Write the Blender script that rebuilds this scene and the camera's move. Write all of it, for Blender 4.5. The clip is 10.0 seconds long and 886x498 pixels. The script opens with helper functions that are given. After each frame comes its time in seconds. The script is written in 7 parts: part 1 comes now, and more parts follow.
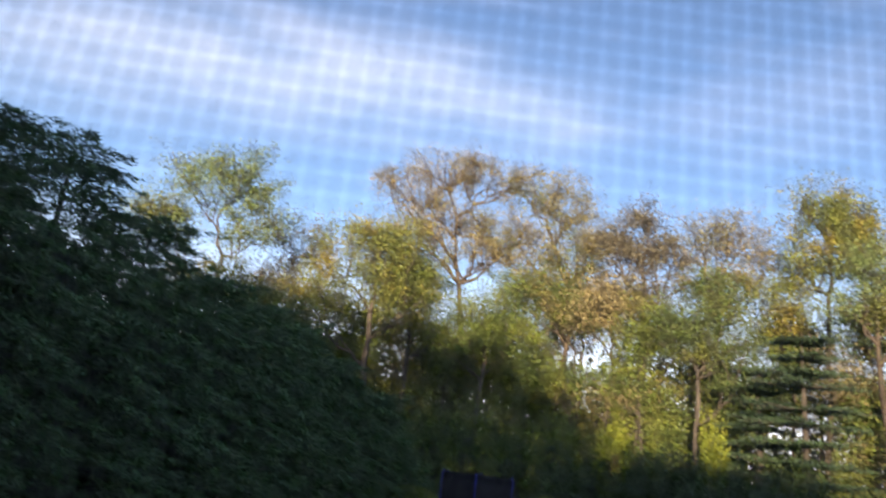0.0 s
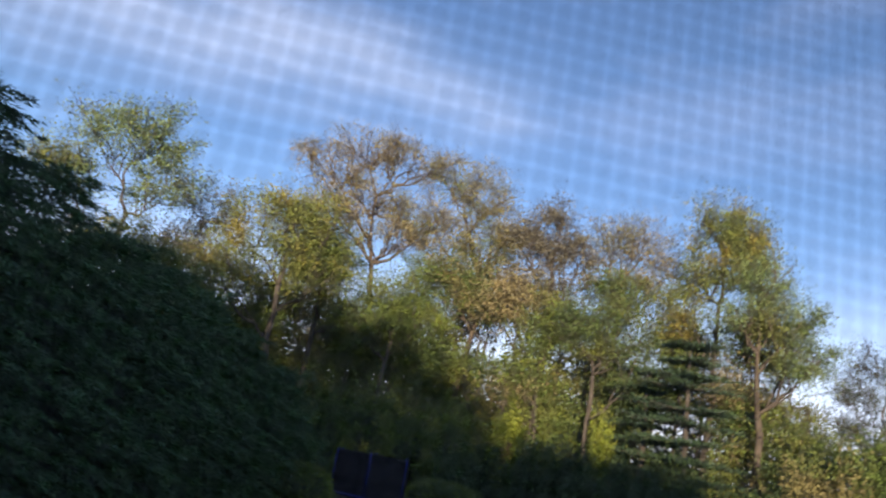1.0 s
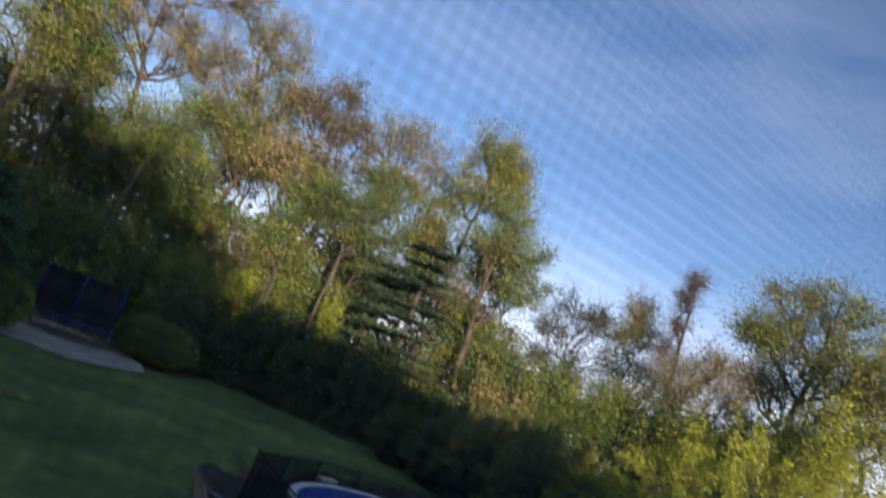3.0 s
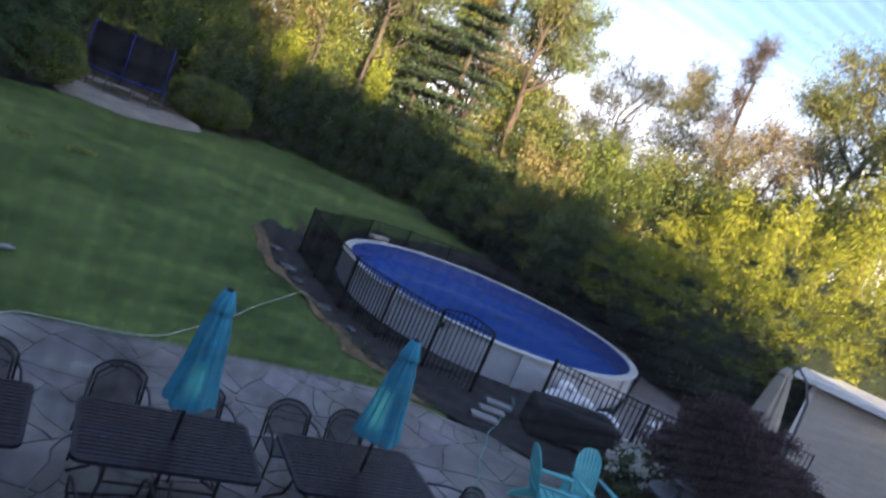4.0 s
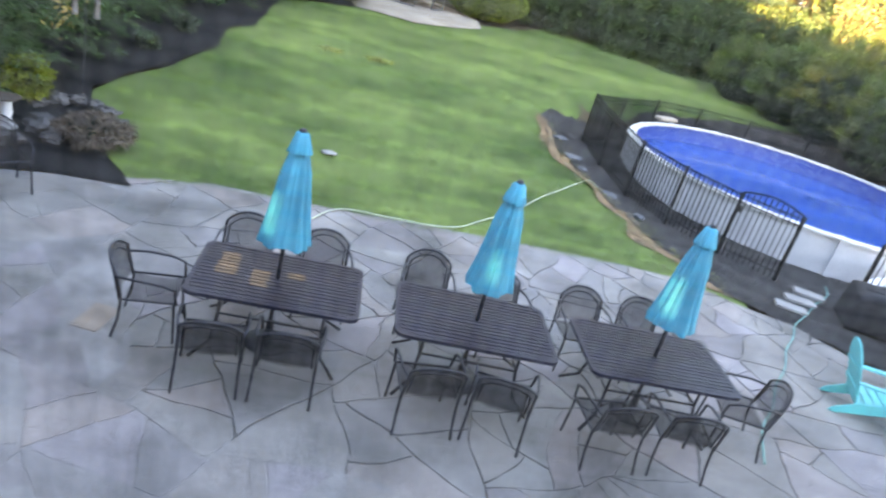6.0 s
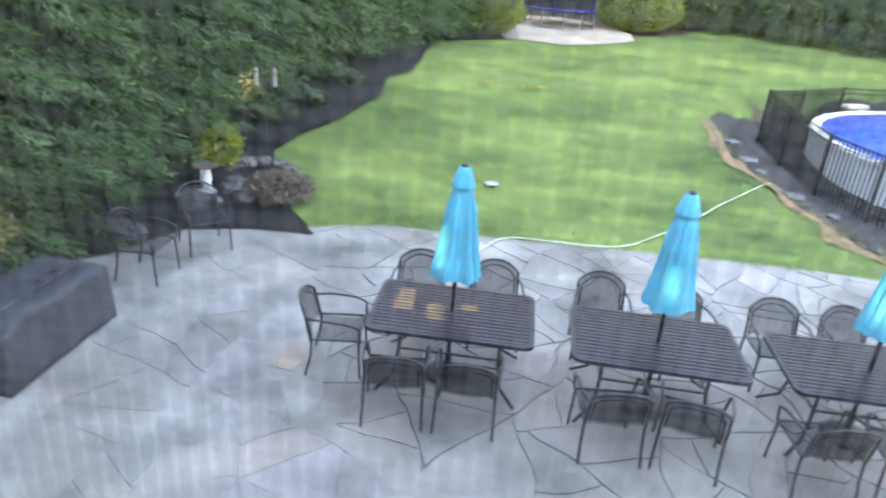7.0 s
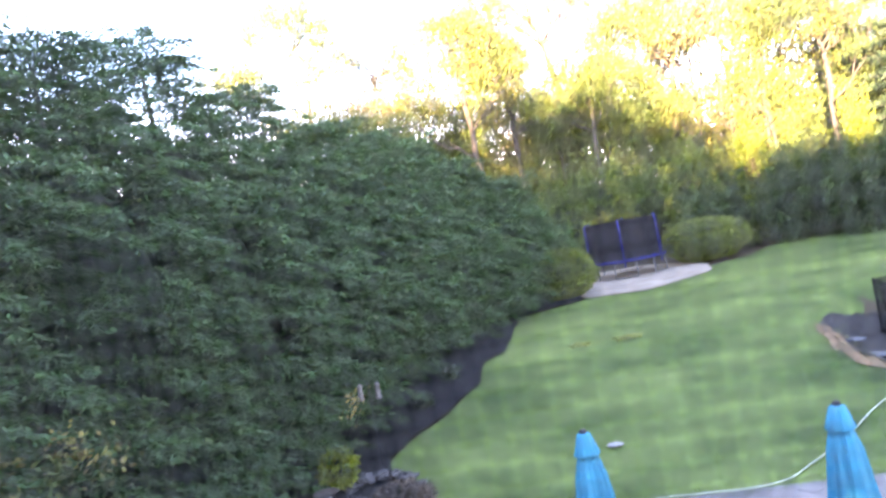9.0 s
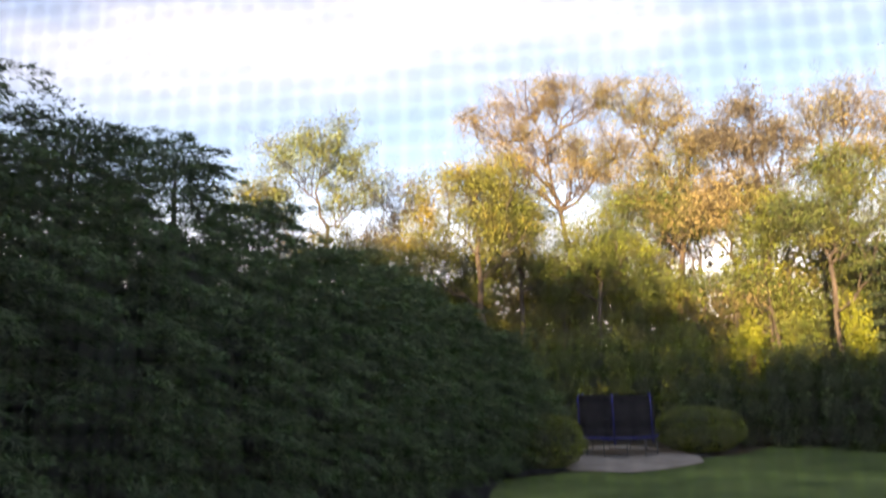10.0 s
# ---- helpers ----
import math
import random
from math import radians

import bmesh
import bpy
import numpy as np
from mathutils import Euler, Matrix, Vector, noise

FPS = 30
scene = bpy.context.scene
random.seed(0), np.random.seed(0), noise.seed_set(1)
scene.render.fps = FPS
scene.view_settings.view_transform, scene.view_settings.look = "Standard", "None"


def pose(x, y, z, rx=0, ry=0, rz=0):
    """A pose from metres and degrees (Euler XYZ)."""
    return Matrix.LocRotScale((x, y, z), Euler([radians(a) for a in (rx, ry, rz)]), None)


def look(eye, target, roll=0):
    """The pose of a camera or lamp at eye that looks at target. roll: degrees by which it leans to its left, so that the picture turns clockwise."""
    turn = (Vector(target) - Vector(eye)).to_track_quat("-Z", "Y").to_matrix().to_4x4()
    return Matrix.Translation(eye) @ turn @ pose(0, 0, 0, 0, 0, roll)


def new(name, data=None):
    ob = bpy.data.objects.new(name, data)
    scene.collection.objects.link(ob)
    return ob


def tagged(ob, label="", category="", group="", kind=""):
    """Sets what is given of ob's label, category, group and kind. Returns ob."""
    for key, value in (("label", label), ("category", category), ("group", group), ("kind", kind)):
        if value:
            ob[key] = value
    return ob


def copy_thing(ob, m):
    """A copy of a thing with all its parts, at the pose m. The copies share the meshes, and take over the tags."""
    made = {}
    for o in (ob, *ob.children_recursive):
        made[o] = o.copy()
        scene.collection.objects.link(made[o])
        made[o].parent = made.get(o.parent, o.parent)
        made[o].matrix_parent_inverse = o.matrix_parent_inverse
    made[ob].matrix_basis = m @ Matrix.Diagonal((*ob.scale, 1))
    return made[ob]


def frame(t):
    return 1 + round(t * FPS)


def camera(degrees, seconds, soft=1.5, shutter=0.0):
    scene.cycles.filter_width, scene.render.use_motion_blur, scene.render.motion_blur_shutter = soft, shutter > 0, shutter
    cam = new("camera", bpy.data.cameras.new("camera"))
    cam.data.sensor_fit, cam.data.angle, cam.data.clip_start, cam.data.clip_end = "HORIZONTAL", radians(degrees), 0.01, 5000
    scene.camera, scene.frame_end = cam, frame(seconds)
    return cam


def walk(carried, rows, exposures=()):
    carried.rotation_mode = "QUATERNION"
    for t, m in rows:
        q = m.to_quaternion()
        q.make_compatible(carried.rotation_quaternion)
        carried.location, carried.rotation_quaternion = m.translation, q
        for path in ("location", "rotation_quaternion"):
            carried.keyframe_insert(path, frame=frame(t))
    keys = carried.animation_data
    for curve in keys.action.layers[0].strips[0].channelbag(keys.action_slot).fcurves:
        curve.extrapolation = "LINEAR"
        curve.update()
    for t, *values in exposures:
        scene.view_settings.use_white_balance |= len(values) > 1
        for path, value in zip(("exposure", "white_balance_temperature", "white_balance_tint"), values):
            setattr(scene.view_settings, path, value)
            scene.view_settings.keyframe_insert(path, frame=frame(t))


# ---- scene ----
EYE = 4.217
cam = camera(65.1, 10.0, soft=2.1, shutter=0.4)
# a phone's small aperture: the garden is sharp, the screen before the lens is not
cam.data.dof.use_dof, cam.data.dof.focus_distance, cam.data.dof.aperture_fstop = True, 16.0, 22.0
walk(cam, [
    (0, pose(0.015, 0, EYE, 106.70, -7.07, -2.65)),
    (0.5, pose(0.016, 0, EYE, 104.78, -7.49, -7.11)),
    (1, pose(0.017, 0, EYE, 106.48, -10.14, -10.96)),
    (1.5, pose(0.018, 0, EYE, 107.80, -15.18, -16.62)),
    (2, pose(0.020, 0, EYE, 107.16, -17.58, -21.55)),
    (2.2, pose(0.020, 0, EYE, 107.40, -18.42, -25.00)),
    (3.3, pose(0.024, 0, EYE, 96.97, -22.44, -34.84)),
    (3.5, pose(0.024, 0, EYE, 91.68, -22.71, -33.77)),
    (4, pose(0.023, 0, EYE, 82.02, -22.94, -29.96)),
    (4.5, pose(0.023, 0, EYE, 78.36, -22.40, -25.80)),
    (5, pose(0.022, 0, EYE, 74.49, -21.07, -20.07)),
    (5.2, pose(0.022, 0, EYE, 72.23, -20.13, -16.88)),
    (6.3, pose(-0.022, 0, EYE, 64.42, -12.18, -4.24)),
    (6.5, pose(-0.022, 0, EYE, 64.20, -10.90, -2.02)),
    (7, pose(-0.022, 0, EYE, 66.00, -4.25, 3.48)),
    (7.5, pose(-0.022, 0, EYE, 66.42, 1.59, 6.10)),
    (8, pose(-0.022, 0, EYE, 71.40, 7.88, 8.72)),
    (8.5, pose(-0.022, 0, EYE, 81.90, 10.78, 11.46)),
    (9, pose(-0.019, 0, EYE, 89.39, 10.84, 8.64)),
    (9.5, pose(-0.015, 0, EYE, 94.16, 3.77, 8.13)),
    (10, pose(-0.012, 0, EYE, 101.17, 1.25, 7.90)),
], exposures=[(0.0, 1.72, 6800, 20), (0.5, 1.17, 6000, 20), (1.0, 1.24, 6200, 20), (2.0, 1.14, 6050, 19), (3.3, 1.22, 6250, 21), (3.6, 1.52, 6450, 21), (4.0, 2.45, 7000, 23), (4.5, 3.50, 6350, 20), (5.0, 4.16, 6600, 23), (6.4, 4.87, 9600, 17), (7.0, 5.22, 9500, 16), (7.5, 5.37, 10000, 16), (8.4, 5.65, 8800, 26), (9.0, 4.80, 7500, 33), (9.5, 3.42, 6600, 29), (10.0, 2.42, 9200, 29)])

# ---- world, sun ----
SUN_EL, SUN_AZ = 7.0, 14.0      # the low sun stands behind the house; its light travels towards SUN_AZ
world = bpy.data.worlds.new("sky")
scene.world = world
world.use_nodes = True
wn, wl = world.node_tree.nodes, world.node_tree.links
wn.clear()
sky = wn.new("ShaderNodeTexSky")
sky.sky_type = "NISHITA"
sky.sun_disc = False
sky.sun_elevation = radians(14)
sky.sun_rotation = radians(180 + SUN_AZ)
sky.air_density, sky.dust_density, sky.ozone_density = 1.0, 0.3, 3.0
coord = wn.new("ShaderNodeTexCoord")
stretch = wn.new("ShaderNodeMapping")
stretch.inputs["Scale"].default_value = (1.1, 1.1, 4.0)
stretch.inputs["Location"].default_value = (3.7, 1.3, 0.4)
stretch.inputs["Rotation"].default_value = (0.0, radians(12), 0.0)
cloud = wn.new("ShaderNodeTexNoise")
cloud.inputs["Scale"].default_value = 1.5
cloud.inputs["Detail"].default_value = 6
cloud.inputs["Roughness"].default_value = 0.55
cover = wn.new("ShaderNodeMapRange")
cover.inputs["From Min"].default_value, cover.inputs["From Max"].default_value = 0.46, 0.82
cover.inputs["To Max"].default_value = 0.25
blend = wn.new("ShaderNodeMix")
blend.data_type = "RGBA"
blend.inputs["B"].default_value = (6.0, 6.4, 7.2, 1)
back = wn.new("ShaderNodeBackground")
back.inputs["Strength"].default_value = 0.091
wout = wn.new("ShaderNodeOutputWorld")
wl.new(coord.outputs["Generated"], stretch.inputs["Vector"])
wl.new(stretch.outputs["Vector"], cloud.inputs["Vector"])
wl.new(cloud.outputs["Fac"], cover.inputs["Value"])
wl.new(cover.outputs["Result"], blend.inputs["Factor"])
# one long streak of cirrus over the left half of the wood
streak = wn.new("ShaderNodeVectorMath")
streak.operation = "DOT_PRODUCT"
streak.inputs[1].default_value = (-0.0110, 0.4783, -0.8781)
wl.new(coord.outputs["Generated"], streak.inputs[0])
away = wn.new("ShaderNodeMath")
away.operation = "ABSOLUTE"
wl.new(streak.outputs["Value"], away.inputs[0])
width = wn.new("ShaderNodeMapRange")
width.interpolation_type = "SMOOTHSTEP"
width.inputs["From Min"].default_value, width.inputs["From Max"].default_value = 0.12, 0.0
width.inputs["To Max"].default_value = 0.5
wl.new(away.outputs["Value"], width.inputs["Value"])
along = wn.new("ShaderNodeVectorMath")
along.operation = "DOT_PRODUCT"
along.inputs[1].default_value = (-0.2306, 0.8606, 0.4540)
wl.new(coord.outputs["Generated"], along.inputs[0])
reach_of = wn.new("ShaderNodeMapRange")
reach_of.interpolation_type = "SMOOTHSTEP"
reach_of.inputs["From Min"].default_value, reach_of.inputs["From Max"].default_value = 0.86, 0.985
wl.new(along.outputs["Value"], reach_of.inputs["Value"])
wisp = wn.new("ShaderNodeMapRange")
wisp.inputs["From Min"].default_value, wisp.inputs["From Max"].default_value = 0.30, 0.62
wl.new(cloud.outputs["Fac"], wisp.inputs["Value"])
veil = wn.new("ShaderNodeMath")
veil.operation = "MULTIPLY"
wl.new(width.outputs["Result"], veil.inputs[0])
wl.new(wisp.outputs["Result"], veil.inputs[1])
veil_end = wn.new("ShaderNodeMath")
veil_end.operation = "MULTIPLY"
wl.new(veil.outputs["Value"], veil_end.inputs[0])
wl.new(reach_of.outputs["Result"], veil_end.inputs[1])
streaked = wn.new("ShaderNodeMix")
streaked.data_type = "RGBA"
streaked.inputs["B"].default_value = (6.8, 7.2, 7.6, 1)
wl.new(sky.outputs["Color"], streaked.inputs["A"])
wl.new(veil_end.outputs["Value"], streaked.inputs["Factor"])
wl.new(streaked.outputs["Result"], blend.inputs["A"])
# pale haze and low cloud all round the horizon
part_up = wn.new("ShaderNodeSeparateXYZ")
low = wn.new("ShaderNodeMapRange")
low.interpolation_type = "SMOOTHSTEP"
low.inputs["From Min"].default_value, low.inputs["From Max"].default_value = 0.30, 0.02
low.inputs["To Max"].default_value = 0.9
haze = wn.new("ShaderNodeMix")
haze.data_type = "RGBA"
haze.inputs["B"].default_value = (7.6, 8.0, 8.8, 1)
wl.new(coord.outputs["Generated"], part_up.inputs["Vector"])
wl.new(part_up.outputs["Z"], low.inputs["Value"])
wl.new(low.outputs["Result"], haze.inputs["Factor"])
wl.new(blend.outputs["Result"], haze.inputs["A"])
wl.new(haze.outputs["Result"], back.inputs["Color"])
wl.new(back.outputs["Background"], wout.inputs["Surface"])

lamp = bpy.data.lights.new("sun", "SUN")
lamp.energy, lamp.angle, lamp.color = 5.0, radians(0.5), (1.0, 0.80, 0.50)
travel = Vector((math.sin(radians(SUN_AZ)) * math.cos(radians(SUN_EL)), math.cos(radians(SUN_AZ)) * math.cos(radians(SUN_EL)), -math.sin(radians(SUN_EL))))
sun = new("sun", lamp)
sun.matrix_world = look((-20, -60, 30), Vector((-20, -60, 30)) + travel)


# ---- materials ----
def ramp(nt, fac, stops):
    r = nt.nodes.new("ShaderNodeValToRGB")
    while len(r.color_ramp.elements) < len(stops):
        r.color_ramp.elements.new(0.5)
    for e, (p, c) in zip(r.color_ramp.elements, stops):
        e.position, e.color = p, (*c, 1)
    nt.links.new(fac, r.inputs["Fac"])
    return r.outputs["Color"]


def material(name, dark, light, rough=0.7, metal=0.0, scale=8.0, bump=0.2, fine=60.0, spec=0.3, rand="", rand_amount=0.25, through_light=0.0, dist=0.01, stretch_by=(1, 1, 1), open_weave=0.0, tints=None, ground=False, grains=(0.82, 1.16)):
    """A surface with large stains and fine grain; rand: 'object' or 'island' varies its pieces."""
    m = bpy.data.materials.new(name)
    m.use_nodes = True
    nt = m.node_tree
    n, l = nt.nodes, nt.links
    bs = n["Principled BSDF"]
    tc = n.new("ShaderNodeTexCoord")
    mp = n.new("ShaderNodeMapping")
    mp.inputs["Scale"].default_value = stretch_by
    l.new(n.new("ShaderNodeNewGeometry").outputs["Position"] if ground else tc.outputs["Object"], mp.inputs["Vector"])
    big = n.new("ShaderNodeTexNoise")
    big.inputs["Scale"].default_value, big.inputs["Detail"].default_value = scale, 8 if ground else 5
    big.inputs["Roughness"].default_value = 0.62 if ground else 0.5
    l.new(mp.outputs["Vector"], big.inputs["Vector"])
    col = ramp(nt, big.outputs["Fac"], [(0.3, dark), (0.72, light)])
    small = n.new("ShaderNodeTexNoise")
    small.inputs["Scale"].default_value, small.inputs["Detail"].default_value = fine, 3
    l.new(mp.outputs["Vector"], small.inputs["Vector"])
    grain = n.new("ShaderNodeMapRange")
    grain.inputs["To Min"].default_value, grain.inputs["To Max"].default_value = grains
    l.new(small.outputs["Fac"], grain.inputs["Value"])
    value = grain.outputs["Result"]
    if rand:
        src = n.new("ShaderNodeObjectInfo").outputs["Random"] if rand == "object" else n.new("ShaderNodeNewGeometry").outputs["Random Per Island"]
        rr = n.new("ShaderNodeMapRange")
        rr.inputs["To Min"].default_value, rr.inputs["To Max"].default_value = 1 - rand_amount, 1 + rand_amount
        l.new(src, rr.inputs["Value"])
        mul = n.new("ShaderNodeMath")
        mul.operation = "MULTIPLY"
        l.new(value, mul.inputs[0])
        l.new(rr.outputs["Result"], mul.inputs[1])
        value = mul.outputs["Value"]
    if tints:
        tint = n.new("ShaderNodeMix")
        tint.data_type, tint.blend_type = "RGBA", "MULTIPLY"
        tint.inputs["Factor"].default_value = 1.0
        l.new(col, tint.inputs["A"])
        l.new(ramp(nt, src, tints), tint.inputs["B"])
        col = tint.outputs["Result"]
    hsv = n.new("ShaderNodeHueSaturation")
    l.new(col, hsv.inputs["Color"])
    l.new(value, hsv.inputs["Value"])
    if rand == "island":
        hue = n.new("ShaderNodeMapRange")
        hue.inputs["To Min"].default_value, hue.inputs["To Max"].default_value = 0.48, 0.515
        l.new(src, hue.inputs["Value"])
        l.new(hue.outputs["Result"], hsv.inputs["Hue"])
    l.new(hsv.outputs["Color"], bs.inputs["Base Color"])
    bs.inputs["Roughness"].default_value, bs.inputs["Metallic"].default_value = rough, metal
    bs.inputs["Specular IOR Level"].default_value = spec
    if bump:
        bp = n.new("ShaderNodeBump")
        bp.inputs["Strength"].default_value, bp.inputs["Distance"].default_value = bump, dist
        l.new(small.outputs["Fac"], bp.inputs["Height"])
        l.new(bp.outputs["Normal"], bs.inputs["Normal"])
    if through_light:
        tr = n.new("ShaderNodeBsdfTranslucent")
        l.new(hsv.outputs["Color"], tr.inputs["Color"])
        mix = n.new("ShaderNodeMixShader")
        mix.inputs["Fac"].default_value = through_light
        l.new(bs.outputs["BSDF"], mix.inputs[1])
        l.new(tr.outputs["BSDF"], mix.inputs[2])
        l.new(mix.outputs["Shader"], n["Material Output"].inputs["Surface"])
    if open_weave:
        gap = n.new("ShaderNodeBsdfTransparent")
        mix = n.new("ShaderNodeMixShader")
        mix.inputs["Fac"].default_value = open_weave
        l.new(bs.outputs["BSDF"], mix.inputs[1])
        l.new(gap.outputs["BSDF"], mix.inputs[2])
        l.new(mix.outputs["Shader"], n["Material Output"].inputs["Surface"])
    return m


def leafy(name, dark, light, scale=0.35, amount=0.35, glow=0.3, accent=None):
    """Leaves: each its own shade, and, with accent, whole boughs that have turned to another colour."""
    m = material(name, dark, light, rough=0.6, scale=scale, bump=0, fine=3.0, spec=0.25, rand="island", rand_amount=amount, through_light=glow)
    if accent:
        n, l = m.node_tree.nodes, m.node_tree.links
        hsv = next(k for k in n if k.type == "HUE_SAT")
        old = hsv.inputs["Color"].links[0].from_socket
        place = n.new("ShaderNodeNewGeometry")
        turn = n.new("ShaderNodeTexNoise")
        turn.inputs["Scale"].default_value, turn.inputs["Detail"].default_value = 0.42, 2
        l.new(place.outputs["Position"], turn.inputs["Vector"])
        where = n.new("ShaderNodeMapRange")
        where.interpolation_type = "SMOOTHSTEP"
        where.inputs["From Min"].default_value, where.inputs["From Max"].default_value = 0.50, 0.64
        l.new(turn.outputs["Fac"], where.inputs["Value"])
        mix = n.new("ShaderNodeMix")
        mix.data_type = "RGBA"
        mix.inputs["B"].default_value = (*accent, 1)
        l.new(where.outputs["Result"], mix.inputs["Factor"])
        l.new(old, mix.inputs["A"])
        l.new(mix.outputs["Result"], hsv.inputs["Color"])
    return m


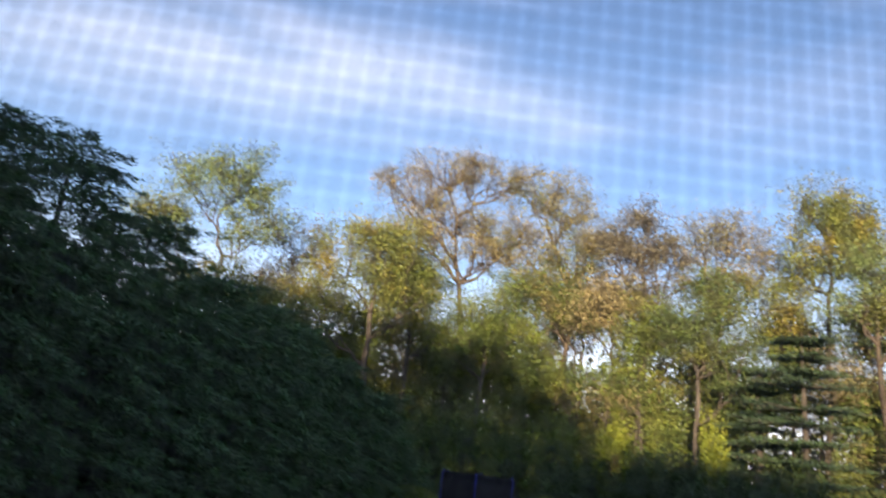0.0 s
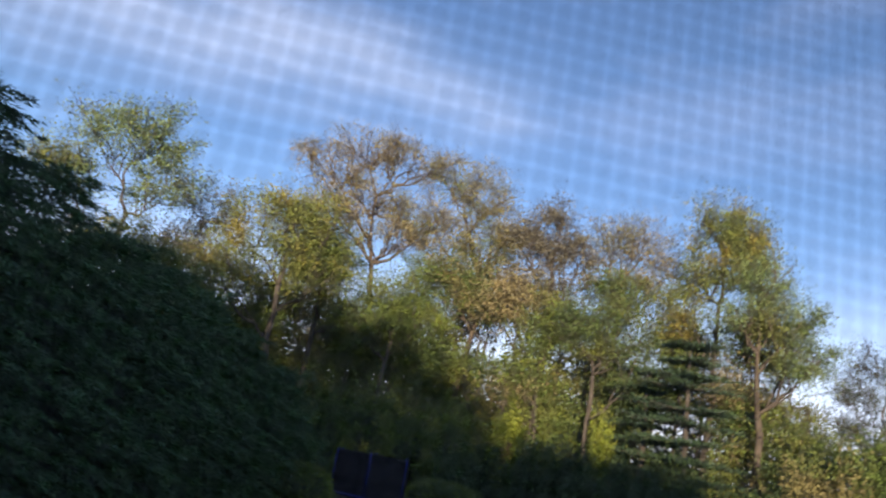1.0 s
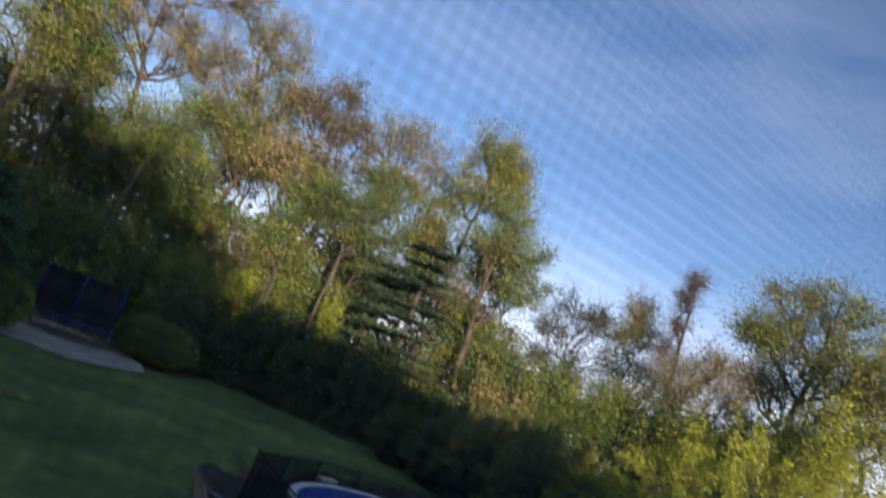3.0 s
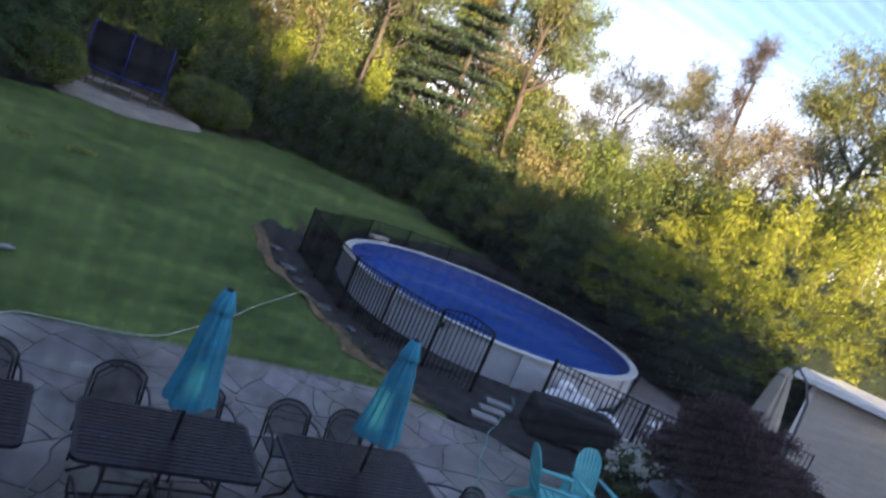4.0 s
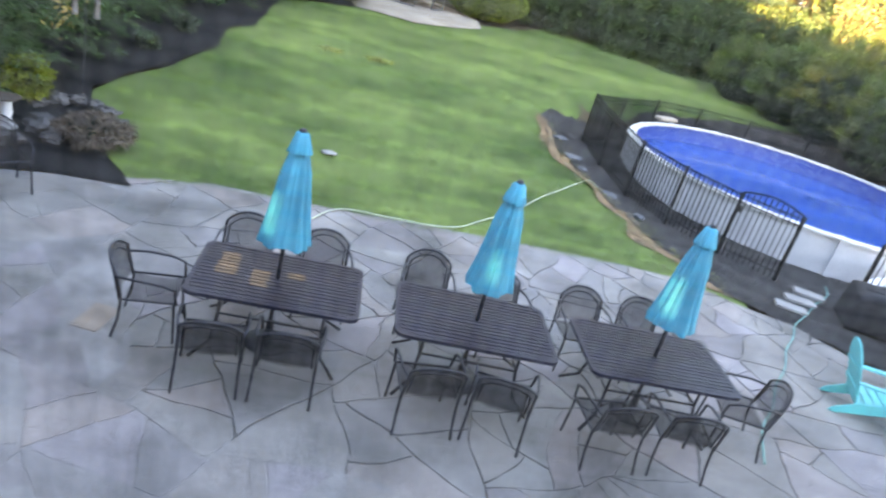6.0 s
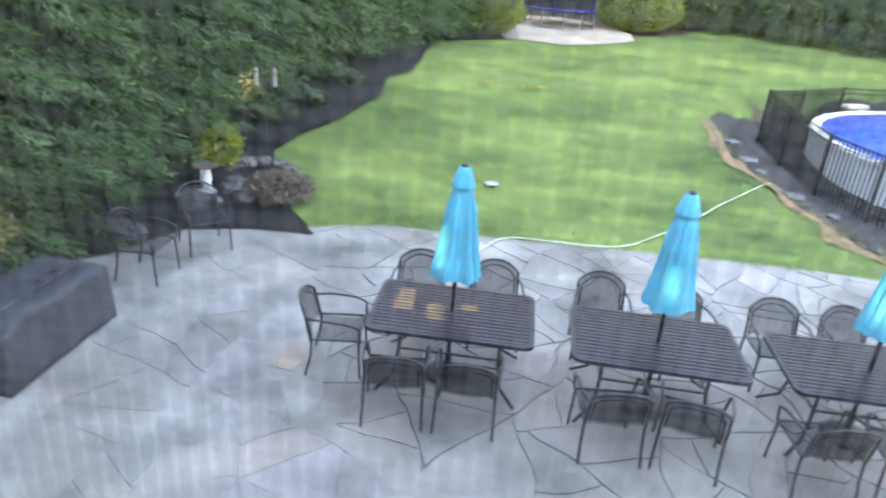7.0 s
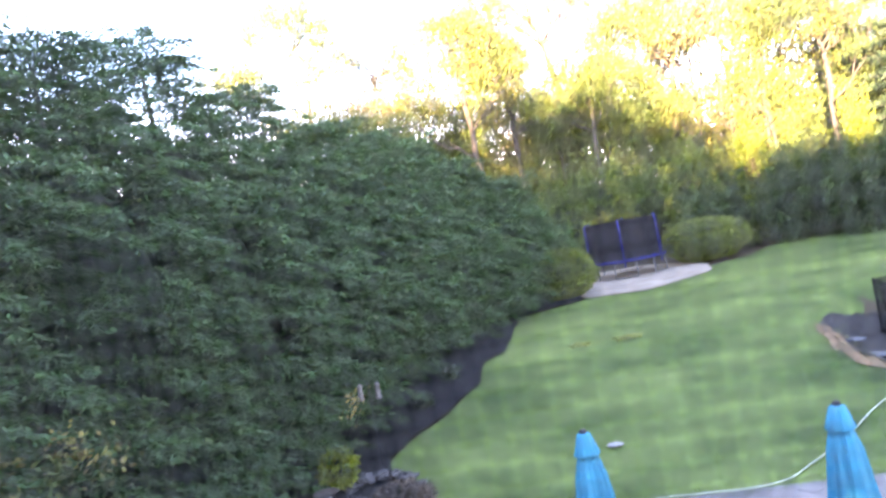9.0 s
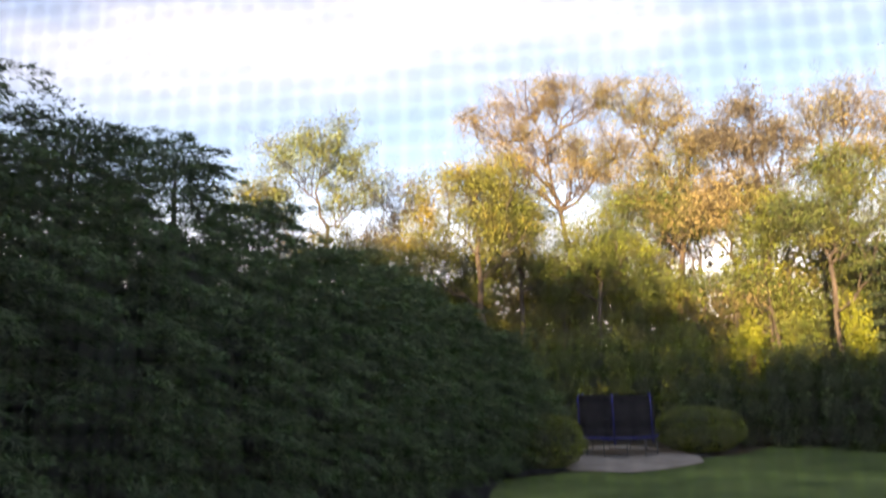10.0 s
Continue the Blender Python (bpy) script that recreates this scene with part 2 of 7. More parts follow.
M = {
    "grass": material("lawn_grass", (0.041, 0.078, 0.022), (0.179, 0.240, 0.071), rough=0.9, scale=0.55, bump=0.12, fine=3.4, spec=0.10, dist=0.03, stretch_by=(0.6, 1.0, 1), ground=True, grains=(0.45, 1.5)),
    "blade": leafy("grass_blade", (0.075, 0.125, 0.036), (0.160, 0.215, 0.064), scale=0.55, amount=0.2),
    "dry_grass": leafy("dry_grass", (0.30, 0.33, 0.10), (0.44, 0.47, 0.15), scale=2, amount=0.3),
    "litter": material("leaf_litter", (0.035, 0.028, 0.016), (0.10, 0.075, 0.04), rough=0.95, scale=0.4, bump=0.8, fine=14, dist=0.06),
    "mulch": material("black_mulch", (0.005, 0.0055, 0.0065), (0.016, 0.0155, 0.0165), rough=0.95, scale=1.4, bump=1.0, fine=30, dist=0.05),
    "gravel": material("dark_grey_gravel_mulch", (0.017, 0.016, 0.016), (0.064, 0.060, 0.058), rough=0.95, scale=2.2, bump=1.0, fine=24, dist=0.05),
    "edge_soil": material("dry_soil", (0.15, 0.095, 0.055), (0.32, 0.205, 0.115), rough=0.95, scale=3, bump=0.8, fine=25, dist=0.03),
    "sand": material("pale_sand", (0.292, 0.245, 0.194), (0.430, 0.370, 0.301), rough=0.95, scale=1.2, bump=0.5, fine=40, dist=0.02),
    "stone": material("bluestone", (0.086, 0.083, 0.080), (0.352, 0.327, 0.319), rough=0.62, scale=0.8, bump=0.35, fine=22, dist=0.012, rand="object", rand_amount=0.10, ground=True, tints=[(0.0, (1.01, 0.98, 1.02)), (0.2, (0.95, 0.99, 1.0)), (0.4, (1.02, 1.0, 0.97)), (0.6, (0.97, 1.0, 0.98)), (0.8, (1.06, 0.98, 0.95)), (0.92, (1.0, 0.97, 1.03))]),
    "mortar": material("patio_joint", (0.095, 0.094, 0.092), (0.36, 0.35, 0.335), rough=0.95, scale=0.45, bump=0.6, fine=40, ground=True),
    "pointing": material("pale_pointing", (0.12, 0.115, 0.113), (0.34, 0.325, 0.318), rough=0.95, scale=1.6, bump=0.4, fine=30, ground=True),
    "sun_patch_stone": material("tawny_sun_patch", (0.20, 0.155, 0.125), (0.34, 0.27, 0.22), rough=0.7, scale=4, bump=0.3, fine=22, dist=0.01),
    "rock": material("field_rock", (0.040, 0.038, 0.038), (0.144, 0.135, 0.131), rough=0.85, scale=4, bump=0.6, fine=20, dist=0.02),
    "iron": material("charcoal_powder_coat", (0.016, 0.017, 0.023), (0.029, 0.030, 0.040), rough=0.5, metal=0.3, scale=5, bump=0.1, fine=150, spec=0.45),
    "slat": material("charcoal_slat", (0.008, 0.009, 0.018), (0.014, 0.016, 0.033), rough=0.36, metal=0.0, scale=4, bump=0.05, fine=120, spec=0.13, rand="object", rand_amount=0.15),
    "sling": material("woven_grey_mesh", (0.020, 0.019, 0.021), (0.042, 0.040, 0.042), rough=0.8, scale=6, bump=0.5, fine=220, open_weave=0.36),
    "teal": material("turquoise_canvas", (0.012, 0.27, 0.40), (0.026, 0.40, 0.55), rough=0.65, scale=2.5, bump=0.25, fine=160, through_light=0.12),
    "teal_plastic": material("turquoise_plastic", (0.03, 0.46, 0.50), (0.05, 0.60, 0.62), rough=0.42, scale=3, bump=0.05, fine=60, spec=0.5),
    "beige": material("beige_canvas", (0.36, 0.31, 0.25), (0.48, 0.42, 0.34), rough=0.8, scale=3, bump=0.2, fine=120, through_light=0.1),
    "cover": material("dark_grey_vinyl_cover", (0.028, 0.029, 0.038), (0.056, 0.056, 0.072), rough=0.65, scale=2.2, bump=0.3, fine=60),
    "cover_black": material("black_vinyl_cover", (0.012, 0.012, 0.014), (0.028, 0.028, 0.032), rough=0.7, scale=2.2, bump=0.3, fine=60),
    "fence": material("black_aluminium", (0.006, 0.007, 0.007), (0.012, 0.013, 0.013), rough=0.5, scale=6, bump=0.05, fine=90, spec=0.2),
    "pool_wall": material("grey_white_pool_wall", (0.42, 0.43, 0.45), (0.58, 0.59, 0.60), rough=0.5, scale=1.1, bump=0.1, fine=30),
    "pool_rim": material("cream_resin_rim", (0.52, 0.52, 0.50), (0.68, 0.68, 0.65), rough=0.4, scale=3, bump=0.08, fine=40, spec=0.5),
    "white": material("white_plastic", (0.66, 0.66, 0.67), (0.82, 0.82, 0.82), rough=0.4, scale=4, bump=0.05, fine=40, spec=0.5),
    "cream": material("cream_siding_paint", (0.50, 0.46, 0.40), (0.60, 0.56, 0.50), rough=0.7, scale=1.5, bump=0.12, fine=30),
    "wood": material("weathered_deck_wood", (0.050, 0.037, 0.029), (0.115, 0.089, 0.070), rough=0.8, scale=5, bump=0.5, fine=40, rand="object", rand_amount=0.25, stretch_by=(1, 6, 6)),
    "grey_board": material("grey_weathered_board", (0.16, 0.137, 0.127), (0.29, 0.255, 0.24), rough=0.85, scale=5, bump=0.5, fine=40, rand="object", rand_amount=0.25, stretch_by=(6, 1, 6)),
    "plaster": material("white_room_plaster", (0.62, 0.60, 0.57), (0.72, 0.70, 0.67), rough=0.9, scale=1.2, bump=0.1, fine=40),
    "floor_wood": material("brown_floor_boards", (0.16, 0.10, 0.06), (0.28, 0.18, 0.11), rough=0.5, scale=3, bump=0.2, fine=30, stretch_by=(6, 1, 6)),
    "concrete": material("pale_concrete_slab", (0.24, 0.235, 0.23), (0.37, 0.365, 0.35), rough=0.85, scale=5, bump=0.4, fine=40),
    "blue": material("blue_pad_vinyl", (0.009, 0.013, 0.119), (0.017, 0.024, 0.199), rough=0.5, scale=3, bump=0.1, fine=60),
    "net": material("black_net", (0.005, 0.005, 0.007), (0.010, 0.010, 0.013), rough=0.9, scale=6, bump=0.3, fine=120),
    "steel": material("galvanised_steel", (0.30, 0.30, 0.31), (0.45, 0.45, 0.46), rough=0.4, metal=0.8, scale=6, bump=0.05, fine=60),
    "hose_white": material("pale_hose", (0.425, 0.475, 0.350), (0.575, 0.625, 0.488), rough=0.5, scale=4, bump=0.05, fine=60),
    "hose_teal": material("aqua_hose", (0.12, 0.38, 0.36), (0.20, 0.50, 0.46), rough=0.5, scale=4, bump=0.05, fine=60),
    "bark": material("grey_brown_bark", (0.029, 0.025, 0.022), (0.090, 0.079, 0.067), rough=0.9, scale=1.5, bump=0.8, fine=14, dist=0.03, stretch_by=(4, 4, 1)),
    "pale_bark": material("pale_bark", (0.036, 0.030, 0.026), (0.099, 0.081, 0.063), rough=0.9, scale=1.0, bump=0.6, fine=10, dist=0.03, stretch_by=(3, 3, 1)),
    "spring": leafy("light_green_leaf", (0.085, 0.13, 0.045), (0.195, 0.26, 0.1), accent=(0.16, 0.18, 0.055)),
    # near-black colour stands in for the shade deep inside foliage
    "core": material("inner_shade", (0.005, 0.010, 0.005), (0.014, 0.024, 0.012), rough=0.95, scale=1.0, bump=0.5, fine=6),
    "evergreen": leafy("evergreen_spray", (0.037, 0.080, 0.030), (0.097, 0.174, 0.066), scale=0.9, amount=0.18, glow=0.22),
    # gold colour stands in for sunlight on the hedge's face
    "sun_gold_leaf": leafy("golden_leaf", (0.20, 0.17, 0.05), (0.56, 0.40, 0.13), scale=2.2, amount=0.45, accent=(0.10, 0.14, 0.05)),
    "boxwood": leafy("boxwood_leaf", (0.110, 0.152, 0.032), (0.215, 0.262, 0.060), scale=0.8),
    "green": leafy("green_leaf", (0.055, 0.095, 0.03), (0.135, 0.185, 0.062), accent=(0.14, 0.165, 0.04)),
    "olive": leafy("olive_leaf", (0.085, 0.115, 0.03), (0.215, 0.25, 0.07), accent=(0.24, 0.215, 0.05)),
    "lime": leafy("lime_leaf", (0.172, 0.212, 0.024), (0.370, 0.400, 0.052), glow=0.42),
    "rust": leafy("rust_leaf", (0.168, 0.142, 0.074), (0.324, 0.282, 0.144), accent=(0.215, 0.215, 0.085)),
    "amber": leafy("amber_leaf", (0.165, 0.155, 0.065), (0.32, 0.285, 0.125), accent=(0.16, 0.19, 0.06)),
    # yellow-green leaf with the sunlight on two bushes put into its colour
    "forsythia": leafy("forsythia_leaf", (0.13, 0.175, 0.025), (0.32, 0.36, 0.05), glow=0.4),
    "grey_twig": leafy("grey_bud", (0.092, 0.092, 0.066), (0.192, 0.180, 0.132)),
    "blue_green": leafy("blue_green_leaf", (0.048, 0.068, 0.044), (0.108, 0.136, 0.088)),
    "plume": leafy("reddish_bud", (0.22, 0.17, 0.145), (0.38, 0.31, 0.27)),
    "vine": leafy("vine_leaf", (0.054, 0.093, 0.024), (0.150, 0.203, 0.052), accent=(0.17, 0.21, 0.040)),
    # darker leaves carry the shade of the thicket's base and of shrub hollows
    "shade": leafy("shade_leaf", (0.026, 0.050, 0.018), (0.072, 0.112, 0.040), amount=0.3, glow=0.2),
    "pine": leafy("pine_needle", (0.020, 0.043, 0.023), (0.048, 0.084, 0.043), amount=0.3, glow=0.1),
    "purple": leafy("purple_maple_leaf", (0.034, 0.015, 0.020), (0.080, 0.034, 0.042), scale=1.2, glow=0.2),
    "petal": leafy("white_petal", (0.62, 0.62, 0.55), (0.80, 0.80, 0.74), scale=2, amount=0.1),
    "dry_shrub": leafy("dry_shrub_twig", (0.115, 0.088, 0.066), (0.25, 0.20, 0.155), scale=2),
    "far_leaf": leafy("far_wood_leaf", (0.048, 0.054, 0.024), (0.128, 0.112, 0.052), scale=0.15, accent=(0.12, 0.09, 0.045)),
    "screen": material("screen_fibre", (0.44, 0.44, 0.45), (0.52, 0.52, 0.53), rough=0.6, scale=3, bump=0, fine=40, through_light=0.5),
    "blind": material("sun_dimming_weave", (0.4, 0.36, 0.28), (0.5, 0.45, 0.36), rough=0.9, scale=6, bump=0.2, fine=120, open_weave=0.42),
    "grey_stone": material("cast_stone", (0.060, 0.066, 0.072), (0.13, 0.14, 0.15), rough=0.7, scale=4, bump=0.3, fine=40),
}


def pool_water():
    m = bpy.data.materials.new("pool_water")
    m.use_nodes = True
    n, l = m.node_tree.nodes, m.node_tree.links
    bs = n["Principled BSDF"]
    tc, no = n.new("ShaderNodeTexCoord"), n.new("ShaderNodeTexNoise")
    no.inputs["Scale"].default_value, no.inputs["Detail"].default_value = 0.7, 3
    l.new(tc.outputs["Object"], no.inputs["Vector"])
    l.new(ramp(m.node_tree, no.outputs["Fac"], [(0.3, (0.016, 0.078, 0.31)), (0.75, (0.022, 0.098, 0.37))]), bs.inputs["Base Color"])
    bs.inputs["Roughness"].default_value, bs.inputs["IOR"].default_value = 0.12, 1.33
    bs.inputs["Specular IOR Level"].default_value = 0.35
    rip = n.new("ShaderNodeTexNoise")
    rip.inputs["Scale"].default_value = 5
    l.new(tc.outputs["Object"], rip.inputs["Vector"])
    bp = n.new("ShaderNodeBump")
    bp.inputs["Strength"].default_value, bp.inputs["Distance"].default_value = 0.05, 0.02
    l.new(rip.outputs["Fac"], bp.inputs["Height"])
    l.new(bp.outputs["Normal"], bs.inputs["Normal"])
    return m


def pool_liner():
    m = bpy.data.materials.new("patterned_pool_liner")
    m.use_nodes = True
    n, l = m.node_tree.nodes, m.node_tree.links
    tc, vo = n.new("ShaderNodeTexCoord"), n.new("ShaderNodeTexVoronoi")
    vo.inputs["Scale"].default_value = 8
    l.new(tc.outputs["Object"], vo.inputs["Vector"])
    l.new(ramp(m.node_tree, vo.outputs["Distance"], [(0.14, (0.10, 0.19, 0.42)), (0.42, (0.020, 0.06, 0.25))]), n["Principled BSDF"].inputs["Base Color"])
    n["Principled BSDF"].inputs["Roughness"].default_value = 0.6
    return m


M["water"], M["liner"] = pool_water(), pool_liner()


# ---- mesh helpers ----
def fast_mesh(name, verts, faces, mat, smooth=False):
    """verts (n, 3), faces (k, 3 or 4) as arrays."""
    verts, faces = np.asarray(verts, dtype=np.float32), np.asarray(faces, dtype=np.int32)
    me = bpy.data.meshes.new(name)
    k = faces.shape[1]
    me.vertices.add(len(verts))
    me.vertices.foreach_set("co", verts.ravel())
    me.loops.add(faces.size)
    me.loops.foreach_set("vertex_index", faces.ravel())
    me.polygons.add(len(faces))
    me.polygons.foreach_set("loop_start", np.arange(0, faces.size, k, dtype=np.int32))
    me.update(calc_edges=True)
    me.validate()
    me.materials.append(mat)
    if smooth:
        me.polygons.foreach_set("use_smooth", np.ones(len(faces), dtype=bool))
    return me


def from_bm(name, bm, mat, smooth=False):
    me = bpy.data.meshes.new(name)
    bmesh.ops.recalc_face_normals(bm, faces=bm.faces)
    bm.to_mesh(me)
    bm.free()
    me.materials.append(mat)
    if smooth:
        me.polygons.foreach_set("use_smooth", np.ones(len(me.polygons), dtype=bool))
    return me


def part(name, bm, mat, parent, label="", smooth=False):
    """Links a bmesh (or a ready mesh) as one mesh object under a thing or a part."""
    me = from_bm(name, bm, mat, smooth) if isinstance(bm, bmesh.types.BMesh) else bm
    ob = new(name, me)
    ob.parent = parent
    if label:
        tagged(ob, label)
    return ob


def thing(name, label, category, m=None, group="", kind=""):
    ob = new(name)
    ob.matrix_basis = m or Matrix()
    return tagged(ob, label, category, group, kind)


def box(bm, c, size, rot=None, bevel=0.0):
    r = bmesh.ops.create_cube(bm, size=1)
    m = Matrix.Translation(c) @ (rot or Matrix()) @ Matrix.Diagonal((*size, 1))
    bmesh.ops.transform(bm, matrix=m, verts=r["verts"])
    if bevel:
        edges = list({e for v in r["verts"] for e in v.link_edges})
        bmesh.ops.bevel(bm, geom=edges, offset=bevel, segments=2, affect="EDGES", profile=0.6)
    return bm


def tube(bm, pts, radii, sides=6, cap=True):
    """A tapered tube along points."""
    pts = [Vector(p) for p in pts]
    if not hasattr(radii, "__len__"):
        radii = [radii] * len(pts)
    rings, prev = [], None
    for i, p in enumerate(pts):
        t = (pts[min(i + 1, len(pts) - 1)] - pts[max(i - 1, 0)]).normalized()
        if prev is None:
            a = t.orthogonal().normalized()
        else:
            a = (prev - t * prev.dot(t))
            a = a.normalized() if a.length > 1e-6 else t.orthogonal().normalized()
        prev = a
        b = t.cross(a)
        rings.append([bm.verts.new(p + (a * math.cos(2 * math.pi * k / sides) + b * math.sin(2 * math.pi * k / sides)) * radii[i]) for k in range(sides)])
    for r0, r1 in zip(rings, rings[1:]):
        for k in range(sides):
            bm.faces.new((r0[k], r0[(k + 1) % sides], r1[(k + 1) % sides], r1[k]))
    if cap:
        bm.faces.new(rings[0][::-1])
        bm.faces.new(rings[-1])
    return bm


def lathe(bm, profile, segs=20, wobble=None):
    """profile: (radius, z) pairs, turned round z. wobble(angle, i) scales the radius."""
    rings = []
    for i, (r, z) in enumerate(profile):
        rings.append([bm.verts.new(((r * (wobble(2 * math.pi * k / segs, i) if wobble else 1)) * math.cos(2 * math.pi * k / segs),
                                    (r * (wobble(2 * math.pi * k / segs, i) if wobble else 1)) * math.sin(2 * math.pi * k / segs), z)) for k in range(segs)])
    for r0, r1 in zip(rings, rings[1:]):
        for k in range(segs):
            bm.faces.new((r0[k], r0[(k + 1) % segs], r1[(k + 1) % segs], r1[k]))
    bm.faces.new(rings[0][::-1])
    bm.faces.new(rings[-1])
    return bm


def bezier(a, b, c, n=6):
    a, b, c = Vector(a), Vector(b), Vector(c)
    return [a * (1 - u) ** 2 + b * 2 * u * (1 - u) + c * u * u for u in [i / (n - 1) for i in range(n)]]


def polar(az, d, z=0.0):
    """A place by its bearing from the window (degrees from straight ahead, to the right) and distance."""
    return Vector((d * math.sin(radians(az)), d * math.cos(radians(az)), z))


def rise(el, d):
    """The height that stands at the elevation el (degrees) at that distance from the window."""
    return EYE + d * math.tan(radians(el))


POOL = Vector((12.05, 15.14, 0.0))
POOL_R, POOL_TOP = 4.33, 0.85


def smooth_step(u):
    u = min(max(u, 0.0), 1.0)
    return u * u * (3 - 2 * u)


def terrain(x, y):
    z = smooth_step((y - 9.5) / 9.5) + 0.012 * max(min(y, 80) - 19, 0)
    w = smooth_step((6.6 - math.hypot(x - POOL.x, y - POOL.y)) / 0.9)
    pad = 0.03 + 0.27 * smooth_step((9.0 - x) / 2.5) * smooth_step((y - 13.0) / 4.0)
    return z * (1 - w) + min(pad, z + 0.03) * w


def sheet(name, outline, mat, lift, label, category, step=0.6):
    """A flat sheet with that outline, cut into cells and laid on the ground."""
    bm = bmesh.new()
    bm.faces.new([bm.verts.new((x, y, 0)) for x, y in outline])
    xs, ys = [p[0] for p in outline], [p[1] for p in outline]
    for axis, lo, hi in ((0, min(xs), max(xs)), (1, min(ys), max(ys))):
        c = lo + step
        while c < hi:
            co, no = [0, 0, 0], [0, 0, 0]
            co[axis], no[axis] = c, 1
            bmesh.ops.bisect_plane(bm, geom=bm.verts[:] + bm.edges[:] + bm.faces[:], plane_co=co, plane_no=no)
            c += step
    for v in bm.verts:
        v.co.z = terrain(v.co.x, v.co.y) + lift + 0.012 * noise.noise(v.co * 0.9)
    bmesh.ops.triangulate(bm, faces=[f for f in bm.faces if len(f.verts) > 4])
    ob = new(name, from_bm(name, bm, mat, True))
    for p in ob.data.polygons:
        if p.normal.z < 0:
            p.flip()
    return tagged(ob, label, category, kind="structure")


def wavy(points, amount=0.08, per=4, seed=1):
    """An outline with small irregular bends between its corners."""
    out = []
    for i, (p, q) in enumerate(zip(points, points[1:] + points[:1])):
        for k in range(per):
            u = k / per
            x, y = p[0] * (1 - u) + q[0] * u, p[1] * (1 - u) + q[1] * u
            out.append((x + amount * noise.noise((x * 1.3, y * 1.3, seed)), y + amount * noise.noise((x * 1.3, y * 1.3, seed + 9))))
    return out


# ---- foliage helpers ----
def leaf_mesh(name, pts, size, mat, aspect=0.55, aim=None, seed=0, droop=0.0, vary=0.4, flat=0.0, slim=False):
    """One mesh of many small pointed leaves at the points; aim (n, 3): the way they point; flat: how far they lie
    level, 0 to 1; slim: three-cornered ones."""
    rng = np.random.default_rng(seed)
    n = len(pts)
    a = rng.normal(size=(n, 3))
    if aim is not None:
        a = a * 0.55 + aim
    a[:, 2] -= droop
    if flat == 1:
        a[:, 2] *= 0.12
    a /= np.linalg.norm(a, axis=1)[:, None] + 1e-9
    b = np.cross(a, np.array([0.0, 0.0, 1.0]) * flat + rng.normal(size=(n, 3)) * (1 - flat))
    b /= np.linalg.norm(b, axis=1)[:, None] + 1e-9
    c = np.cross(a, b)
    s = size * (1 + vary * rng.uniform(-1, 1, n))[:, None]
    base = pts - a * s * 0.5
    if slim:
        low = base + a * s * 0.12
        v = np.stack([low + b * s * aspect * 0.5, base + a * s, low - b * s * aspect * 0.5], axis=1).reshape(-1, 3)
        return fast_mesh(name, v, np.arange(3 * n).reshape(n, 3), mat)
    mid = base + a * s * 0.5 + c * s * 0.08
    v = np.stack([base, mid + b * s * aspect * 0.5, base + a * s, mid - b * s * aspect * 0.5], axis=1).reshape(-1, 3)
    return fast_mesh(name, v, np.arange(4 * n).reshape(n, 4), mat)


def shell_points(rng, n, centre, rad, inner=0.6):
    """Points in the outer part of an ellipsoid, with the way out of it."""
    d = rng.normal(size=(n, 3))
    d /= np.linalg.norm(d, axis=1)[:, None]
    r = rng.uniform(inner ** 3, 1, n) ** (1 / 3)
    return np.array(centre) + d * np.array(rad) * r[:, None], d


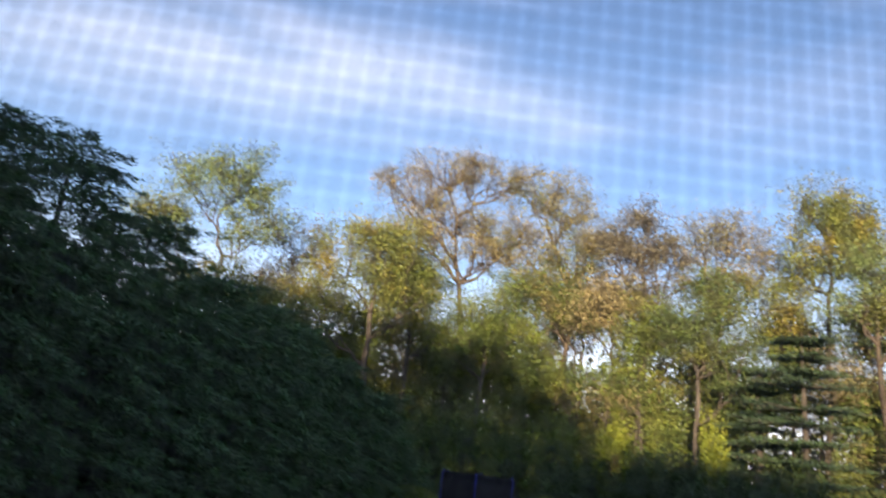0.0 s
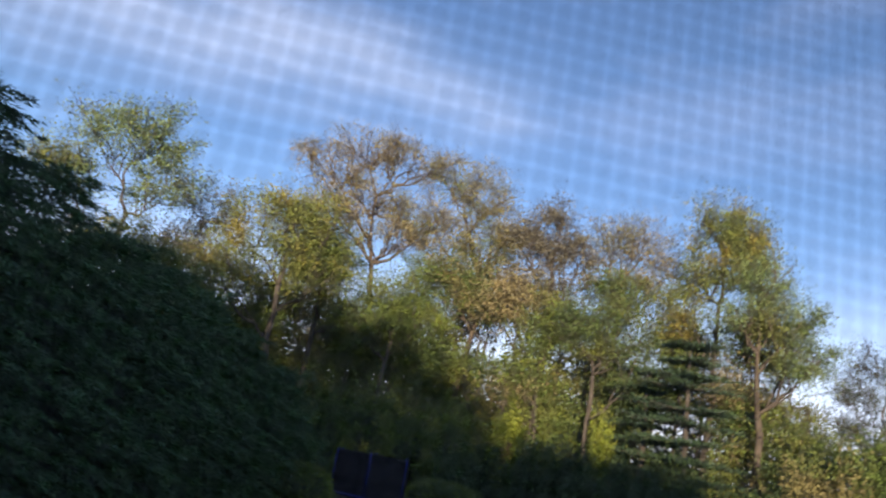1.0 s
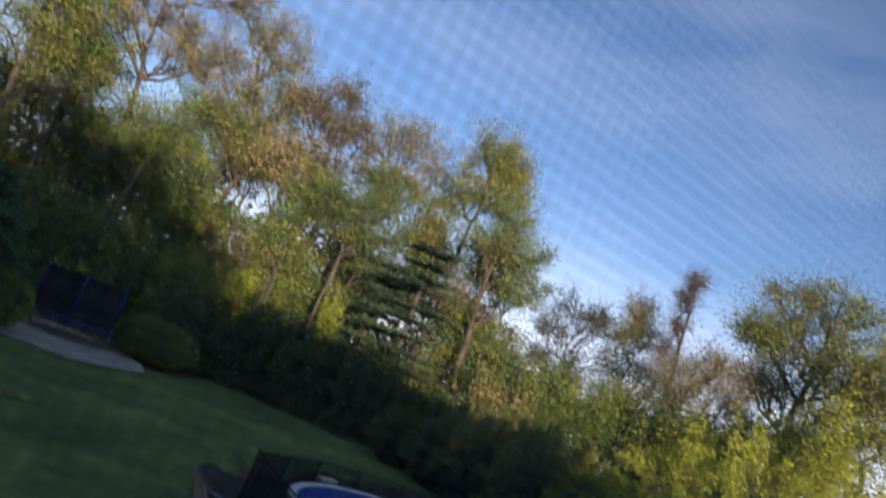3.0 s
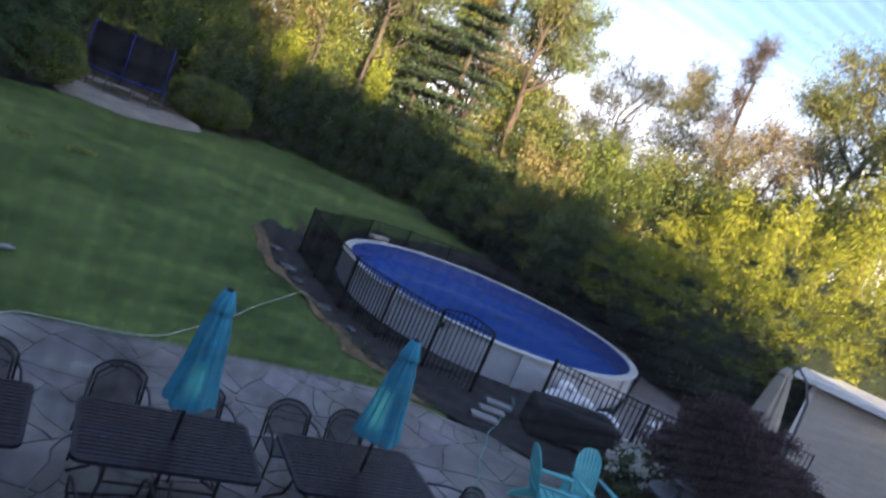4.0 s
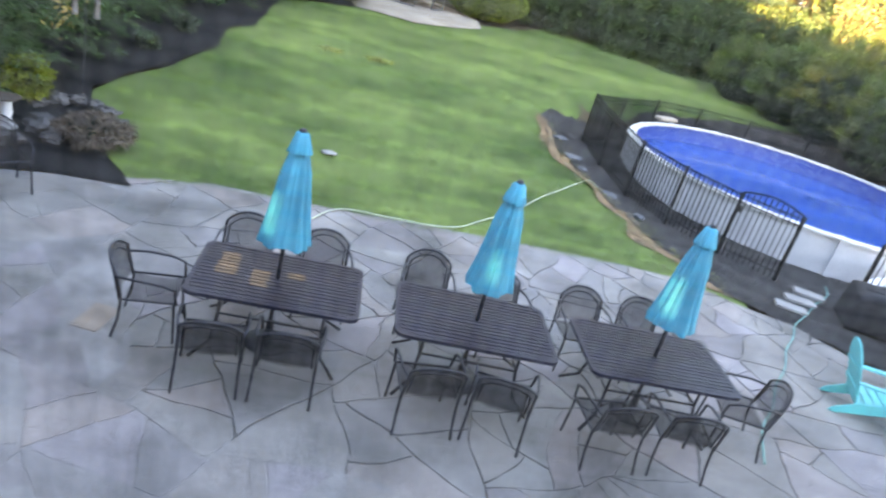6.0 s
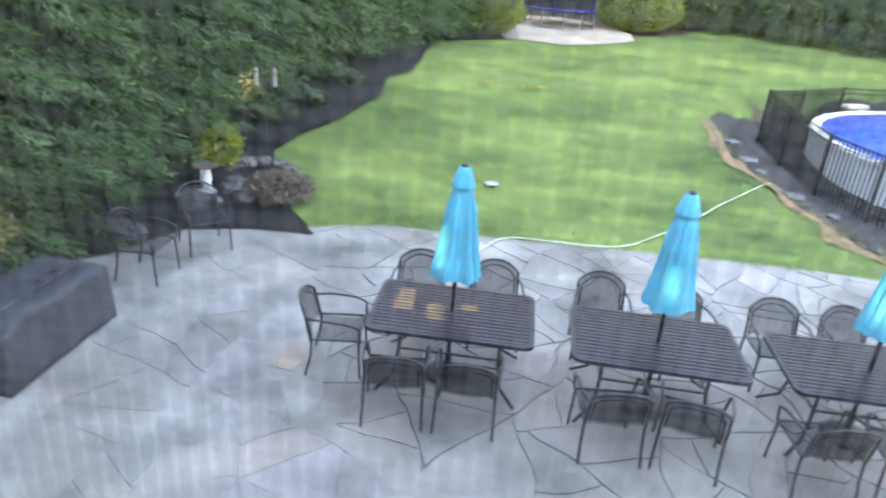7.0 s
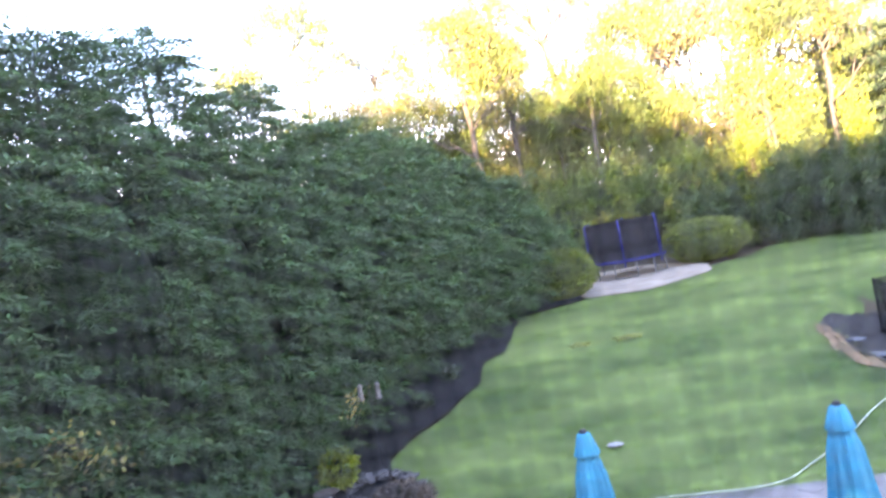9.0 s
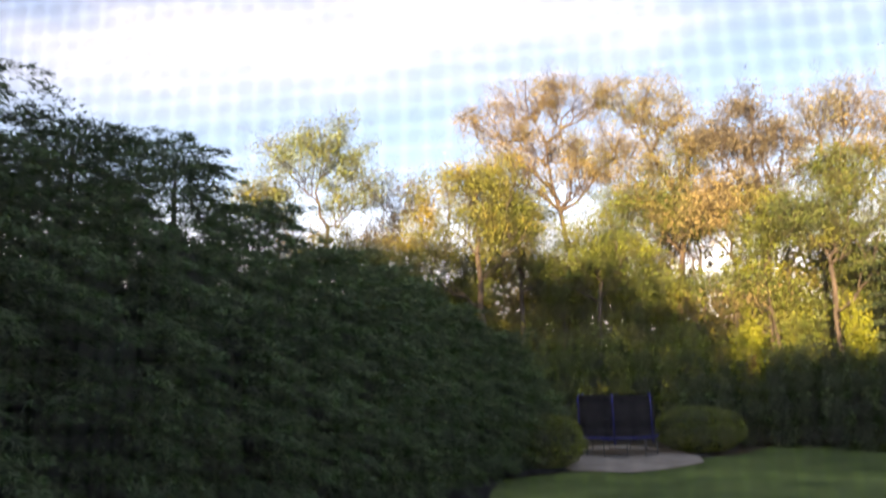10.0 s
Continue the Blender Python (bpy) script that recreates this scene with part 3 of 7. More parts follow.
def tree(base, fork, blobs, leaf, label, bark="bark", leaves=5200, size=0.30, trunk_r=0.32, seed=1, clusters=26, spread=0.75, category="tree", twigs=1.0, airy=0.12):
    """A trunk from base to fork, a limb to each crown blob (centre, radii), arching boughs that fan out of it to the crown's
    outside, twigs, and flat pads of small leaves along their ends. airy: how far the leaves keep to the outside."""
    rng = np.random.default_rng(seed)
    leaves, clusters, size, trunk_r = int(leaves * 3.2), int(clusters * 1.6), size * 0.62, trunk_r * 0.80
    base, fork = Vector(base), Vector(fork)
    root = thing("tree", label, category, Matrix.Translation(base))
    wood = bmesh.new()
    mid = (base + fork) * 0.5 + Vector((rng.normal() * 0.3, rng.normal() * 0.3, 0))
    stem = bezier(Vector((0, 0, -0.3)), mid - base, fork - base, 8)
    for i in range(2, 7):
        stem[i] += Vector((rng.normal() * 0.09, rng.normal() * 0.09, 0))
    tube(wood, stem, [trunk_r * (1.3 if i == 0 else 1 - 0.055 * i) for i in range(8)], 8)
    # the leader goes on from the fork into the highest part of the crown, and limbs leave it at all heights
    peak = max((Vector(c) for c, r in blobs), key=lambda c: c.z) - base
    heart = sum((Vector(c) for c, r in blobs), Vector()) / len(blobs) - base
    leader = bezier(stem[-1], stem[-1].lerp(heart, 0.7) + Vector((rng.normal() * 0.4, rng.normal() * 0.4, 0)), peak, 8)
    for i in range(1, 7):
        leader[i] += Vector((rng.normal() * 0.16, rng.normal() * 0.16, 0))
    tube(wood, leader, [trunk_r * (0.62 - 0.075 * i) for i in range(8)], 6)
    spine = stem[3:] + leader[1:]
    pts = []
    for bi, (c, r) in enumerate(blobs):
        c, r = Vector(c) - base, Vector(r) * 1.32
        end = c + Vector((0, 0, -r.z * 0.45))
        start = min(spine, key=lambda p: abs(p.z - (end.z - 0.75 * math.hypot(end.x - p.x, end.y - p.y) - 0.8)))
        bend = (start + end) * 0.5 + Vector((rng.normal() * 0.3, rng.normal() * 0.3, rng.uniform(-0.22, 0.12) * (end - start).length))
        limb = bezier(start, bend, end, 7)
        for i in range(2, 6):
            limb[i] += Vector(rng.normal(size=3)) * 0.14
        lr = trunk_r * 0.40
        tube(wood, limb, [lr * (1 - 0.1 * i) for i in range(7)], 6)
        # main boughs that fan out of the limb
        fans = []
        for f in range(6):
            ang = 2 * math.pi * (f + rng.random() * 0.7) / 6
            tip = c + Vector((r.x * 0.72 * math.cos(ang), r.y * 0.72 * math.sin(ang), r.z * rng.uniform(-0.45, 0.6)))
            s = limb[int(rng.integers(1, 7))]
            m2 = s.lerp(tip, 0.5) + Vector((0, 0, rng.uniform(-0.25, 0.22) * (tip - s).length)) + Vector(rng.normal(size=3)) * 0.3
            bough = bezier(s, m2, tip, 6)
            for i in range(1, 5):
                bough[i] += Vector(rng.normal(size=3)) * 0.10
            tube(wood, bough, [lr * 0.5 * (1 - 0.13 * i) + 0.01 for i in range(6)], 4, False)
            fans.append(bough)
        tips, ways = shell_points(rng, clusters, (0, 0, 0), r * 1.14, 0.12 + 0.75 * airy)
        for tip, way in zip(tips, ways):
            k = 1 + 0.50 * noise.noise(Vector(way) * 2.3 + Vector((seed * 1.7, bi * 3.3, 0)))
            tip = Vector(tip) * k
            if tip.z < 0 and rng.random() < airy:
                tip.z = -tip.z
            tip = tip + c
            near = min(fans, key=lambda f: (f[-1] - tip).length)
            s = near[int(rng.integers(2, 6))]
            m2 = s.lerp(tip, 0.5) + Vector((rng.normal() * 0.25, rng.normal() * 0.25, 0.10 * (tip - s).length))
            bough = bezier(s, m2, tip, 5)
            for i in (1, 2, 3):
                bough[i] += Vector(rng.normal(size=3)) * 0.07
            tube(wood, bough, [lr * 0.2 * (1 - 0.2 * i) + 0.008 for i in range(5)], 3, False)
            for _ in range(int(3 * twigs)):
                o = bough[int(rng.integers(2, 5))]
                e = o + Vector(rng.normal(size=3)) * spread * 0.8
                tube(wood, [o, e], [0.015, 0.005], 3, False)
            n = max(3, int(leaves / (clusters * len(blobs)) * rng.uniform(0.15, 1.85)))
            u = rng.uniform(0.30, 1.12, n)[:, None]
            wide = spread * rng.uniform(0.6, 2.0)
            pad = np.array(bough[0]) * (1 - u) + np.array(tip) * u + rng.normal(size=(n, 3)) * np.array([wide * 0.5, wide * 0.5, wide * 0.27])
            pts.append(pad)
    part("trunk", wood, M[bark], root, smooth=True)
    part("crown", leaf_mesh("crown", np.concatenate(pts), size, M[leaf], 0.62, seed=seed + 5, slim=True), None, root)
    return root


def lumpy(rad, seed, subdiv=3, amount=0.22, freq=1.1):
    bm = bmesh.new()
    bmesh.ops.create_icosphere(bm, subdivisions=subdiv, radius=1)
    for v in bm.verts:
        k = 1 + amount * noise.noise(v.co * freq * 2 + Vector((seed * 3.1, 0, 0))) + amount * 0.5 * noise.noise(v.co * freq * 5 + Vector((0, seed * 2.3, 0)))
        v.co = Vector((v.co.x * rad[0], v.co.y * rad[1], v.co.z * rad[2])) * k
    return bm


def shrub(place, rad, leaf, label, seed=1, leaves=4000, size=0.2, name="shrub", category="shrub", aspect=0.55, ragged=0.25, droop=0.0, core=0.72, group="", inner=0.75, core_mat="core"):
    """A bush: a lumpy inside, mostly painted dark for shade, and a loose, uneven coat of small leaves; place is the
    middle of its foot.
    """
    rng = np.random.default_rng(seed)
    root = thing(name, label, category, Matrix.Translation(place), group)
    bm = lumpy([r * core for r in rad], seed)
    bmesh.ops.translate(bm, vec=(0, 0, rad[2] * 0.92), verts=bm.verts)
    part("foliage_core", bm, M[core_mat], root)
    p, d = shell_points(rng, leaves, (0, 0, rad[2] * 0.92), rad, inner)
    for i in range(0, leaves):
        q = Vector(d[i])
        k = 1 + ragged * (noise.noise(q * 2.2 + Vector((seed * 3.1, 0, 0))) + 0.7 * noise.noise(q * 5.5 + Vector((0, seed, 0))))
        p[i] = (p[i] - (0, 0, rad[2] * 0.92)) * k + (0, 0, rad[2] * 0.92)
    keep = (p[:, 2] > 0.02) & ((p[:, 2] > 0.5 * rad[2]) | (rng.random(leaves) < (0.5 if ragged > 0.5 else 1.0)))
    part("leaves", leaf_mesh("leaves", p[keep], size, M[leaf], aspect, d[keep] * 0.6, seed, droop, slim=leaves > 5000), None, root)
    return root


# ---- large structure: ground, lawn, beds, patio, house ----
def ground_sheet():
    xs = sorted({-1500, -700, -350, -180, -110, *range(-80, 81, 4), *range(0, 25, 1), 110, 180, 350, 700, 1500})
    ys = sorted({-1500, -700, -350, -150, -80, *range(-40, 101, 4), *range(8, 26, 1), 130, 180, 350, 700, 1500})
    v = [(x, y, terrain(x, y) - 0.09 + (0.15 * noise.noise((x * 0.2, y * 0.2, 0)) if y > 40 else 0)) for y in ys for x in xs]
    n = len(xs)
    f = [(j * n + i, j * n + i + 1, (j + 1) * n + i + 1, (j + 1) * n + i) for j in range(len(ys) - 1) for i in range(n - 1)]
    tagged(new("ground", fast_mesh("ground", v, f, M["litter"], True)), "brown leaf-littered soil under woods and shrubs", "ground", kind="structure")


ground_sheet()
LAWN = [(-2.3, 9.72), (-3.3, 11.2), (-3.8, 12.8), (-3.5, 13.6), (-2.85, 14.6), (-2.3, 16.1), (-2.35, 17.6), (-1.85, 18.5), (-1.75, 22.2), (-1.5, 24.6), (0.6, 26.2), (1.5, 27.5),
        (6.0, 30.0), (8.3, 31.8), (10.8, 35.6), (14.2, 36.2), (16.8, 33.2), (19.5, 29.5), (19.8, 25.5), (17.5, 22.3), (13.5, 21.3), (9.5, 19.6), (7.6, 17.2), (6.5, 15.5), (6.4, 14.4), (7.0, 13.2), (7.3, 12.0), (7.45, 11.2), (7.9, 10.3), (7.4, 9.0), (6.9, 9.3), (6.3, 9.62), (5.5, 9.82), (3.8, 9.92), (0.7, 9.95), (-1.3, 10.02)]
sheet("lawn", wavy(LAWN, 0.06), M["grass"], -0.012, "short green mown grass with paler and darker patches", "lawn", 0.5)
sheet("mulch_bed", wavy([(-2.25, 9.55), (-3.3, 11.3), (-3.8, 12.9), (-3.45, 13.7), (-2.8, 14.7), (-2.2, 16.2), (-2.25, 17.7), (-1.75, 18.6), (-1.65, 22.3), (-1.4, 24.7), (0.7, 26.4), (1.0, 29.5), (-4.5, 31.0), (-10.0, 24.0), (-11.0, 4.0), (-6.2, 4.0), (-5.6, 7.4), (-4.8, 8.2), (-4.1, 9.35), (-3.4, 9.5)], 0.12, 4, 5),
      M["mulch"], 0.03, "black bark mulch bed under the evergreen hedge", "garden bed")
sheet("pool_mulch", wavy([(5.4, 16.4), (5.4, 14.7), (5.9, 13.4), (6.2, 12.2), (6.4, 11.4), (6.85, 10.5), (7.3, 9.5), (8.3, 8.4), (9.2, 7.3), (14.5, 7.0), (18.5, 11.0), (18.5, 18.5), (15.8, 21.2), (12.5, 21.5), (10.4, 21.2), (8.1, 19.8), (6.6, 18.0)], 0.14, 6, 8),
      M["gravel"], 0.016, "dark grey gravel mulch round the fenced pool", "garden bed", 0.45)
sheet("pool_bark_bed", wavy([(6.98, 15.0), (7.1, 13.7), (7.5, 12.5), (8.4, 12.4), (9.4, 14.0), (12.0, 15.0), (19.5, 12.6), (21.4, 15.6), (20.0, 18.0), (17.2, 19.3), (15.0, 20.7), (12.5, 21.4), (10.2, 21.0), (8.2, 19.6), (6.9, 17.2)], 0.10, 6, 4),
      M["mulch"], 0.034, "black bark mulch between the pool and its fence", "garden bed", 0.45)
sheet("soil_edge", wavy([(5.3, 16.5), (5.15, 15.2), (5.2, 14.2), (5.75, 13.1), (6.05, 12.0), (6.2, 11.2), (6.75, 10.3), (6.9, 9.55), (7.35, 9.2), (7.5, 9.6), (6.95, 10.6), (6.5, 11.5), (6.3, 12.4), (5.95, 13.4), (5.5, 14.5), (5.6, 16.2)], 0.3, 8, 3),
      M["edge_soil"], 0.010, "bare brown soil edge between lawn and mulch", "soil", 0.4)
sheet("sand_patch", wavy([(0.9, 26.5), (3.1, 26.0), (4.7, 27.2), (6.1, 28.8), (6.3, 31.0), (5.6, 33.6), (4.0, 35.5), (1.0, 35.0), (0.2, 30.0)], 0.1, 4, 2),
      M["sand"], 0.025, "pale sand patch under the trampoline", "sand")

# undergrowth soil beyond the lawn is the ground sheet itself
PATIO = [(-2.4, 9.85), (-1.3, 10.2), (0.7, 10.1), (3.8, 10.08), (5.5, 9.97), (6.35, 9.78), (7.0, 9.38), (8.0, 8.7), (8.9, 7.5), (9.2, 5.0), (9.2, 0.15), (-6.4, 0.15), (-6.4, 5.0), (-5.7, 7.5), (-4.9, 8.3), (-4.15, 9.4), (-3.5, 9.62)]
patio = sheet("patio", PATIO, M["mortar"], -0.005, "flagstone patio of irregular grey bluestone slabs", "patio", 1.0)


def clip(poly, nx, ny, c):
    """Keeps the part of a convex polygon with nx * x + ny * y <= c."""
    out = []
    for p, q in zip(poly, poly[1:] + poly[:1]):
        a, b = nx * p[0] + ny * p[1] - c, nx * q[0] + ny * q[1] - c
        if a <= 0:
            out.append(p)
        if (a < 0 < b) or (b < 0 < a):
            u = a / (a - b)
            out.append((p[0] + u * (q[0] - p[0]), p[1] + u * (q[1] - p[1])))
    return out


def flagstones():
    """Irregular slabs with straight broken edges; the nearest are pieces of their own, the rest one mesh."""
    rng = random.Random(7)

    def split(cell, out, depth=0):
        """Breaks a slab across its length until the pieces are small enough."""
        size = 0.5 * abs(sum(p[0] * q[1] - q[0] * p[1] for p, q in zip(cell, cell[1:] + cell[:1])))
        if depth > 14 or size < rng.choice((0.28, 0.45, 0.65, 0.95)):
            out.append(cell)
            return
        cx, cy = sum(p[0] for p in cell) / len(cell), sum(p[1] for p in cell) / len(cell)
        far = max(cell, key=lambda p: math.hypot(p[0] - cx, p[1] - cy))
        ang = math.atan2(far[1] - cy, far[0] - cx) + rng.gauss(0, 0.20)
        nx, ny = math.cos(ang), math.sin(ang)
        c = nx * cx + ny * cy + rng.uniform(-0.16, 0.16) * math.sqrt(size)
        for half in (clip(cell, nx, ny, c), clip(cell, -nx, -ny, -c)):
            if len(half) >= 3:
                split(half, out, depth + 1)

    cells = []
    split([(-6.5, 0.15), (9.3, 0.15), (9.3, 10.3), (-6.5, 10.3)], cells)
    area = sum(p[0] * q[1] - q[0] * p[1] for p, q in zip(PATIO, PATIO[1:] + PATIO[:1]))
    ring = PATIO if area > 0 else PATIO[::-1]
    edges = []
    for p, q in zip(ring, ring[1:] + ring[:1]):
        nx, ny = q[1] - p[1], p[0] - q[0]
        k = math.hypot(nx, ny)
        edges.append((nx / k, ny / k, (nx * p[0] + ny * p[1]) / k))
    slabs_found = []
    for cell in cells:
        for nx, ny, c in edges:
            if len(cell) >= 3:
                cell = clip(cell, nx, ny, c)
        if len(cell) >= 3:
            slabs_found.append(cell)
    slabs_found.sort(key=lambda cell: math.hypot(cell[0][0] - 1.6, cell[0][1] - 5.6))
    rest = bmesh.new()
    for count, cell in enumerate(slabs_found):
        cx, cy = sum(p[0] for p in cell) / len(cell), sum(p[1] for p in cell) / len(cell)
        size = sum(math.hypot(p[0] - cx, p[1] - cy) for p in cell) / len(cell)
        if size < 0.08:
            continue
        open_joints = cx > -1.2 and cy > 4.5
        joint = rng.uniform(0.008, 0.019) if open_joints else rng.uniform(0.002, 0.005)
        shrink = 1 - joint / size
        lift = rng.uniform(0.010, 0.018)
        pts = []
        for p, q in zip(cell, cell[1:] + cell[:1]):
            steps = max(2, int(math.hypot(p[0] - q[0], p[1] - q[1]) / 0.14))
            for k in range(steps):
                x, y = p[0] + (q[0] - p[0]) * k / steps, p[1] + (q[1] - p[1]) * k / steps
                # all breaks wander together, so that the joints stay even
                wx = x + 0.16 * noise.noise((x * 0.9, y * 0.9, 2.0)) + 0.05 * noise.noise((x * 3.1, y * 3.1, 5.0))
                wy = y + 0.16 * noise.noise((x * 0.9, y * 0.9, 8.0)) + 0.05 * noise.noise((x * 3.1, y * 3.1, 11.0))
                round_off = 0.985 if k == 0 else 1.0
                pts.append(((wx - cx) * shrink * round_off + rng.uniform(-0.004, 0.004), (wy - cy) * shrink * round_off + rng.uniform(-0.004, 0.004)))
        alone = count < 300
        bm = bmesh.new() if alone else rest
        ox, oy = (0, 0) if alone else (cx, cy)
        low = [bm.verts.new((ox + a, oy + b, -0.03)) for a, b in pts]
        rim = [bm.verts.new((ox + a, oy + b, lift - 0.005)) for a, b in pts]
        top = [bm.verts.new((ox + a * (1 - 0.006 / size), oy + b * (1 - 0.006 / size), lift)) for a, b in pts]
        n = len(pts)
        for i in range(n):
            bm.faces.new((low[i], low[(i + 1) % n], rim[(i + 1) % n], rim[i]))
            bm.faces.new((rim[i], rim[(i + 1) % n], top[(i + 1) % n], top[i]))
        bm.faces.new(top)
        if alone:
            s = part("flagstone", bm, M["stone"], patio)
            s.location = (cx, cy, 0)
    # flush tawny slab: a sun patch on the paving put into its colour
    bm = bmesh.new()
    box(bm, (0, 0, 0), (0.27, 0.46, 0.012), None, 0.004)
    s = part("flagstone", bm, M["sun_patch_stone"], patio, "small tawny slab painted as a sun patch beside a table")
    s.location, s.rotation_euler = (-1.72, 6.24, 0.015), (0, 0, radians(-14))
    far = part("far_flagstones", rest, M["stone"], patio)
    tagged(far, "flagstones along the patio's ends", kind="stuff")


# pale mortar pointing, nearly flush with the slabs, on the side away from the lawn
sheet("patio_pointing", wavy([(-6.38, 0.17), (9.15, 0.17), (9.15, 3.9), (5.0, 4.3), (1.0, 4.4), (-0.9, 4.9), (-1.5, 6.6), (-1.3, 8.4), (-1.9, 9.7), (-3.4, 9.5), (-4.1, 9.25), (-4.85, 8.2), (-5.65, 7.4), (-6.35, 5.0)], 0.1, 4, 6),
      M["pointing"], 0.0115, "pale mortar pointing between grey flagstones", "mortar", 0.35)

# unseen openings added through the house: they throw sun patches on the umbrellas
GARDEN_SUN_SLOTS = [(-2.2, -1.1, 1.2, 2.65), (0.0, 1.0, 1.2, 2.65), (1.9, 2.9, 1.2, 2.65)]
STREET_SUN_SLOTS = [(-4.52, -4.40, 3.48, 3.88), (-2.295, -2.20, 3.46, 3.77), (-0.43, -0.31, 3.47, 3.88)]


def house():
    """The house at whose upper window the camera stands: it closes the place behind and throws the long shade over the garden."""
    bm = bmesh.new()
    x0, x1, y0, y1, eave, ridge = -19.0, 10.2, -11.0, 0.14, 6.2, 9.1
    ym = (y0 + y1) / 2
    # front and back wall round their openings: low x, high x, low z, high z
    def wall_round(y, holes):
        cuts = sorted({x0, x1, *(q for h in holes for q in h[:2])})
        for a, b in zip(cuts, cuts[1:]):
            z = 0.0
            for h in sorted((h for h in holes if h[0] <= a and b <= h[1]), key=lambda h: h[2]):
                box(bm, ((a + b) / 2, y, (z + h[2]) / 2), (b - a, 0.24, h[2] - z))
                z = h[3]
            box(bm, ((a + b) / 2, y, (z + eave) / 2), (b - a, 0.24, eave - z))
    wall_round(y1 - 0.12, [(-0.6, 0.6, 3.4, 4.95)] + GARDEN_SUN_SLOTS)
    wall_round(y0, STREET_SUN_SLOTS)
    for x in (x0, x1):
        box(bm, (x, ym, eave / 2), (0.24, y1 - y0, eave))
    tagged(new("wall_house", from_bm("wall_house", bm, M["cream"])), "cream house wall with an upper window", "house wall", kind="structure")
    # added weaves weaken the beams that reach the umbrellas
    for a, b, c, d in STREET_SUN_SLOTS:
        blind = new("sun_dimmer", from_bm("sun_dimmer", box(bmesh.new(), ((a + b) / 2, y0 + 0.13, (c + d) / 2), (b - a + 0.06, 0.004, d - c + 0.06)), M["blind"]))
        tagged(blind, "unseen thin weave added to dim a sun patch", "blind", "roller blinds")
    bm = bmesh.new()
    a = [bm.verts.new((x, y, z)) for x in (x0 - 0.3, x1 + 0.3) for y, z in ((y1 + 0.05, eave), (ym, ridge), (y0 - 0.3, eave), (y0 - 0.3, eave - 0.15), (ym, ridge - 0.2), (y1 + 0.05, eave - 0.15))]
    for i in range(6):
        bm.faces.new((a[i], a[(i + 1) % 6], a[6 + (i + 1) % 6], a[6 + i]))
    bm.faces.new(a[:6])
    bm.faces.new(a[6:][::-1])
    for x in (x0, x1):
        bm.faces.new([bm.verts.new((x, y, z)) for y, z in ((y1, eave - 0.1), (y0, eave - 0.1), (ym, ridge - 0.15))])
    tagged(new("roof_house", from_bm("roof_house", bm, M["grey_stone"])), "grey gabled house roof", "roof", kind="structure")


def window_screen():
    """The insect screen in the window through which the camera looks: fine grey wires, and its frame."""
    pitch, r, y = 0.0016, 0.000074, 0.046
    x0, x1, z0, z1 = -0.58, 0.58, 3.42, 4.93
    v, f = [], []

    def wire(a, b, u, w):
        k = len(v)
        for p in (a, b):
            for q in range(3):
                ang = 2 * math.pi * q / 3
                v.append(tuple(p[i] + r * (math.cos(ang) * u[i] + math.sin(ang) * w[i]) for i in range(3)))
        for q in range(3):
            f.append((k + q, k + (q + 1) % 3, k + 3 + (q + 1) % 3, k + 3 + q))
    x = x0
    while x < x1:
        wire((x, y, z0), (x, y, z1), (1, 0, 0), (0, 1, 0))
        x += pitch
    z = z0
    while z < z1:
        wire((x0, y + 0.0001, z), (x1, y + 0.0001, z), (0, 0, 1), (0, 1, 0))
        z += pitch
    ob = new("window_screen", fast_mesh("window_screen", v, f, M["screen"]))
    tagged(ob, "fine grey insect screen in the open window", "window screen", kind="stuff")
    bm = bmesh.new()
    for c, s in (((-0.59, y, 4.175), (0.02, 0.02, 1.55)), ((0.59, y, 4.175), (0.02, 0.02, 1.55)), ((0, y, 3.41), (1.16, 0.02, 0.02)), ((0, y, 4.94), (1.16, 0.02, 0.02))):
        box(bm, c, s)
    frame_ob = new("window_1", from_bm("window_1", bm, M["white"]))
    tagged(frame_ob, "white frame of the window screen", "window frame", kind="structure")


def upper_room():
    """The plain room behind the window."""
    for name, c, s, mat, label, category in (
            ("floor", (0, -1.35, 2.90), (5.0, 2.6, 0.12), "floor_wood", "brown wooden floor of the upper room", "floor"),
            ("ceiling", (0, -1.35, 5.30), (5.0, 2.6, 0.16), "plaster", "plain white ceiling of the upper room", "ceiling"),
            ("wall_west", (-2.56, -1.35, 4.03), (0.12, 2.6, 2.38), "plaster", "plain white room wall", "wall"),
            ("wall_east", (2.56, -1.35, 4.03), (0.12, 2.6, 2.38), "plaster", "plain white room wall", "wall"),
            ("wall_south", (0, -2.71, 4.03), (5.24, 0.12, 2.38), "plaster", "plain white room wall", "wall")):
        bm = box(bmesh.new(), c, s)
        tagged(new(name, from_bm(name, bm, M[mat])), label, category, kind="structure")


house()
upper_room()
window_screen()


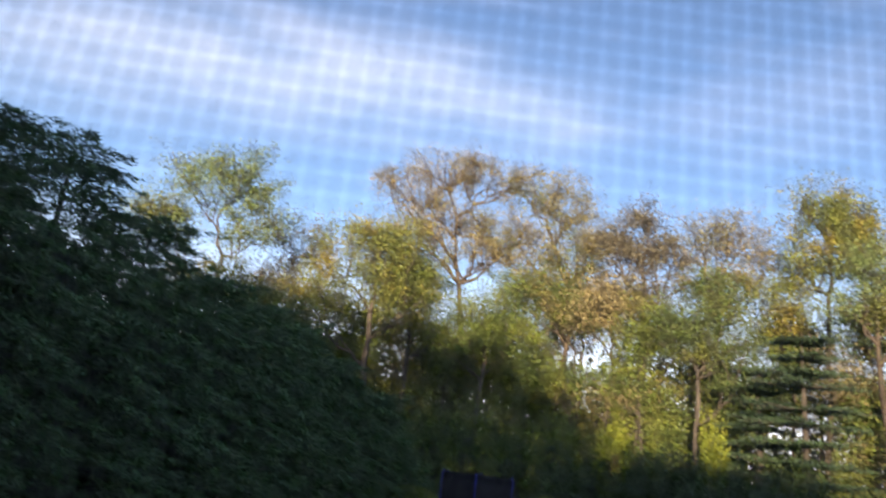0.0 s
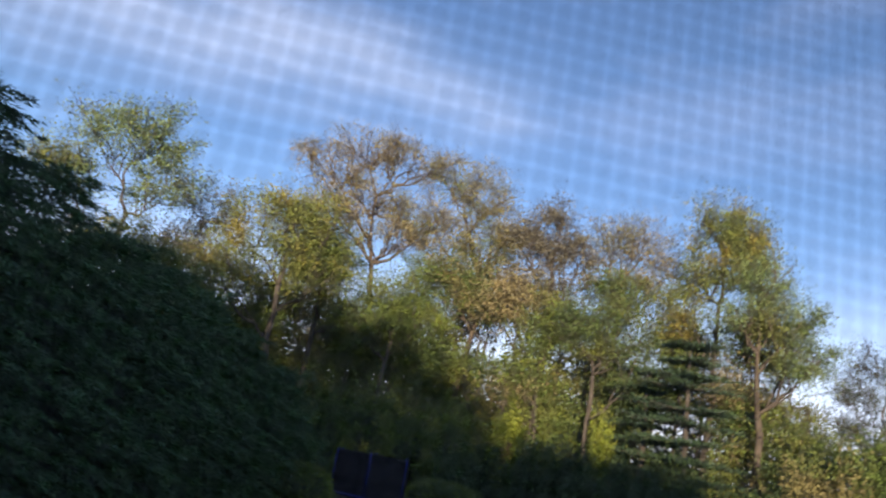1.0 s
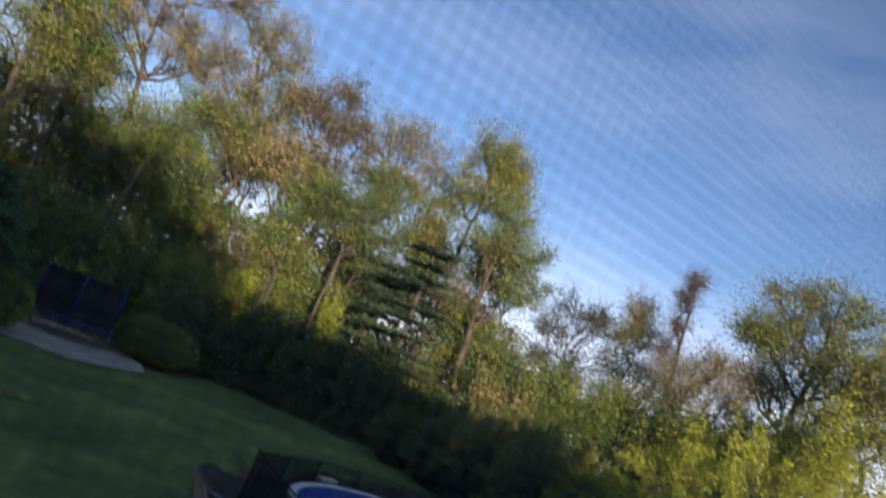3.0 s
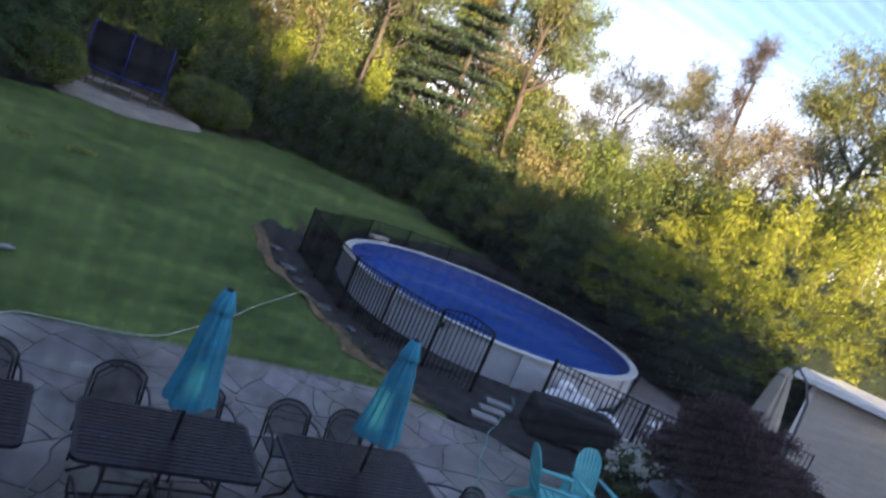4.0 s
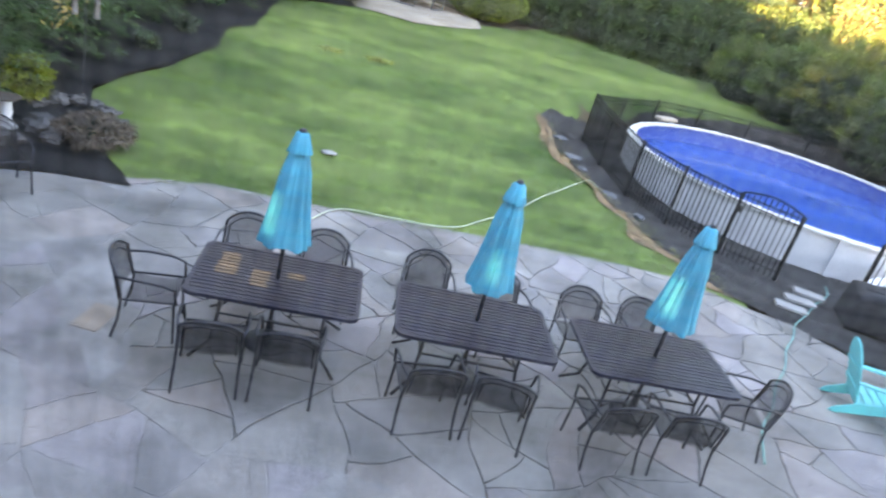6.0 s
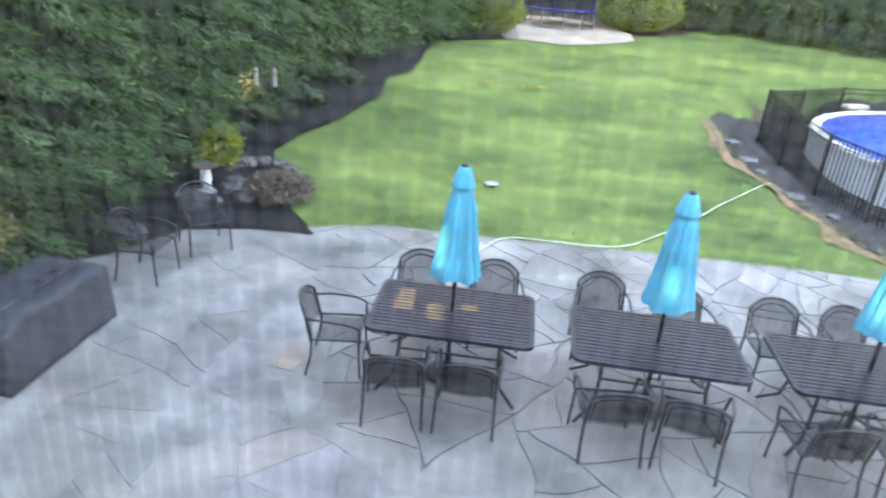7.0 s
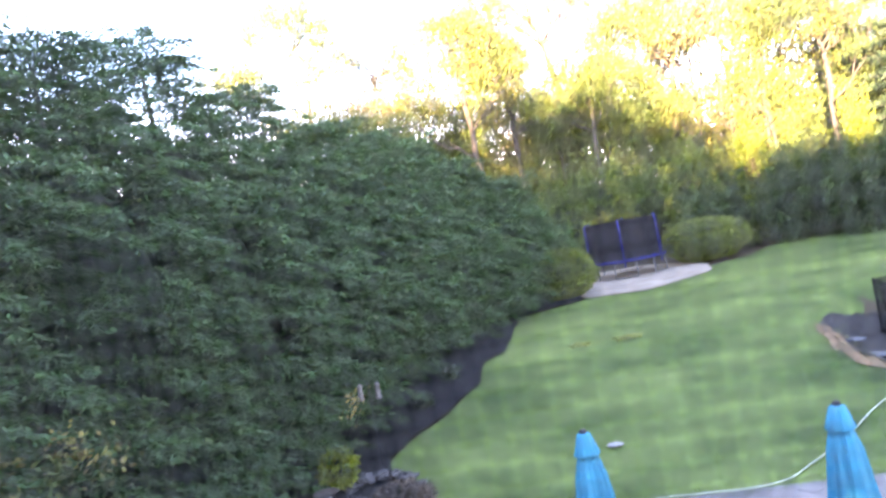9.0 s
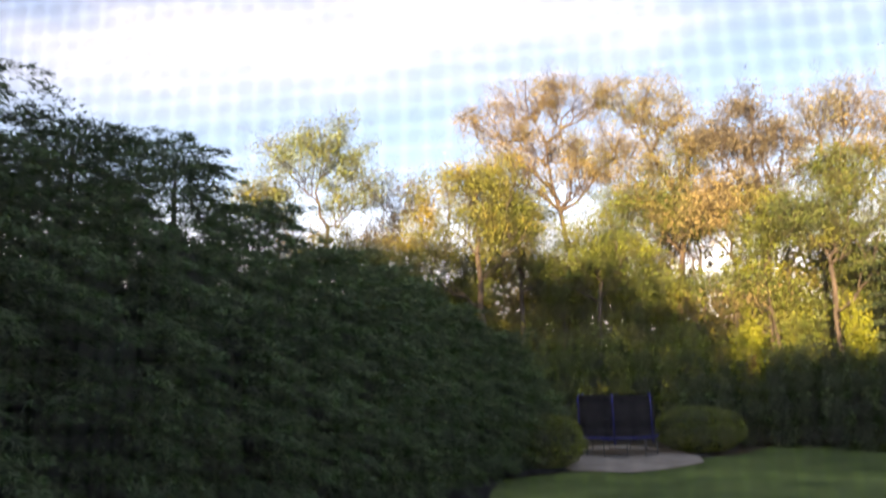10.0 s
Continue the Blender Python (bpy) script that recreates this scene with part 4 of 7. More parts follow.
# ---- patio furniture ----
def patio_table(m):
    L, W, H = 1.64, 1.09, 0.765
    root = thing("patio_table", "charcoal slatted metal dining table with rounded corners on flagstones", "table", m, "dining tables on the patio")
    # rim: a rounded rectangle tube
    bm = bmesh.new()
    ring = []
    for cx, cy, a0 in ((L / 2 - 0.1, W / 2 - 0.1, 0), (-L / 2 + 0.1, W / 2 - 0.1, 90), (-L / 2 + 0.1, -W / 2 + 0.1, 180), (L / 2 - 0.1, -W / 2 + 0.1, 270)):
        for k in range(5):
            a = radians(a0 + 22.5 * k)
            ring.append((cx + 0.1 * math.cos(a), cy + 0.1 * math.sin(a)))
    n = len(ring)
    lay = []
    for s, z in ((1.0, H - 0.035), (1.0, H), (0.94, H), (0.94, H - 0.035)):
        lay.append([bm.verts.new((x - math.copysign(0.045 * (1 - s) / 0.06, x), y - math.copysign(0.045 * (1 - s) / 0.06, y), z)) for x, y in ring])
    for j in range(4):
        for i in range(n):
            bm.faces.new((lay[j][i], lay[j][(i + 1) % n], lay[(j + 1) % 4][(i + 1) % n], lay[(j + 1) % 4][i]))
    part("table_rim", bm, M["slat"], root)
    count = 15
    pitch = (W - 0.10) / count
    bm = bmesh.new()
    box(bm, (0, 0, 0), (L - 0.085, pitch * 0.86, 0.012), bevel=0.003)
    slat = from_bm("slat", bm, M["slat"])
    for i in range(count):
        s = part("slat", slat, None, root)
        s.location = (0, -W / 2 + 0.05 + pitch * (i + 0.5), H - 0.008)
    for x in (-0.42, 0.0, 0.42):
        bm = bmesh.new()
        box(bm, (x, 0, H - 0.026), (0.04, W - 0.1, 0.02))
        part("cross_bar", bm, M["iron"], root)
    for sx in (-1, 1):
        for sy in (-1, 1):
            bm = bmesh.new()
            tube(bm, [(sx * 0.50, sy * 0.30, H - 0.03), (sx * 0.50, sy * 0.30, 0.42), (sx * 0.54, sy * 0.36, 0.16), (sx * 0.70, sy * 0.47, 0.012)], 0.017, 6)
            part("leg", bm, M["iron"], root, smooth=True)
    for sy in (-1, 1):
        bm = bmesh.new()
        tube(bm, [(-0.50, sy * 0.30, 0.44), (0.50, sy * 0.30, 0.44)], 0.013, 6)
        part("stretcher", bm, M["iron"], root)
    for sx in (-1, 1):
        bm = bmesh.new()
        tube(bm, [(sx * 0.50, -0.30, 0.44), (sx * 0.50, 0.30, 0.44)], 0.013, 6)
        part("stretcher", bm, M["iron"], root)
    return root


def patio_chair(m, label="charcoal metal armchair with woven mesh seat and rounded back"):
    """Faces +y; its back stands at -y."""
    root = thing("patio_chair", label, "chair", m, "chairs on the patio")
    w = 0.27
    bm = bmesh.new()
    rows = []
    for j in range(6):
        y = -0.22 + 0.46 * j / 5
        rows.append([bm.verts.new((w * 0.93 * (2 * i / 6 - 1), y, 0.435 - 0.022 * math.sin(math.pi * j / 5) - 0.012 * math.cos(math.pi * (i - 3) / 6) + (0.02 if j == 5 else 0))) for i in range(7)])
    for a, b in zip(rows, rows[1:]):
        for i in range(6):
            bm.faces.new((a[i], a[i + 1], b[i + 1], b[i]))
    bmesh.ops.solidify(bm, geom=bm.faces[:], thickness=0.012)
    part("seat", bm, M["sling"], root, smooth=True)
    # back: curved mesh panel under an arched top
    def back_at(u, v):
        x = w * 0.92 * u
        top = 0.83 - 0.11 * abs(u) ** 2.6
        z = 0.44 + (top - 0.44) * v
        y = -0.235 - 0.12 * (z - 0.44) / 0.40 - 0.05 * (1 - u * u)
        return x, y, z
    bm = bmesh.new()
    rows = [[bm.verts.new(back_at(2 * i / 8 - 1, j / 5)) for i in range(9)] for j in range(6)]
    for a, b in zip(rows, rows[1:]):
        for i in range(8):
            bm.faces.new((a[i], a[i + 1], b[i + 1], b[i]))
    bmesh.ops.solidify(bm, geom=bm.faces[:], thickness=0.01)
    part("backrest", bm, M["sling"], root, smooth=True)
    bm = bmesh.new()
    arch = [(-w, -0.25, 0.42)] + [(back_at(u, 1.0)[0] * 1.06, back_at(u, 1.0)[1], back_at(u, 1.0)[2] + 0.012) for u in [i / 6 - 1 for i in range(13)]] + [(w, -0.25, 0.42)]
    tube(bm, arch, 0.014, 6)
    part("back_frame", bm, M["iron"], root, smooth=True)
    bm = bmesh.new()
    tube(bm, [(-w * 0.86, -0.245, 0.43)] + [(back_at(u, 0.9)[0] * 0.90, back_at(u, 0.9)[1] + 0.004, back_at(u, 0.9)[2] - 0.01) for u in [i / 5 - 1 for i in range(11)]] + [(w * 0.86, -0.245, 0.43)], 0.009, 5)
    part("inner_hoop", bm, M["iron"], root, smooth=True)
    bm = bmesh.new()
    tube(bm, [(-w, -0.24, 0.43), (-w, 0.23, 0.445), (w, 0.23, 0.445), (w, -0.24, 0.43)], 0.013, 6)
    part("seat_frame", bm, M["iron"], root)
    for s in (-1, 1):
        bm = bmesh.new()
        tube(bm, [(s * w, -0.30, 0.66), (s * (w + 0.03), -0.12, 0.665), (s * (w + 0.035), 0.12, 0.645), (s * (w + 0.03), 0.235, 0.60), (s * (w + 0.01), 0.25, 0.44)], 0.013, 6)
        part("armrest", bm, M["iron"], root, smooth=True)
        bm = bmesh.new()
        tube(bm, [(s * w, 0.23, 0.445), (s * (w + 0.012), 0.255, 0.006)], 0.013, 6)
        part("leg", bm, M["iron"], root)
        bm = bmesh.new()
        tube(bm, [(s * w, -0.24, 0.43), (s * (w + 0.005), -0.255, 0.22), (s * (w + 0.012), -0.31, 0.006)], 0.013, 6)
        part("leg", bm, M["iron"], root)
    return root


def umbrella(m, top, label, canvas, group, hem, width, category="umbrella"):
    """A furled market umbrella: hem is the height of the canopy's lower edge."""
    root = thing("patio_umbrella", label, category, m, group)
    bm = bmesh.new()
    tube(bm, [(0, 0, 0.03), (0, 0, top - 0.1)], 0.020, 10)
    part("pole", bm, M["iron"], root, smooth=True)
    segs = 96

    def folds(k):
        def pleat(a, i):
            b = a + 0.30 * math.sin(2 * a + 1.0) + 0.16 * math.sin(3 * a + 0.6) + 0.012 * i
            ridge = abs(math.sin(4 * b))
            return 1 + k(i) * (1.25 * ridge ** 0.7 - 0.85) + k(i) * 0.22 * math.sin(13 * a + 0.4 * i)
        return pleat
    h = top - hem
    prof = [(0.035, top - 0.13), (0.070, top - 0.19), (width * 0.46, top - 0.24 - h * 0.06), (width * 0.56, top - h * 0.36), (width * 0.68, top - h * 0.55), (width * 0.82, top - h * 0.76), (width * 0.99, hem + 0.10), (width * 1.08, hem), (width * 1.04, hem + 0.012), (width * 0.6, hem + h * 0.25), (0.03, top - 0.16)]
    bm = lathe(bmesh.new(), prof, segs, folds(lambda i: min(0.12 + 0.045 * i, 0.25) if i < 6 else 0.17))
    for e in bm.edges:
        if all(v.co.z < hem + 0.02 for v in e.verts):
            e.smooth = False
    for v in bm.verts:
        if v.co.z < hem + 0.02:
            v.co.z += 0.012 * math.sin(3 * math.atan2(v.co.y, v.co.x) + 0.5) - 0.30 * (math.hypot(v.co.x, v.co.y) - width)
    part("canopy", bm, M[canvas], root, smooth=True)
    bm = lathe(bmesh.new(), [(0.045, top - 0.035), (0.060, top - 0.05), (width * 0.505, top - 0.222), (width * 0.50, top - 0.230), (0.05, top - 0.13)], segs, folds(lambda i: 0.05 + 0.03 * i))
    part("vent_cap", bm, M[canvas], root, smooth=True)
    bm = lathe(bmesh.new(), [(0.03, top - 0.06), (0.036, top - 0.03), (0.03, top - 0.008), (0.012, top)], 10)
    part("finial", bm, M["iron"], root, smooth=True)
    bm = lathe(bmesh.new(), [(0.235, 0.022), (0.235, 0.045), (0.18, 0.075), (0.045, 0.09), (0.032, 0.30), (0.03, 0.32)], 24)
    part("base", bm, M["iron"], root, smooth=True)
    bm = bmesh.new()
    tube(bm, [(0.03, 0, 0.30), (0.075, 0, 0.30)], 0.010, 6)
    part("knob", bm, M["steel"], root)
    return root


TABLES = [(-0.031, 6.195, -3.7), (1.957, 5.978, -4.9), (3.918, 5.797, -3.6)]
first_table = patio_table(pose(*TABLES[0][:2], 0.028, 0, 0, TABLES[0][2]))
for x, y, a in TABLES[1:]:
    copy_thing(first_table, pose(x, y, 0.028, 0, 0, a))
first_umbrella = umbrella(pose(TABLES[0][0] - 0.02, TABLES[0][1], 0, 0, 0, 0), 2.355, "furled turquoise canvas umbrella on a dark pole through a table", "teal", "umbrellas through the tables", 1.22, 0.222)
for i, (x, y, a) in enumerate(TABLES[1:]):
    copy_thing(first_umbrella, pose(x + 0.03, y, 0, 0, 0, 37 + 50 * i))
# orange sun patches on the first table, painted as thin strips over the slats
M["worn"] = material("painted_sun_patch", (0.13, 0.078, 0.042), (0.27, 0.165, 0.095), rough=0.8, scale=9, bump=0.2, fine=60)
for x0, x1, first, last in ((-0.62, -0.43, 6, 12), (-0.27, -0.10, 4, 8), (0.06, 0.24, 8, 9)):
    for i in range(first, last + 1):
        a, b = x0 + 0.02 * noise.noise((i * 0.9, x0, 0)), x1 + 0.03 * noise.noise((i * 0.9, x1, 3))
        y = -0.545 + 0.05 + 0.066 * (i + 0.5)
        part("sun_patch", box(bmesh.new(), ((a + b) / 2, y, 0.7645), (b - a, 0.050, 0.002)), M["worn"], first_table, "orange-brown sun patch painted on a slat")
CHAIRS = [  # place and the way they face, degrees from +y
    (-0.47, 7.09, 177), (0.42, 6.99, 182), (1.61, 6.93, 176), (2.50, 6.73, 186), (3.49, 6.65, 178), (4.28, 6.62, 184),
    (-1.20, 6.22, -88), (-0.53, 5.52, 2), (0.16, 5.50, -3), (1.46, 5.30, 3), (2.20, 5.24, -16), (3.28, 5.10, 2), (4.05, 5.08, -8), (4.98, 5.55, 74),
    (-3.96, 7.78, -95), (-3.60, 8.76, -142)]
first_chair = patio_chair(pose(*CHAIRS[0][:2], 0.024, 0, 0, CHAIRS[0][2]))
for x, y, a in CHAIRS[1:]:
    copy_thing(first_chair, pose(x, y, 0.024, 0, 0, a))


def covered_box(m, size, mat, label, sag=0.03, name="covered_bench"):
    """A furniture cover drawn over a bench: soft bevelled box, slack folds, a strap and a hem."""
    root = thing(name, label, "furniture cover", m)
    sx, sy, sz = size
    bm = bmesh.new()
    bmesh.ops.create_cube(bm, size=1)
    bmesh.ops.subdivide_edges(bm, edges=bm.edges[:], cuts=9, use_grid_fill=True)
    for v in bm.verts:
        u = v.co.z + 0.5
        flare = 1.0 + 0.05 * (1 - u)
        k = Vector((v.co.x * sx * flare, v.co.y * sy * flare, u * sz))
        r = 0.07
        for ax, half in ((0, sx * flare / 2), (1, sy * flare / 2)):
            over = abs(k[ax]) - (half - r)
            if over > 0 and k.z > sz - r:
                k.z -= over * 0.7
        fold = 0.022 * noise.noise(Vector((k.x * 3.2, k.y * 3.2, k.z * 0.8)))
        if abs(v.co.z - 0.5) < 1e-4:
            k.z += fold - sag * (1 - (2 * v.co.x) ** 2) * (1 - (2 * v.co.y) ** 2)
        else:
            k.x += fold * (1 if abs(v.co.x) > 0.49 else 0)
            k.y += fold * (1 if abs(v.co.y) > 0.49 else 0)
        v.co = k
    part("cover", bm, M[mat], root, smooth=True)
    bm = bmesh.new()
    tube(bm, [(-sx * 0.45, -sy * 0.18, sz + 0.004), (0, -sy * 0.16, sz - sag + 0.02), (sx * 0.45, -sy * 0.18, sz + 0.004)], 0.012, 6)
    part("seam", bm, M[mat], root)
    bm = bmesh.new()
    tube(bm, [(sx * 0.10, -sy * 0.05, sz + 0.0), (sx * 0.18, -sy * 0.05, sz + 0.03), (sx * 0.30, -sy * 0.05, sz + 0.0)], 0.014, 6)
    part("handle", bm, M["cover_black"], root)
    return root


covered_box(pose(-4.38, 5.98, 0.02, 0, 0, 83), (1.55, 0.78, 0.70), "cover", "dark grey vinyl furniture cover over a long bench beside the hedge")
covered_box(pose(10.10, 8.90, 0.05, 0, 0, -24), (1.68, 0.75, 0.68), "cover_black", "black vinyl cover over a long deck box beside the pool fence")
covered_box(pose(-3.85, 3.25, 0.02, 0, 0, 20), (0.85, 0.75, 0.70), "cover", "dark grey vinyl cover over a square stool", name="covered_stool")


def adirondack(m):
    """Faces +y."""
    root = thing("adirondack_chair", "turquoise plastic adirondack chair with a fan back", "chair", m, "adirondack chairs")
    for i in range(5):
        bm = bmesh.new()
        box(bm, (0, 0.28 - 0.115 * i, 0.345 - 0.03 * i), (0.52, 0.10, 0.022), Matrix.Rotation(radians(14), 4, "X"), 0.006)
        part("seat_slat", bm, M["teal_plastic"], root)
    for i in range(7):
        bm = bmesh.new()
        x = -0.222 + 0.074 * i

        def crest(q):
            return 0.88 - 0.26 * min(abs(q) / 0.262, 1.0) ** 2.8
        wide = 0.0355
        outline = [(-wide * 0.82, 0), (wide * 0.82, 0), (wide, 0.45), (wide, crest(x + wide)), (0, crest(x)), (-wide, crest(x - wide)), (-wide, 0.45)]
        lo = [bm.verts.new((a, -0.011, b)) for a, b in outline]
        hi = [bm.verts.new((a, 0.011, b)) for a, b in outline]
        bm.faces.new(lo)
        bm.faces.new(hi[::-1])
        for k in range(7):
            bm.faces.new((lo[k], hi[k], hi[(k + 1) % 7], lo[(k + 1) % 7]))
        bmesh.ops.transform(bm, matrix=Matrix.Translation((x, -0.22, 0.20)) @ Matrix.Rotation(radians(19), 4, "X") @ Matrix.Rotation(radians(0.9 * (i - 3)), 4, "Y"), verts=bm.verts)
        part("back_slat", bm, M["teal_plastic"], root)
    for z, y in ((0.40, -0.315), (0.66, -0.405)):
        bm = bmesh.new()
        box(bm, (0, y, z), (0.54, 0.02, 0.07), Matrix.Rotation(radians(22), 4, "X"), 0.005)
        part("back_rail", bm, M["teal_plastic"], root)
    for s in (-1, 1):
        bm = bmesh.new()
        pts = [(0.24, 0.42), (0.36, 0.42), (0.385, 0.34), (0.36, 0.1), (0.33, -0.34), (0.27, -0.36), (0.26, 0.1)]
        lo = [bm.verts.new((s * a, b, 0.535)) for a, b in pts]
        hi = [bm.verts.new((s * a, b, 0.558)) for a, b in pts]
        bm.faces.new(lo)
        bm.faces.new(hi[::-1])
        for k in range(len(pts)):
            bm.faces.new((lo[k], hi[k], hi[(k + 1) % len(pts)], lo[(k + 1) % len(pts)]))
        part("armrest", bm, M["teal_plastic"], root)
        bm = bmesh.new()
        box(bm, (s * 0.30, 0.33, 0.268), (0.026, 0.12, 0.535), None, 0.004)
        part("front_leg", bm, M["teal_plastic"], root)
        bm = bmesh.new()
        pts = [(0.40, 0.36), (0.40, 0.25), (-0.42, 0.0), (-0.52, 0.0), (-0.46, 0.08), (-0.2, 0.24)]
        lo = [bm.verts.new((s * 0.262, a, b)) for a, b in pts]
        hi = [bm.verts.new((s * 0.285, a, b)) for a, b in pts]
        bm.faces.new(lo)
        bm.faces.new(hi[::-1])
        for k in range(len(pts)):
            bm.faces.new((lo[k], hi[k], hi[(k + 1) % len(pts)], lo[(k + 1) % len(pts)]))
        part("side_rail", bm, M["teal_plastic"], root)
    return root


first_adirondack = adirondack(pose(7.56, 6.47, 0.024, 0, 0, -114) @ Matrix.Scale(0.92, 4))
copy_thing(first_adirondack, pose(8.50, 6.55, 0.024, 0, 0, 168) @ Matrix.Scale(0.92, 4))


# ---- pool, fence, deck ----
def pool():
    root = thing("swimming_pool", "round above-ground pool with pale walls, cream rim and blue water", "pool", Matrix.Translation(POOL))
    n = 16
    R, top = POOL_R, POOL_TOP
    a = 2 * math.pi / n

    def arc_panel(r0, r1, z0, z1, da, steps=3):
        bm = bmesh.new()
        vs = []
        for k in range(steps + 1):
            ang = -da / 2 + da * k / steps
            c, s = math.cos(ang), math.sin(ang)
            vs.append([bm.verts.new((r * c, r * s, z)) for r, z in ((r0, z0), (r1, z0), (r1, z1), (r0, z1))])
        for p, q in zip(vs, vs[1:]):
            for i in range(4):
                bm.faces.new((p[i], p[(i + 1) % 4], q[(i + 1) % 4], q[i]))
        bm.faces.new(vs[0][::-1])
        bm.faces.new(vs[-1])
        return bm
    panel = from_bm("wall_panel", arc_panel(R - 0.05, R - 0.02, -0.2, top - 0.02, a * 0.995), M["pool_wall"])
    plate = from_bm("rim_plate", arc_panel(R - 0.16, R + 0.06, top - 0.02, top + 0.02, a * 0.992), M["pool_rim"])
    post = from_bm("upright", arc_panel(R - 0.02, R + 0.035, -0.2, top - 0.021, 0.14 / R, 1), M["pool_wall"])
    joint = from_bm("rim_joint", arc_panel(R - 0.17, R + 0.075, top - 0.03, top + 0.032, 0.16 / R, 1), M["pool_rim"])
    for i in range(n):
        for me, off in ((panel, 0.5), (plate, 0.5), (post, 0.0), (joint, 0.0)):
            o = part(me.name.split(".")[0], me, None, root)
            o.rotation_euler = (0, 0, a * (i + off))
    part("liner", arc_panel(R - 0.075, R - 0.06, -0.1, top - 0.021, 2 * math.pi * 0.9999, 90), M["liner"], root, "blue patterned liner")
    bm = bmesh.new()
    bmesh.ops.create_circle(bm, cap_ends=True, segments=90, radius=R - 0.078)
    bmesh.ops.translate(bm, vec=(0, 0, top - 0.45), verts=bm.verts)
    part("water", bm, M["water"], root, "still blue water")
    bm = bmesh.new()
    box(bm, (-1.72, 4.38, top + 0.06), (0.75, 0.28, 0.10), Matrix.Rotation(radians(22), 4, "Z"), 0.03)
    part("skimmer_lid", bm, M["beige"], root)
    return root


pool()


def fence():
    root = thing("pool_fence", "black aluminium picket fence with an arched gate round the pool", "fence")
    H = 1.25
    bm = bmesh.new()
    box(bm, (0, 0, H / 2), (0.019, 0.019, H))
    picket = from_bm("picket", bm, M["fence"])
    bm = bmesh.new()
    box(bm, (0, 0, H / 2 + 0.01), (0.055, 0.055, H + 0.06), None, 0.006)
    post = from_bm("post", bm, M["fence"])

    def run(p, q, gate=False):
        p, q = Vector((*p, terrain(*p) + 0.03)), Vector((*q, terrain(*q) + 0.03))
        d = q - p
        ang = math.atan2(d.y, d.x)
        for z in (0.14, H - 0.16, H - 0.03):
            bm = bmesh.new()
            tube(bm, [p + Vector((0, 0, z)), q + Vector((0, 0, z))], 0.016, 4)
            part("rail", bm, M["fence"], root)
        k = int(d.length / 0.1)
        for i in range(1, k):
            o = part("picket", picket, None, root)
            u = i / k
            o.location = p + d * u
            arch = 0.09 * math.sin(math.pi * u) if gate else 0
            o.scale = (1, 1, 1 + arch)
            o.rotation_euler = (0, 0, ang)
        if gate:
            bm = bmesh.new()
            tube(bm, [p + d * u + Vector((0, 0, H + 0.03 + 0.11 * math.sin(math.pi * u))) for u in [i / 10 for i in range(11)]], 0.018, 5)
            part("gate_arch", bm, M["fence"], root)
            bm = bmesh.new()
            box(bm, p + d * 0.96 + Vector((0, 0, 0.95)), (0.09, 0.06, 0.12), None, 0.01)
            part("latch", bm, M["fence"], root)

    def stand(p):
        o = part("post", post, None, root)
        o.location = (*p, terrain(*p) + 0.01)
    line = [(8.74, 10.42), (7.98, 11.25), (7.38, 12.4), (6.98, 13.7), (6.85, 15.3), (6.95, 17.0), (8.6, 18.9), (10.2, 20.1), (11.9, 20.5), (13.6, 20.35), (15.3, 19.6), (17.2, 18.4), (19.2, 17.6), (21.2, 16.2), (20.7, 14.3), (19.8, 12.4), (18.6, 10.9)]
    for i, (p, q) in enumerate(zip(line, line[1:])):
        run(p, q, gate=(i == 0))
    for p in line:
        stand(p)
    right = [(9.95, 9.78), (11.35, 8.45), (12.7, 7.2)]
    for p, q in zip(right, right[1:]):
        run(p, q)
    for p in right:
        stand(p)


fence()


def slabs():
    for i in range(3):
        bm = bmesh.new()
        box(bm, (0, 0, 0.03), (0.52, 0.27, 0.05), None, 0.012)
        o = new("stepping_slab", from_bm("stepping_slab", bm, M["concrete"]))
        o.matrix_basis = pose(8.36 + 0.42 * i, 9.30 + 0.35 * i, 0.035, 0, 0, (-24, -20, -27)[i])
        tagged(o, "pale concrete stepping slab set in mulch", "stepping stone", "steps to the pool gate")


slabs()


def deck():
    """A long low deck of cross boards that runs past the pool, with a pale plank across its end."""
    root = thing("pool_deck", "long low weathered grey-brown plank deck beside the pool", "deck", pose(12.4, 9.1, 0.04, 0, 0, 36.6))
    bm = bmesh.new()
    box(bm, (0, 0, 0), (0.138, 1.36, 0.03), None, 0.004)
    board = from_bm("board", bm, M["grey_board"])
    rng = random.Random(33)
    for i in range(68):
        o = part("board", board, None, root)
        o.location = (-0.25 + 0.152 * i, rng.uniform(-0.015, 0.015), 0.125 + rng.uniform(-0.003, 0.003))
    for y in (-0.62, 0.0, 0.62):
        bm = bmesh.new()
        box(bm, (4.9, y, 0.055), (10.4, 0.06, 0.11))
        part("joist", bm, M["wood"], root)
    bm = bmesh.new()
    box(bm, (10.25, 0.35, 0.19), (0.20, 2.0, 0.05), Matrix.Rotation(radians(-8), 4, "Z"), 0.006)
    part("end_plank", bm, M["concrete"], root, "pale plank across the deck's end")


deck()


